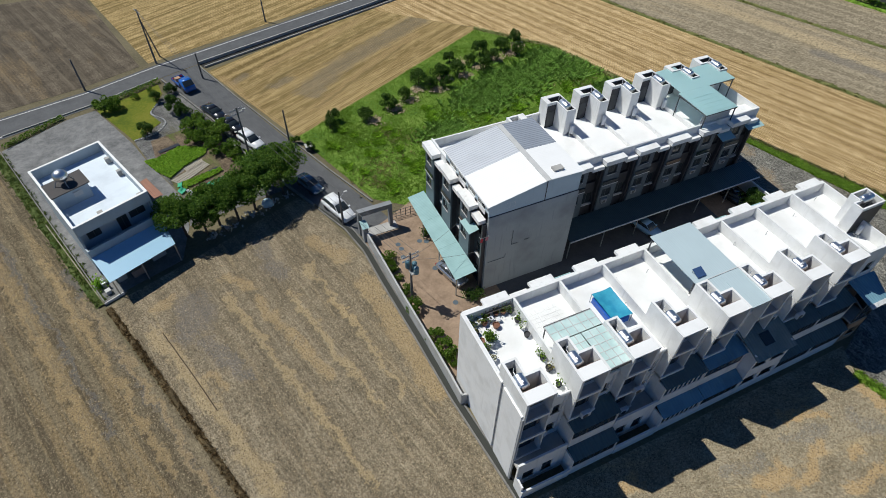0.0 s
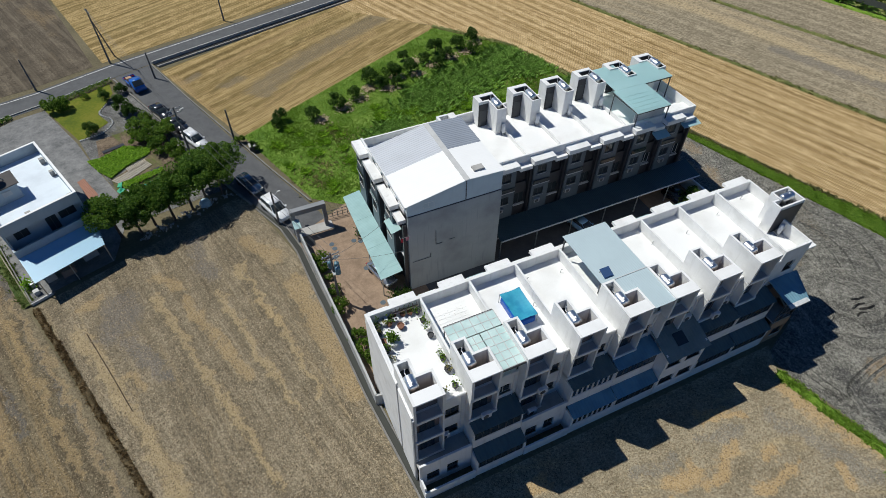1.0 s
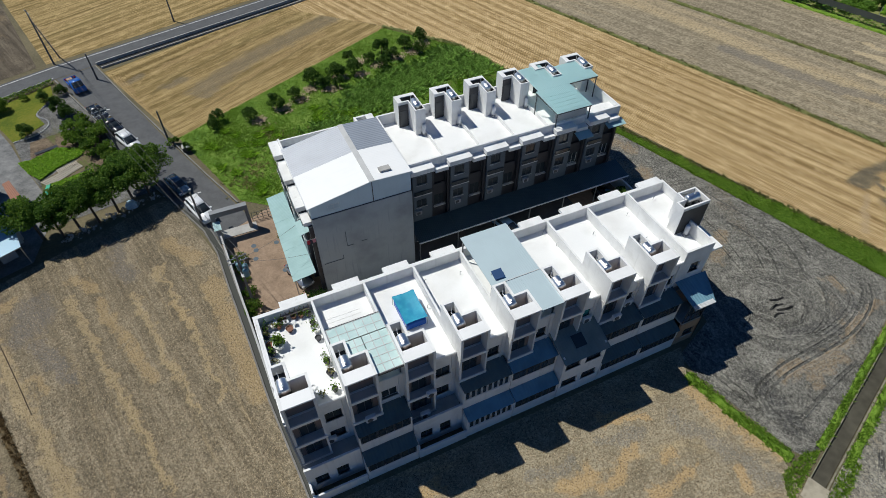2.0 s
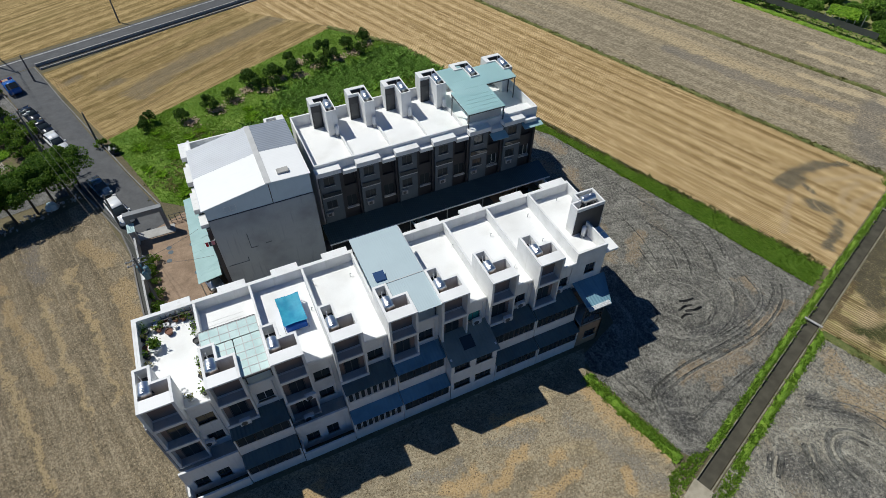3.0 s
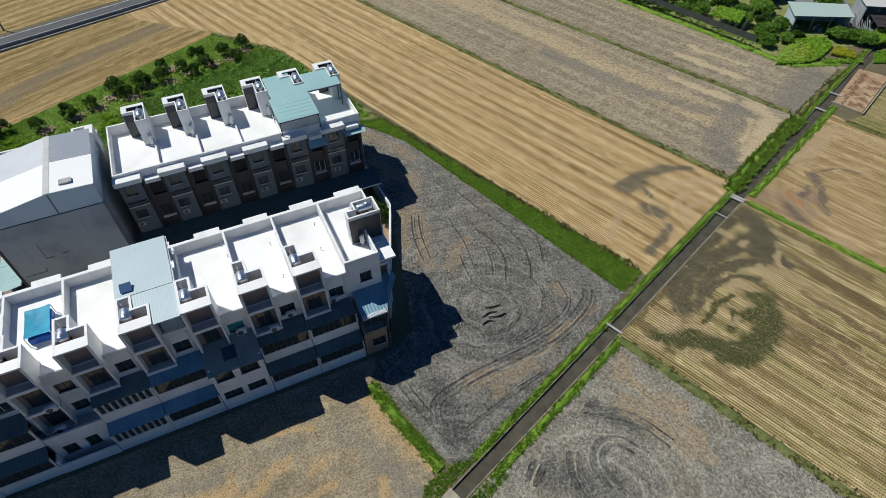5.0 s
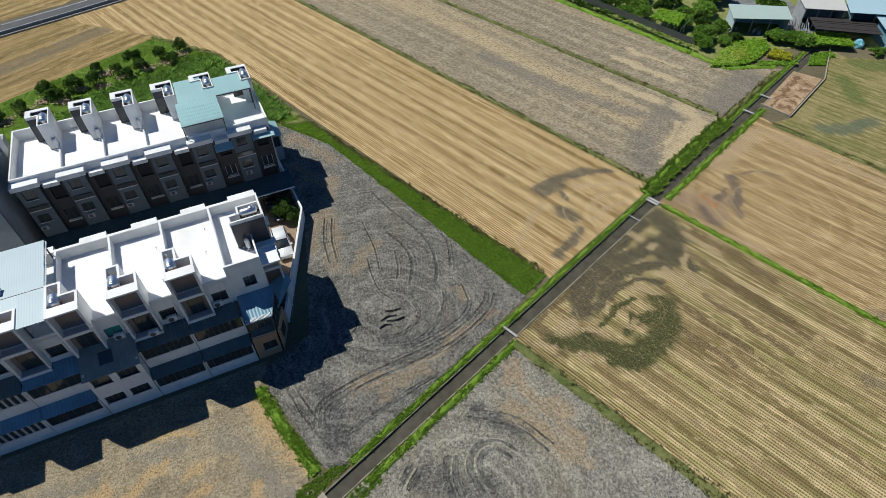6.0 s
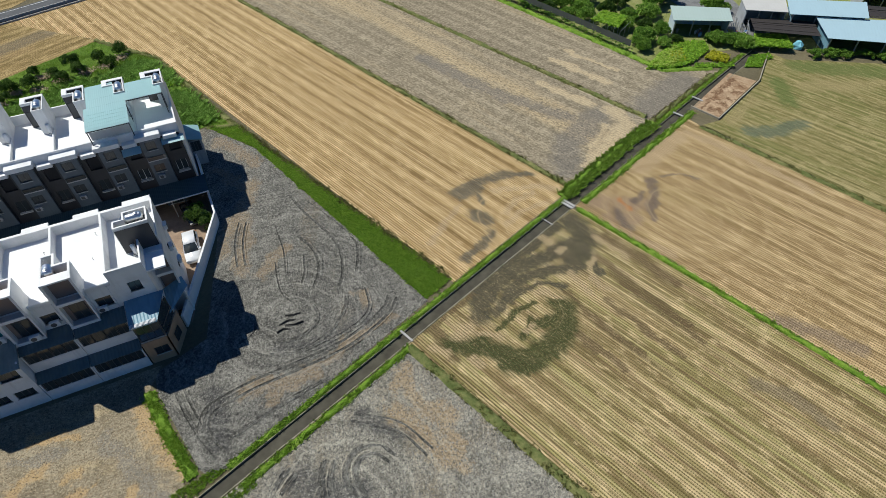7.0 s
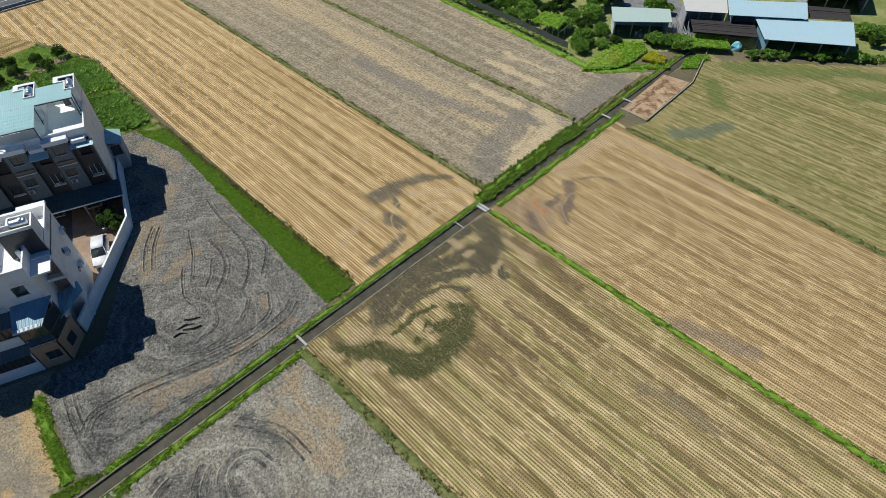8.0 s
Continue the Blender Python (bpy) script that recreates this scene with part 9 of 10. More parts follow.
L_SHADE = leafy("shade_tree_leaves", ((0.045, 0.11, 0.014), (0.10, 0.20, 0.024), (0.19, 0.30, 0.042)))
BIG = [tree_model("shade_tree", 5.6, 2.3, 1.9, 9500, 0.16, L_SHADE, s, 0.16, 34) for s in (1, 2, 3)]
SMALL = [tree_model("fruit_tree", 2.0, 1.1, 1.15, 2000, 0.14, L_DARK, s, 0.07, 18) for s in (4, 5, 6)]
BUSHY = [tree_model("shrub", 1.7, 1.2, 1.0, 1300, 0.15, L_TREE, s, 0.06, 16) for s in (7, 8)]
rr = random.Random(11)
for k, (x, y, s) in enumerate([(-20.4, 30.2, 1.0), (-18.2, 29.6, 0.9), (-16.6, 30.6, 1.0), (-14.4, 30.6, 1.05), (-12.2, 31.6, 1.05), (-10.4, 33.0, 1.1), (-8.4, 33.0, 1.0), (-7.4, 34.8, 0.95), (-9.6, 35.0, 0.9)]):
    plant_tree(BIG[k % 3], x, y, s * rr.uniform(0.94, 1.06), rr.uniform(0, 6.2), "shade_tree", "dense dark green shade tree at the yard's edge", "tree", "row of shade trees")
for k, (x, y, s) in enumerate([(2.2, 45.8, 0.9), (1.2, 44.2, 0.8), (6.6, 44.3, 0.95), (10.6, 45.8, 1.1), (13.6, 47.2, 0.95), (17.4, 50.2, 1.2), (18.6, 48.2, 1.0), (21.4, 50.8, 1.2), (24.4, 50.6, 1.1), (24.8, 54.4, 0.9), (27.6, 52.8, 0.9), (30.6, 54.8, 1.2),
                                (31.6, 52.2, 1.0), (34.6, 54.6, 1.1), (38.2, 56.4, 1.0), (21.0, 47.8, 0.8), (29.0, 50.4, 1.0), (36.5, 52.5, 0.9), (-2.8, 40.6, 0.6)]):
    plant_tree(SMALL[k % 3], x, y, s, rr.uniform(0, 6.2), "fruit_tree", "small dark citrus tree in the weed lot", "tree", "lot fruit trees")
for k, (x, y, s) in enumerate([(-18.3, 57.2, 1.25), (-17.2, 55.6, 0.9), (-22.6, 53.2, 0.9), (-20.6, 61.5, 0.8), (-18.2, 63.2, 0.8)]):
    plant_tree(SMALL[k % 3], x, y, s, rr.uniform(0, 6.2), "garden_tree", "small trained garden tree on the gravel", "tree", "garden trees")
for k, (x, y, s) in enumerate([(-27.3, 62.0, 1.3), (-26.3, 61.6, 1.1), (-16.4, 50.6, 1.3), (-14.9, 49.4, 1.3), (-13.4, 47.6, 1.3), (-15.6, 48.0, 1.2), (-14.2, 45.4, 1.2), (-12.6, 44.4, 1.1), (-16.9, 52.0, 1.0), (-15.6, 53.8, 0.8), (-13.0, 49.6, 1.1),
                                (-17.0, 48.6, 1.0), (-12.2, 42.6, 0.9), (-23.4, 63.6, 0.5), (-20.9, 64.4, 0.5), (-11.6, 40.2, 0.9), (-4.4, 42.6, 0.7)]):
    plant_tree(BUSHY[k % 2], x, y, s, rr.uniform(0, 6.2), "shrub", "rounded green garden shrub", "shrub", "garden shrubs")
for k, (x, y, s) in enumerate([(-0.45, 17.3, 0.75), (-0.5, 15.7, 0.6), (-0.4, 12.1, 0.65), (-0.4, 9.6, 0.85), (0.0, 5.2, 0.75), (0.3, 3.4, 1.0), (-0.3, 14.2, 0.4), (0.4, 2.0, 0.5)]):
    plant_tree(BUSHY[k % 2], x, y, s, rr.uniform(0, 6.2), "wall_shrub", "leafy shrub planted along the court wall", "shrub", "court wall shrubs")
plant_tree(SMALL[1], 43.9, 7.2, 1.35, 1.0, "court_tree", "leafy green tree in the court corner", "tree")
plant_tree(SMALL[0], 44.5, 5.4, 0.95, 2.0, "court_tree", "leafy green tree in the court corner", "tree")

# hedge along the road and the lawn's edge
hedge = []
for a, b in (((-29.2, 62.9), (-19.6, 67.2)), ((-40.5, 57.6), (-33.4, 62.2))):
    n = 900
    u = RNG.uniform(0, 1, n)
    hedge.append(np.c_[a[0] + (b[0] - a[0]) * u + RNG.normal(0, 0.18, n), a[1] + (b[1] - a[1]) * u + RNG.normal(0, 0.18, n), RNG.uniform(0.05, 0.75, n)])
stuff("hedge", leaf_mesh("hedge", np.concatenate(hedge), 0.17, L_TREE), "clipped green hedge along the farm road", "hedge")

# weeds of the vacant lot: short turf, tall reeds, pale patches
LOT = [(1.6, 27.6), (-3.6, 44.2), (34.0, 63.3), (43.3, 52.2), (51.0, 27.0), (48.0, 27.6), (45.8, 27.3), (45.8, 23), (6.8, 23.4)]
low = scatter(LOT, 48000)
tall = np.array([noise.noise((x * 0.16, y * 0.16, 3.0)) for x, y, _ in low])
stuff("lot_weeds", blade_mesh("lot_weeds", low, 0.10 + 0.22 * np.clip(tall, 0, 0.6), L_WEED, 0.03, 0.9, 5), "thick lush weeds over the vacant lot")
reeds = np.concatenate([np.c_[RNG.normal(x, r, n), RNG.normal(y, r * 0.7, n), np.full(n, 0.0)] for x, y, r, n in ((44.8, 36.5, 1.5, 420), (46.6, 32.5, 1.4, 420), (42.6, 44.5, 2.0, 500), (40.2, 49.5, 1.6, 420), (30.0, 44.5, 3.0, 900), (24.5, 42.0, 2.4, 600), (35.5, 46.0, 2.2, 500), (16.0, 36.5, 1.8, 350), (47.6, 29.6, 1.0, 260))])
reeds = reeds[inside(LOT, reeds[:, 0], reeds[:, 1])]
stuff("reed_clumps", blade_mesh("reed_clumps", reeds, 0.75, L_REEDS, 0.03, 0.8, 9), "pale green silver-grass clumps in the lot")
tuft_at = scatter([(2.5, 28.6), (-2.6, 43.0), (20, 46), (44, 46), (48.5, 30), (45.5, 24.5), (7.4, 24.6)], 130)
tufts = np.concatenate([np.c_[RNG.normal(x, 0.3, 22), RNG.normal(y, 0.3, 22), np.full(22, 0.04)] for x, y, _ in tuft_at])
stuff("weed_tufts", blade_mesh("weed_tufts", tufts, 0.5, L_BRIGHT, 0.04, 1.1, 5), "arching tufts of bright grass in the lot")
L_SERE = leafy("withered_grass", ((0.22, 0.23, 0.08), (0.36, 0.34, 0.14), (0.55, 0.49, 0.26)))
sere = np.concatenate([np.c_[RNG.normal(x, r, n), RNG.normal(y, r, n), np.full(n, 0.05)] for x, y, r, n in ((5.0, 33.0, 1.6, 90), (3.0, 30.5, 1.1, 60), (9.5, 37.5, 1.4, 60), (30.5, 41.5, 1.0, 50), (41.5, 40.5, 1.8, 90), (8.0, 40.5, 0.9, 40))])
stuff("withered_weeds", blade_mesh("withered_weeds", sere, 0.35, L_SERE, 0.025, 0.8, 5), "withered straw-coloured weeds in the lot")
heaps = thing("mulch_heap", "pale straw mulch round the fruit trees", "mulch", kind="stuff")
pile = np.concatenate([np.c_[RNG.normal(x + 0.9, 0.6, 190), RNG.normal(y - 0.7, 0.55, 190), RNG.uniform(0.1, 0.42, 190)] for x, y in ((6.6, 44.3), (10.6, 45.8), (13.6, 47.2), (18.6, 48.2), (21.0, 50.8), (24.4, 50.2), (27.8, 51.8), (31.6, 52.8), (34.6, 53.8), (25.2, 54.4), (15.6, 49.4), (37.0, 55.6))])
mat_straw = plain("mulch_straw", (0.50, 0.39, 0.25), 0.9, 0.0, 0.5, 5)
ob = new("straw", leaf_mesh("straw", pile, 0.22, mat_straw, 2.0))
ob.parent = heaps

# ---- farmstead at the far corner ----
M_YARDGRASS = turf("farmyard_weeds", ((0.13, 0.16, 0.045), (0.22, 0.24, 0.075), (0.34, 0.32, 0.15)), 0.3)
patch("farmyard", [(128, 13), (142, 8.4), (160, -6.5), (195, -22), (215, 20), (150, 60), (108, 56), (113.5, 31.5), (119.4, 11.2)], 0.03, M_YARDGRASS, "rough green weeds and earth of the farmstead", "ground")
patch("farm_lane", [(139.6, 9.0), (142.5, 8.0), (146, 18), (152, 34), (138, 34), (137.5, 22), (140.4, 14.6)], 0.05, M_YARD, "grey concrete farm lane", "pavement")
FARMBLUE = sheet("farm_pale_blue_sheet", (0.40, 0.56, 0.62), (0.34, 0.47, 0.52), 118, 0.3, amount=0.25)
FARMGREEN = sheet("farm_pale_green_sheet", (0.42, 0.52, 0.47), (0.35, 0.44, 0.40), 118, 0.3, amount=0.25)
FARMWHITE = sheet("farm_off_white_sheet", (0.58, 0.57, 0.53), (0.45, 0.43, 0.39), 118, 0.3, amount=0.3)
NETBLACK = plain("shade_net", (0.045, 0.038, 0.036), 0.9, 0.0, 0.7, 1.2)


def shed(name, quad, z, drop, mat, label, wall=WALLBLUE, dark=False, gid="farm sheds"):
    """A sheet roof over posts and set-back walls; quad counter-clockwise, first edge the low front."""
    s = thing(name, label, "shed", gid, at=(quad[0][0], quad[0][1], 0))
    zz = [z - drop, z - drop, z, z]
    bm = bmesh.new()
    solid(bm, [(x, y, h) for (x, y), h in zip(quad, zz)], 0.08)
    part("roof", bm, mat, s)
    c = Vector((sum(q[0] for q in quad) / 4, sum(q[1] for q in quad) / 4))
    inn = [c + (Vector(q) - c) * 0.9 for q in quad]
    for k in (1, 2, 3):
        a, b = inn[k], inn[(k + 1) % 4]
        d = (b - a).normalized() * 0.08
        bm = bmesh.new()
        solid(bm, [(a.x + d.y, a.y - d.x, z - drop - 0.1), (b.x + d.y, b.y - d.x, z - drop - 0.1), (b.x - d.y, b.y + d.x, z - drop - 0.1), (a.x - d.y, a.y + d.x, z - drop - 0.1)], z - drop - 0.1)
        part("wall", bm, wall, s)
    for k in range(4):
        p = inn[0].lerp(inn[1], k / 3)
        part("post", boxes((p.x - 0.08, p.x + 0.08, p.y - 0.08, p.y + 0.08, 0, z - drop - 0.08)), GALV, s)
    return s


shed("farm_shed", [(127.9, 19.9), (136.9, 15.0), (139.6, 18.8), (130.8, 24.3)], 3.2, 0.3, FARMGREEN, "open farm shed with a pale green sheet roof")
shed("farm_shed", [(146.5, 3.3), (157.8, -5.0), (163.4, 0.2), (149.9, 9.0)], 3.5, 0.6, FARMBLUE, "long farm shed with a pale blue sheet roof", BLUESHEET)
shed("farm_shed", [(145.9, 11.2), (156.7, 4.1), (160.9, 8.1), (149.4, 15.3)], 4.3, 0.4, FARMBLUE, "farm shed with a pale blue sheet roof", BLUESHEET)
shed("farm_shed", [(140.5, 16.0), (146.4, 12.0), (149.8, 15.9), (143.4, 20.3)], 4.0, 0.2, FARMWHITE, "farm shed with an off-white sheet roof", WALLGREY)
shed("farm_shed", [(166, 12), (176, 6), (182, 12), (171, 19)], 3.6, 0.4, WALLGREY, "distant grey-roofed farm shed", WALLGREY)
fr = random.Random(4)
for q, z in (([(138.7, 11.5), (147.1, 4.9), (150.4, 9.3), (141.5, 15.4)], 2.4), ([(159.8, 6.0), (165.7, 1.9), (169.1, 5.2), (163.8, 9.5)], 2.6)):
    s = thing("shade_house", "dark shade-net roof over a growing frame", "shade house", "shade houses", at=(*q[0], 0))
    n = 9
    for k in range(n):
        p0, p1 = Vector(q[0]).lerp(Vector(q[3]), k / n), Vector(q[0]).lerp(Vector(q[3]), (k + 0.94) / n)
        p2, p3 = Vector(q[1]).lerp(Vector(q[2]), (k + 0.94) / n), Vector(q[1]).lerp(Vector(q[2]), k / n)
        h = z + fr.uniform(-0.06, 0.06)
        bm = bmesh.new()
        solid(bm, [(p0.x, p0.y, h), (p3.x, p3.y, h), (p2.x, p2.y, h), (p1.x, p1.y, h)], 0.04)
        part("net_strip", bm, NETBLACK, s)
    for x, y in q:
        bm = bmesh.new()
        rod(bm, (x, y, 0), (x, y, z - 0.1), 0.05)
        part("post", bm, GALV, s)
for k in range(14):
    x, y = 138.2 + fr.uniform(0, 2.6), 13.6 + fr.uniform(-1.6, 2.2)
    pole = thing("stacked_pole", "grey weathered pole leaning in a heap", "pole", "leaning poles", at=(x, y, 0))
    bm = bmesh.new()
    rod(bm, (x, y, 0.05), (x + fr.uniform(-0.6, 0.6), y + fr.uniform(0.8, 1.8), 1.6 + fr.uniform(0, 0.8)), 0.05)
    part("pole", bm, SILL, pole)
trellis = thing("trellis", "vine trellis of grey poles with green cover", "trellis", at=(117, 23, 0))
for k in range(6):
    for j in range(3):
        t = k / 5
        x, y = 115.6 + 2.6 * t + 2.0 * j, 27.6 - 5.6 * t + 1.1 * j
        bm = bmesh.new()
        rod(bm, (x, y, 0), (x, y, 2.0), 0.04)
        part("pole", bm, GALV, trellis)
for k in range(6):
    t = k / 5
    bm = bmesh.new()
    rod(bm, (115.6 + 2.6 * t, 27.6 - 5.6 * t, 2.0), (119.6 + 2.6 * t, 29.8 - 5.6 * t, 2.0), 0.035)
    part("rail", bm, GALV, trellis)
vine = scatter([(116.2, 27.9), (120.2, 29.9), (122.9, 25.8), (118.6, 23.2)], 2400)
vine[:, 2] = 2.05 + RNG.uniform(-0.1, 0.25, len(vine))
stuff("trellis_vine", leaf_mesh("trellis_vine", vine, 0.28, L_BRIGHT, 3.5), "bright green vine over the trellis")
FENCEDARK = painted("dark_fence_sheet", (0.085, 0.092, 0.085), (0.05, 0.055, 0.045), 0.5)
fence = thing("garden_fence", "dark grey sheet fence behind the fields", "fence", at=(113, 33, 0))
for a, b in zip([(119.8, 11.6), (117.6, 18.2), (113.8, 31.4), (104.0, 62.5)], [(117.6, 18.2), (113.8, 31.4), (104.0, 62.5), (99, 78)]):
    n = max(2, int((Vector(b) - Vector(a)).length / 2.4))
    for k in range(n):
        p, q = Vector(a).lerp(Vector(b), k / n), Vector(a).lerp(Vector(b), (k + 0.97) / n)
        if a == (119.8, 11.6):
            continue
        bm = bmesh.new()
        solid(bm, [(p.x, p.y - 0.04, 1.1), (p.x, p.y + 0.04, 1.1), (q.x, q.y + 0.04, 1.1), (q.x, q.y - 0.04, 1.1)][::-1], 1.1)
        bmesh.ops.recalc_face_normals(bm, faces=bm.faces)
        part("panel", bm, FENCEDARK, fence)

# garden growth
FARM_DRUMS = [plain("blue_drum", (0.06, 0.18, 0.42), 0.5), plain("white_drum", (0.62, 0.62, 0.60), 0.5), plain("grey_drum", (0.25, 0.25, 0.25), 0.6), plain("rusty_drum", (0.28, 0.12, 0.06), 0.8)]
L_ORCH = leafy("orchard_leaves", ((0.09, 0.20, 0.025), (0.18, 0.34, 0.045), (0.34, 0.50, 0.09)))
FARM = [tree_model("orchard_tree", 3.2, 2.1, 1.6, 3800, 0.26, L_ORCH, s, 0.12, 40) for s in (21, 22)]
creeper = verge_points([(117.9, 17.6), (114.1, 30.8), (104.4, 61.8)], 0.7, 42)
creeper[:, 2] += RNG.uniform(0.1, 1.25, len(creeper))
stuff("fence_creeper", leaf_mesh("fence_creeper", creeper, 0.3, L_ORCH, 3.0), "green creeper and shrubs overgrowing the dark fence", "creeper")
FDARK = [tree_model("orchard_tree_dark", 3.2, 2.0, 1.6, 3400, 0.34, L_DARK, s, 0.12, 22) for s in (23,)]
gr = random.Random(5)
spots = [(120.0, 17.4, .6), (121.0, 19.4, .8), (122.4, 20.4, .9), (124.2, 17.2, .8), (126.4, 20.6, .9), (127.2, 17.6, .8), (124.8, 23.4, 1.0), (121.8, 25.4, 1.0), (117.6, 31.4, 1.1), (115.6, 34.2, 1.0), (113.6, 37.6, 1.1), (116.4, 37.6, 1.2), (112.2, 42.4, 1.1), (115.0, 43.4, 1.2),
         (110.6, 47.4, 1.1), (113.4, 49.0, 1.2), (109.2, 53.0, 1.1), (112, 56, 1.2), (107.4, 59.4, 1.1), (119.2, 34.8, 1.1), (122.6, 31.6, 1.2), (125.6, 28.6, 1.2), (129.0, 27.6, 1.2), (133.2, 14.2, .8), (134.8, 12.6, .9), (136.2, 11.0, .9), (132.6, 15.2, .6), (137.4, 12.6, .8),
         (121.6, 38.2, 1.2), (118.6, 41.6, 1.2), (126.6, 33.6, 1.3), (132, 30, 1.2), (117, 48, 1.3), (123, 44, 1.3), (129, 38, 1.3), (136, 31, 1.2), (114, 61, 1.3), (119, 55, 1.3), (141, 24, 1.0), (168, 0, .9), (170.5, -1.5, .9), (173, -3, 1.0), (176, -2, 1.0), (166.4, -3.2, .8), (180, 0, 1.1), (143.0, 22.6, 0.8)]
for k, (x, y, s) in enumerate(spots):
    plant_tree((FARM + FDARK)[gr.choice((0, 1, 0, 2))], x, y, s * gr.uniform(0.6, 0.95), gr.uniform(0, 6.2), "orchard_tree", "leafy green orchard tree at the farmstead", "tree", "orchard trees").scale.z *= gr.uniform(0.7, 1.15)
LUSH = [tree_model("hedge_bush", 1.6, 1.3, 1.0, 1500, 0.2, L_ORCH, s, 0.06, 16) for s in (31, 32)]
for k in range(17):
    t = k / 16
    x, y = 144.6 + 22.0 * t, 3.6 - 13.0 * t
    plant_tree(LUSH[k % 2], x + gr.uniform(-0.4, 0.4), y + gr.uniform(-0.5, 0.4), gr.uniform(0.55, 0.95), gr.uniform(0, 6.2), "hedge_shrub", "leafy shrub in the hedge before the sheds", "shrub", "farm hedge")
flowers = scatter([(116.6, 12.2), (121.7, 15.2), (127.4, 17.2), (131.5, 15.1), (130.1, 12.4), (124.2, 10.2), (120.6, 10.2)], 4200)
flowers[:, 2] = RNG.uniform(0.1, 0.6, len(flowers))
stuff("flower_bed", leaf_mesh("flower_bed", flowers, 0.3, L_BRIGHT, 3.0), "bright green crops in the farm garden")
gold = np.concatenate([scatter([(127.4, 10.6), (130.8, 12.1), (131.7, 9.2), (129.6, 7.6)], 900), scatter([(120.6, 11.0), (124.0, 11.0), (126.0, 14.6), (123.0, 14.4)], 420)])
gold[:, 2] = RNG.uniform(0.2, 0.65, len(gold))
stuff("yellow_flowers", leaf_mesh("yellow_flowers", gold, 0.24, L_YELLOW, 3.0), "yellow flowering plants in the farm garden")
crops = np.concatenate([scatter([(131.6, 5.6), (134.0, 4.4), (137.0, 6.4), (134.6, 7.8)], 900), scatter([(135.4, 8.0), (138.6, 7.2), (138.2, 5.6), (136.0, 5.8)], 500), scatter([(124.0, 9.0), (130.0, 6.4), (130.8, 7.4), (125.0, 10.2)], 700)])
crops[:, 2] = RNG.uniform(0.08, 0.35, len(crops))
stuff("crop_rows", leaf_mesh("crop_rows", crops, 0.22, L_BRIGHT, 2.0), "low bright green crops beside the plot", "crops")
pale = scatter([(117.4, 12.6), (121.7, 15.0), (126.0, 16.2), (124.6, 12.4), (120.6, 10.6)], 1300)
pale[:, 2] = RNG.uniform(0.35, 0.7, len(pale))
stuff("bean_flowers", leaf_mesh("bean_flowers", pale, 0.22, leafy("pale_bean_leaves", ((0.28, 0.42, 0.05), (0.42, 0.56, 0.09), (0.58, 0.68, 0.18))), 3.0), "pale yellow-green leaves of flowering beans", "crops")
for k in range(26):
    x, y = gr.uniform(128, 146), 0.0
    y = 21.5 - 0.62 * (x - 128) + gr.uniform(-1.4, 0.6)
    tub = thing("farm_barrel", "plastic barrel or crate standing about the farmyard", "barrel", "farmyard barrels", at=(x, y, 0.05))
    bm = bmesh.new()
    r = gr.uniform(0.18, 0.34)
    lathe(bm, [(r * 0.85, 0.05), (r, 0.2), (r, 0.62), (r * 0.9, 0.75), (r * 0.3, 0.77)], (x, y, 0), 10)
    part("drum", bm, (FARM_DRUMS[k % 4]), tub)
patch("clover_patch", [(131.6, 5.6), (134.0, 4.4), (137.0, 6.4), (134.6, 7.8)], 0.07, M_LUSH, "bright green clover patch by the plot", "vegetation")
netbed = scatter([(137.0, 9.1), (142.2, 5.6), (144.6, 9.5), (140.1, 12.4)], 2600)
netbed[:, 2] = RNG.uniform(0.9, 1.3, len(netbed))
stuff("bean_trellis", leaf_mesh("bean_trellis", netbed, 0.28, L_BRIGHT, 3.5), "leafy beans over a low frame")
tarp = thing("blue_tarpaulin", "crumpled blue and white tarpaulin by the shade house", "tarpaulin", at=(144.6, 6.6, 0))
bm = bmesh.new()
lathe(bm, [(0.9, 0.05), (0.8, 0.7), (0.4, 1.3), (0.1, 1.4)], (144.6, 6.6, 0.0), 9)
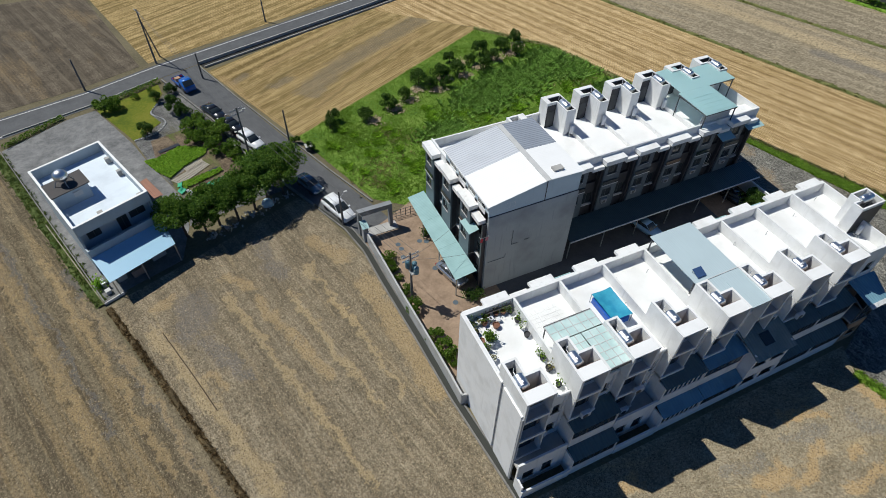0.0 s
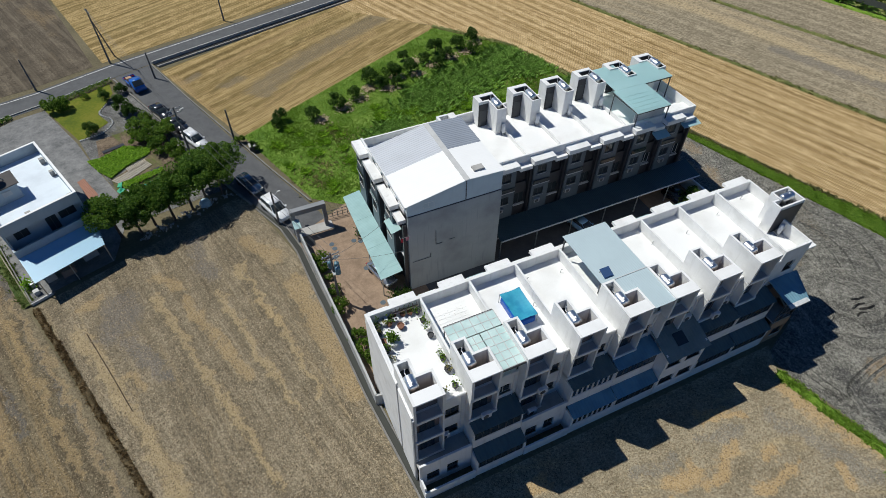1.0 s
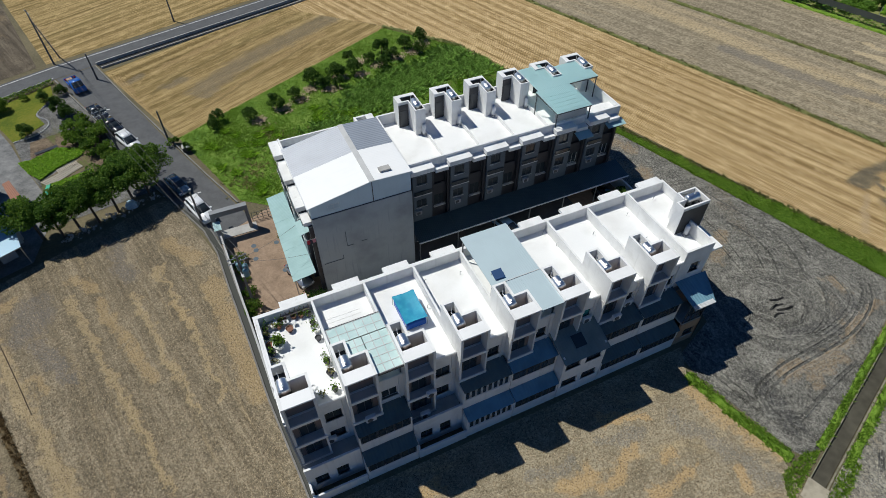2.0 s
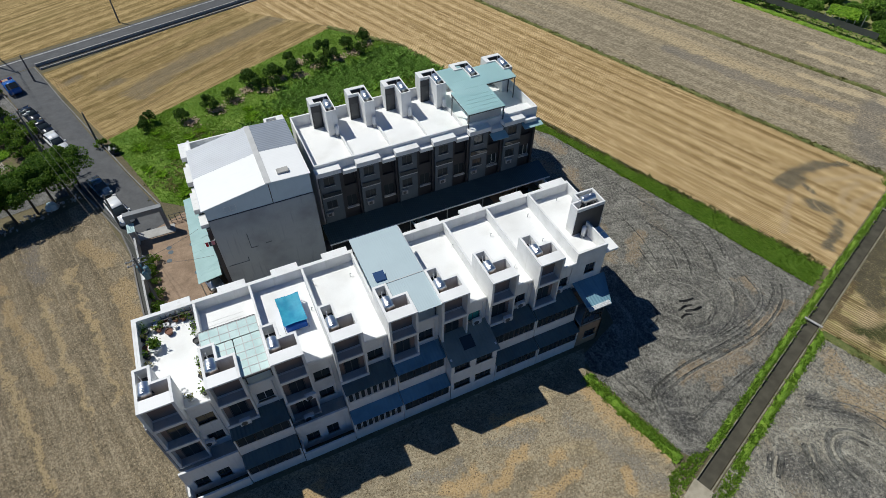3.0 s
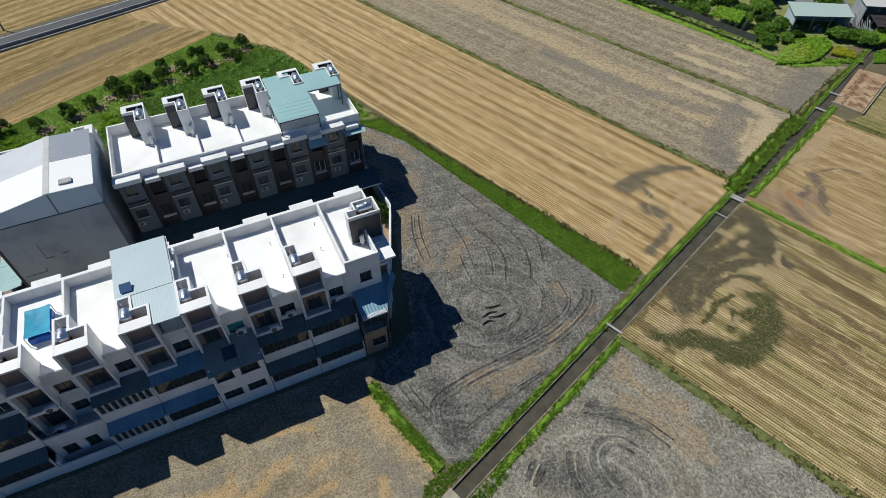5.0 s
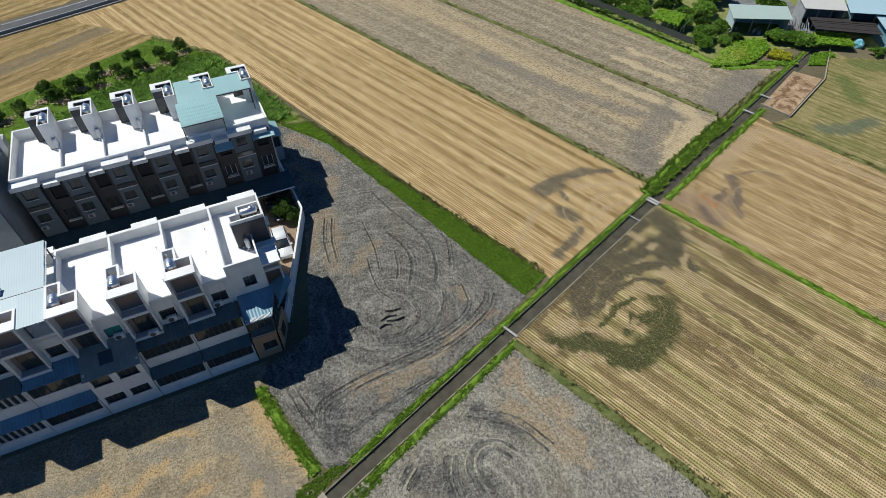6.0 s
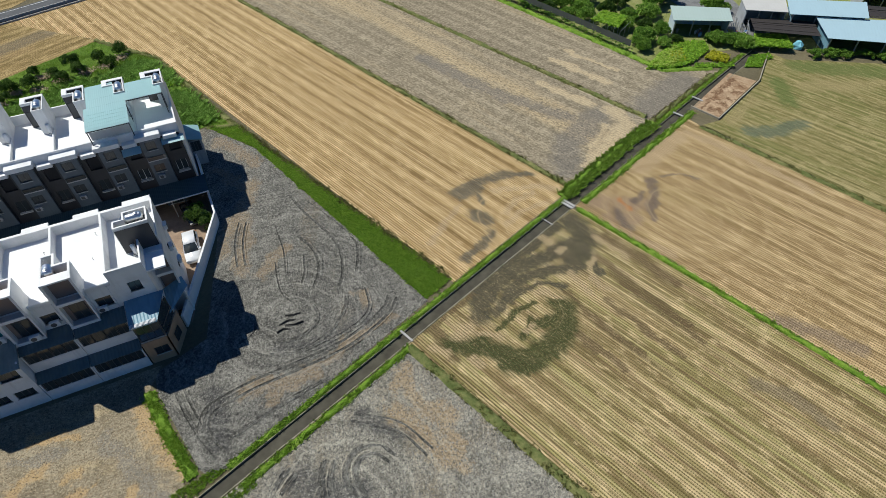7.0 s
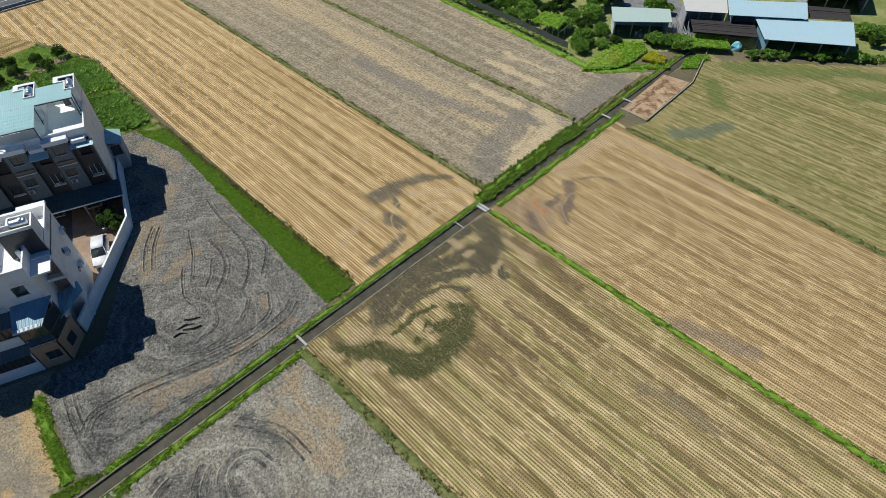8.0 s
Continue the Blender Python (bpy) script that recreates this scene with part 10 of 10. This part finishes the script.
for v in bm.verts:
    v.co.x += 0.4 * noise.noise(v.co * 1.7)
    v.co.y += 0.4 * noise.noise(v.co * 1.3 + Vector((4, 0, 0)))
part("cover", bm, plain("cyan_tarp", (0.25, 0.62, 0.72), 0.5), tarp)

# ---- small things on the end wall of the near terrace ----
for k, (y, z) in enumerate(((-2.1, 3.3), (-0.95, 7.3), (-3.2, 6.3))):
    unit = thing("air_conditioner", "boxy outdoor air conditioner bracketed to the end wall", "air conditioner", "end wall coolers", at=(41.2, y, z))
    part("casing", soft_boxes([(41.01, 41.38, y - 0.42, y + 0.42, z, z + 0.6)], 0.03), ALU, unit)
    bm = bmesh.new()
    lathe(bm, [(0.02, 0.0), (0.24, 0.0), (0.25, 0.03), (0.02, 0.04)], (y, -z - 0.3, 41.385), 14)
    for v in bm.verts:
        v.co = Vector((v.co.z, v.co.x, -v.co.y))
    part("fan_grille", bm, DARKALU, unit)
    for s in (-0.3, 0.3):
        part("bracket", boxes((40.9, 41.36, y + s - 0.02, y + s + 0.02, z - 0.05, z - 0.004)), GALV, unit)
# red washing on the corner balcony of the middle block
wash = thing("washing_line", "red and dark clothes hung on a corner balcony rail", "washing line", at=(6.8, 8.9, 8.3))
for x in (6.35, 7.25):
    part("bracket", boxes((x - 0.02, x + 0.02, 8.62, 9.02, 8.52, 8.56)), GALV, wash)
bm = bmesh.new()
rod(bm, (6.3, 8.66, 8.58), (7.3, 8.66, 8.58), 0.015)
part("rail", bm, GALV, wash)
CLOTH = [plain("red_cloth", (0.45, 0.03, 0.05), 0.9), plain("dark_cloth", (0.05, 0.05, 0.07), 0.9), plain("pink_cloth", (0.55, 0.22, 0.25), 0.9)]
for k, (x, w, h) in enumerate(((6.36, 0.26, 0.55), (6.66, 0.2, 0.6), (6.9, 0.3, 0.5))):
    bm = boxes((x, x + w, 8.65, 8.672, 8.56 - h, 8.565))
    bmesh.ops.subdivide_edges(bm, edges=list(bm.edges), cuts=3, use_grid_fill=True)
    for v in bm.verts:
        v.co.y += 0.05 * math.sin(v.co.x * 22) * (8.57 - v.co.z)
    part("garment", bm, CLOTH[(0, 1, 2)[k]], wash)
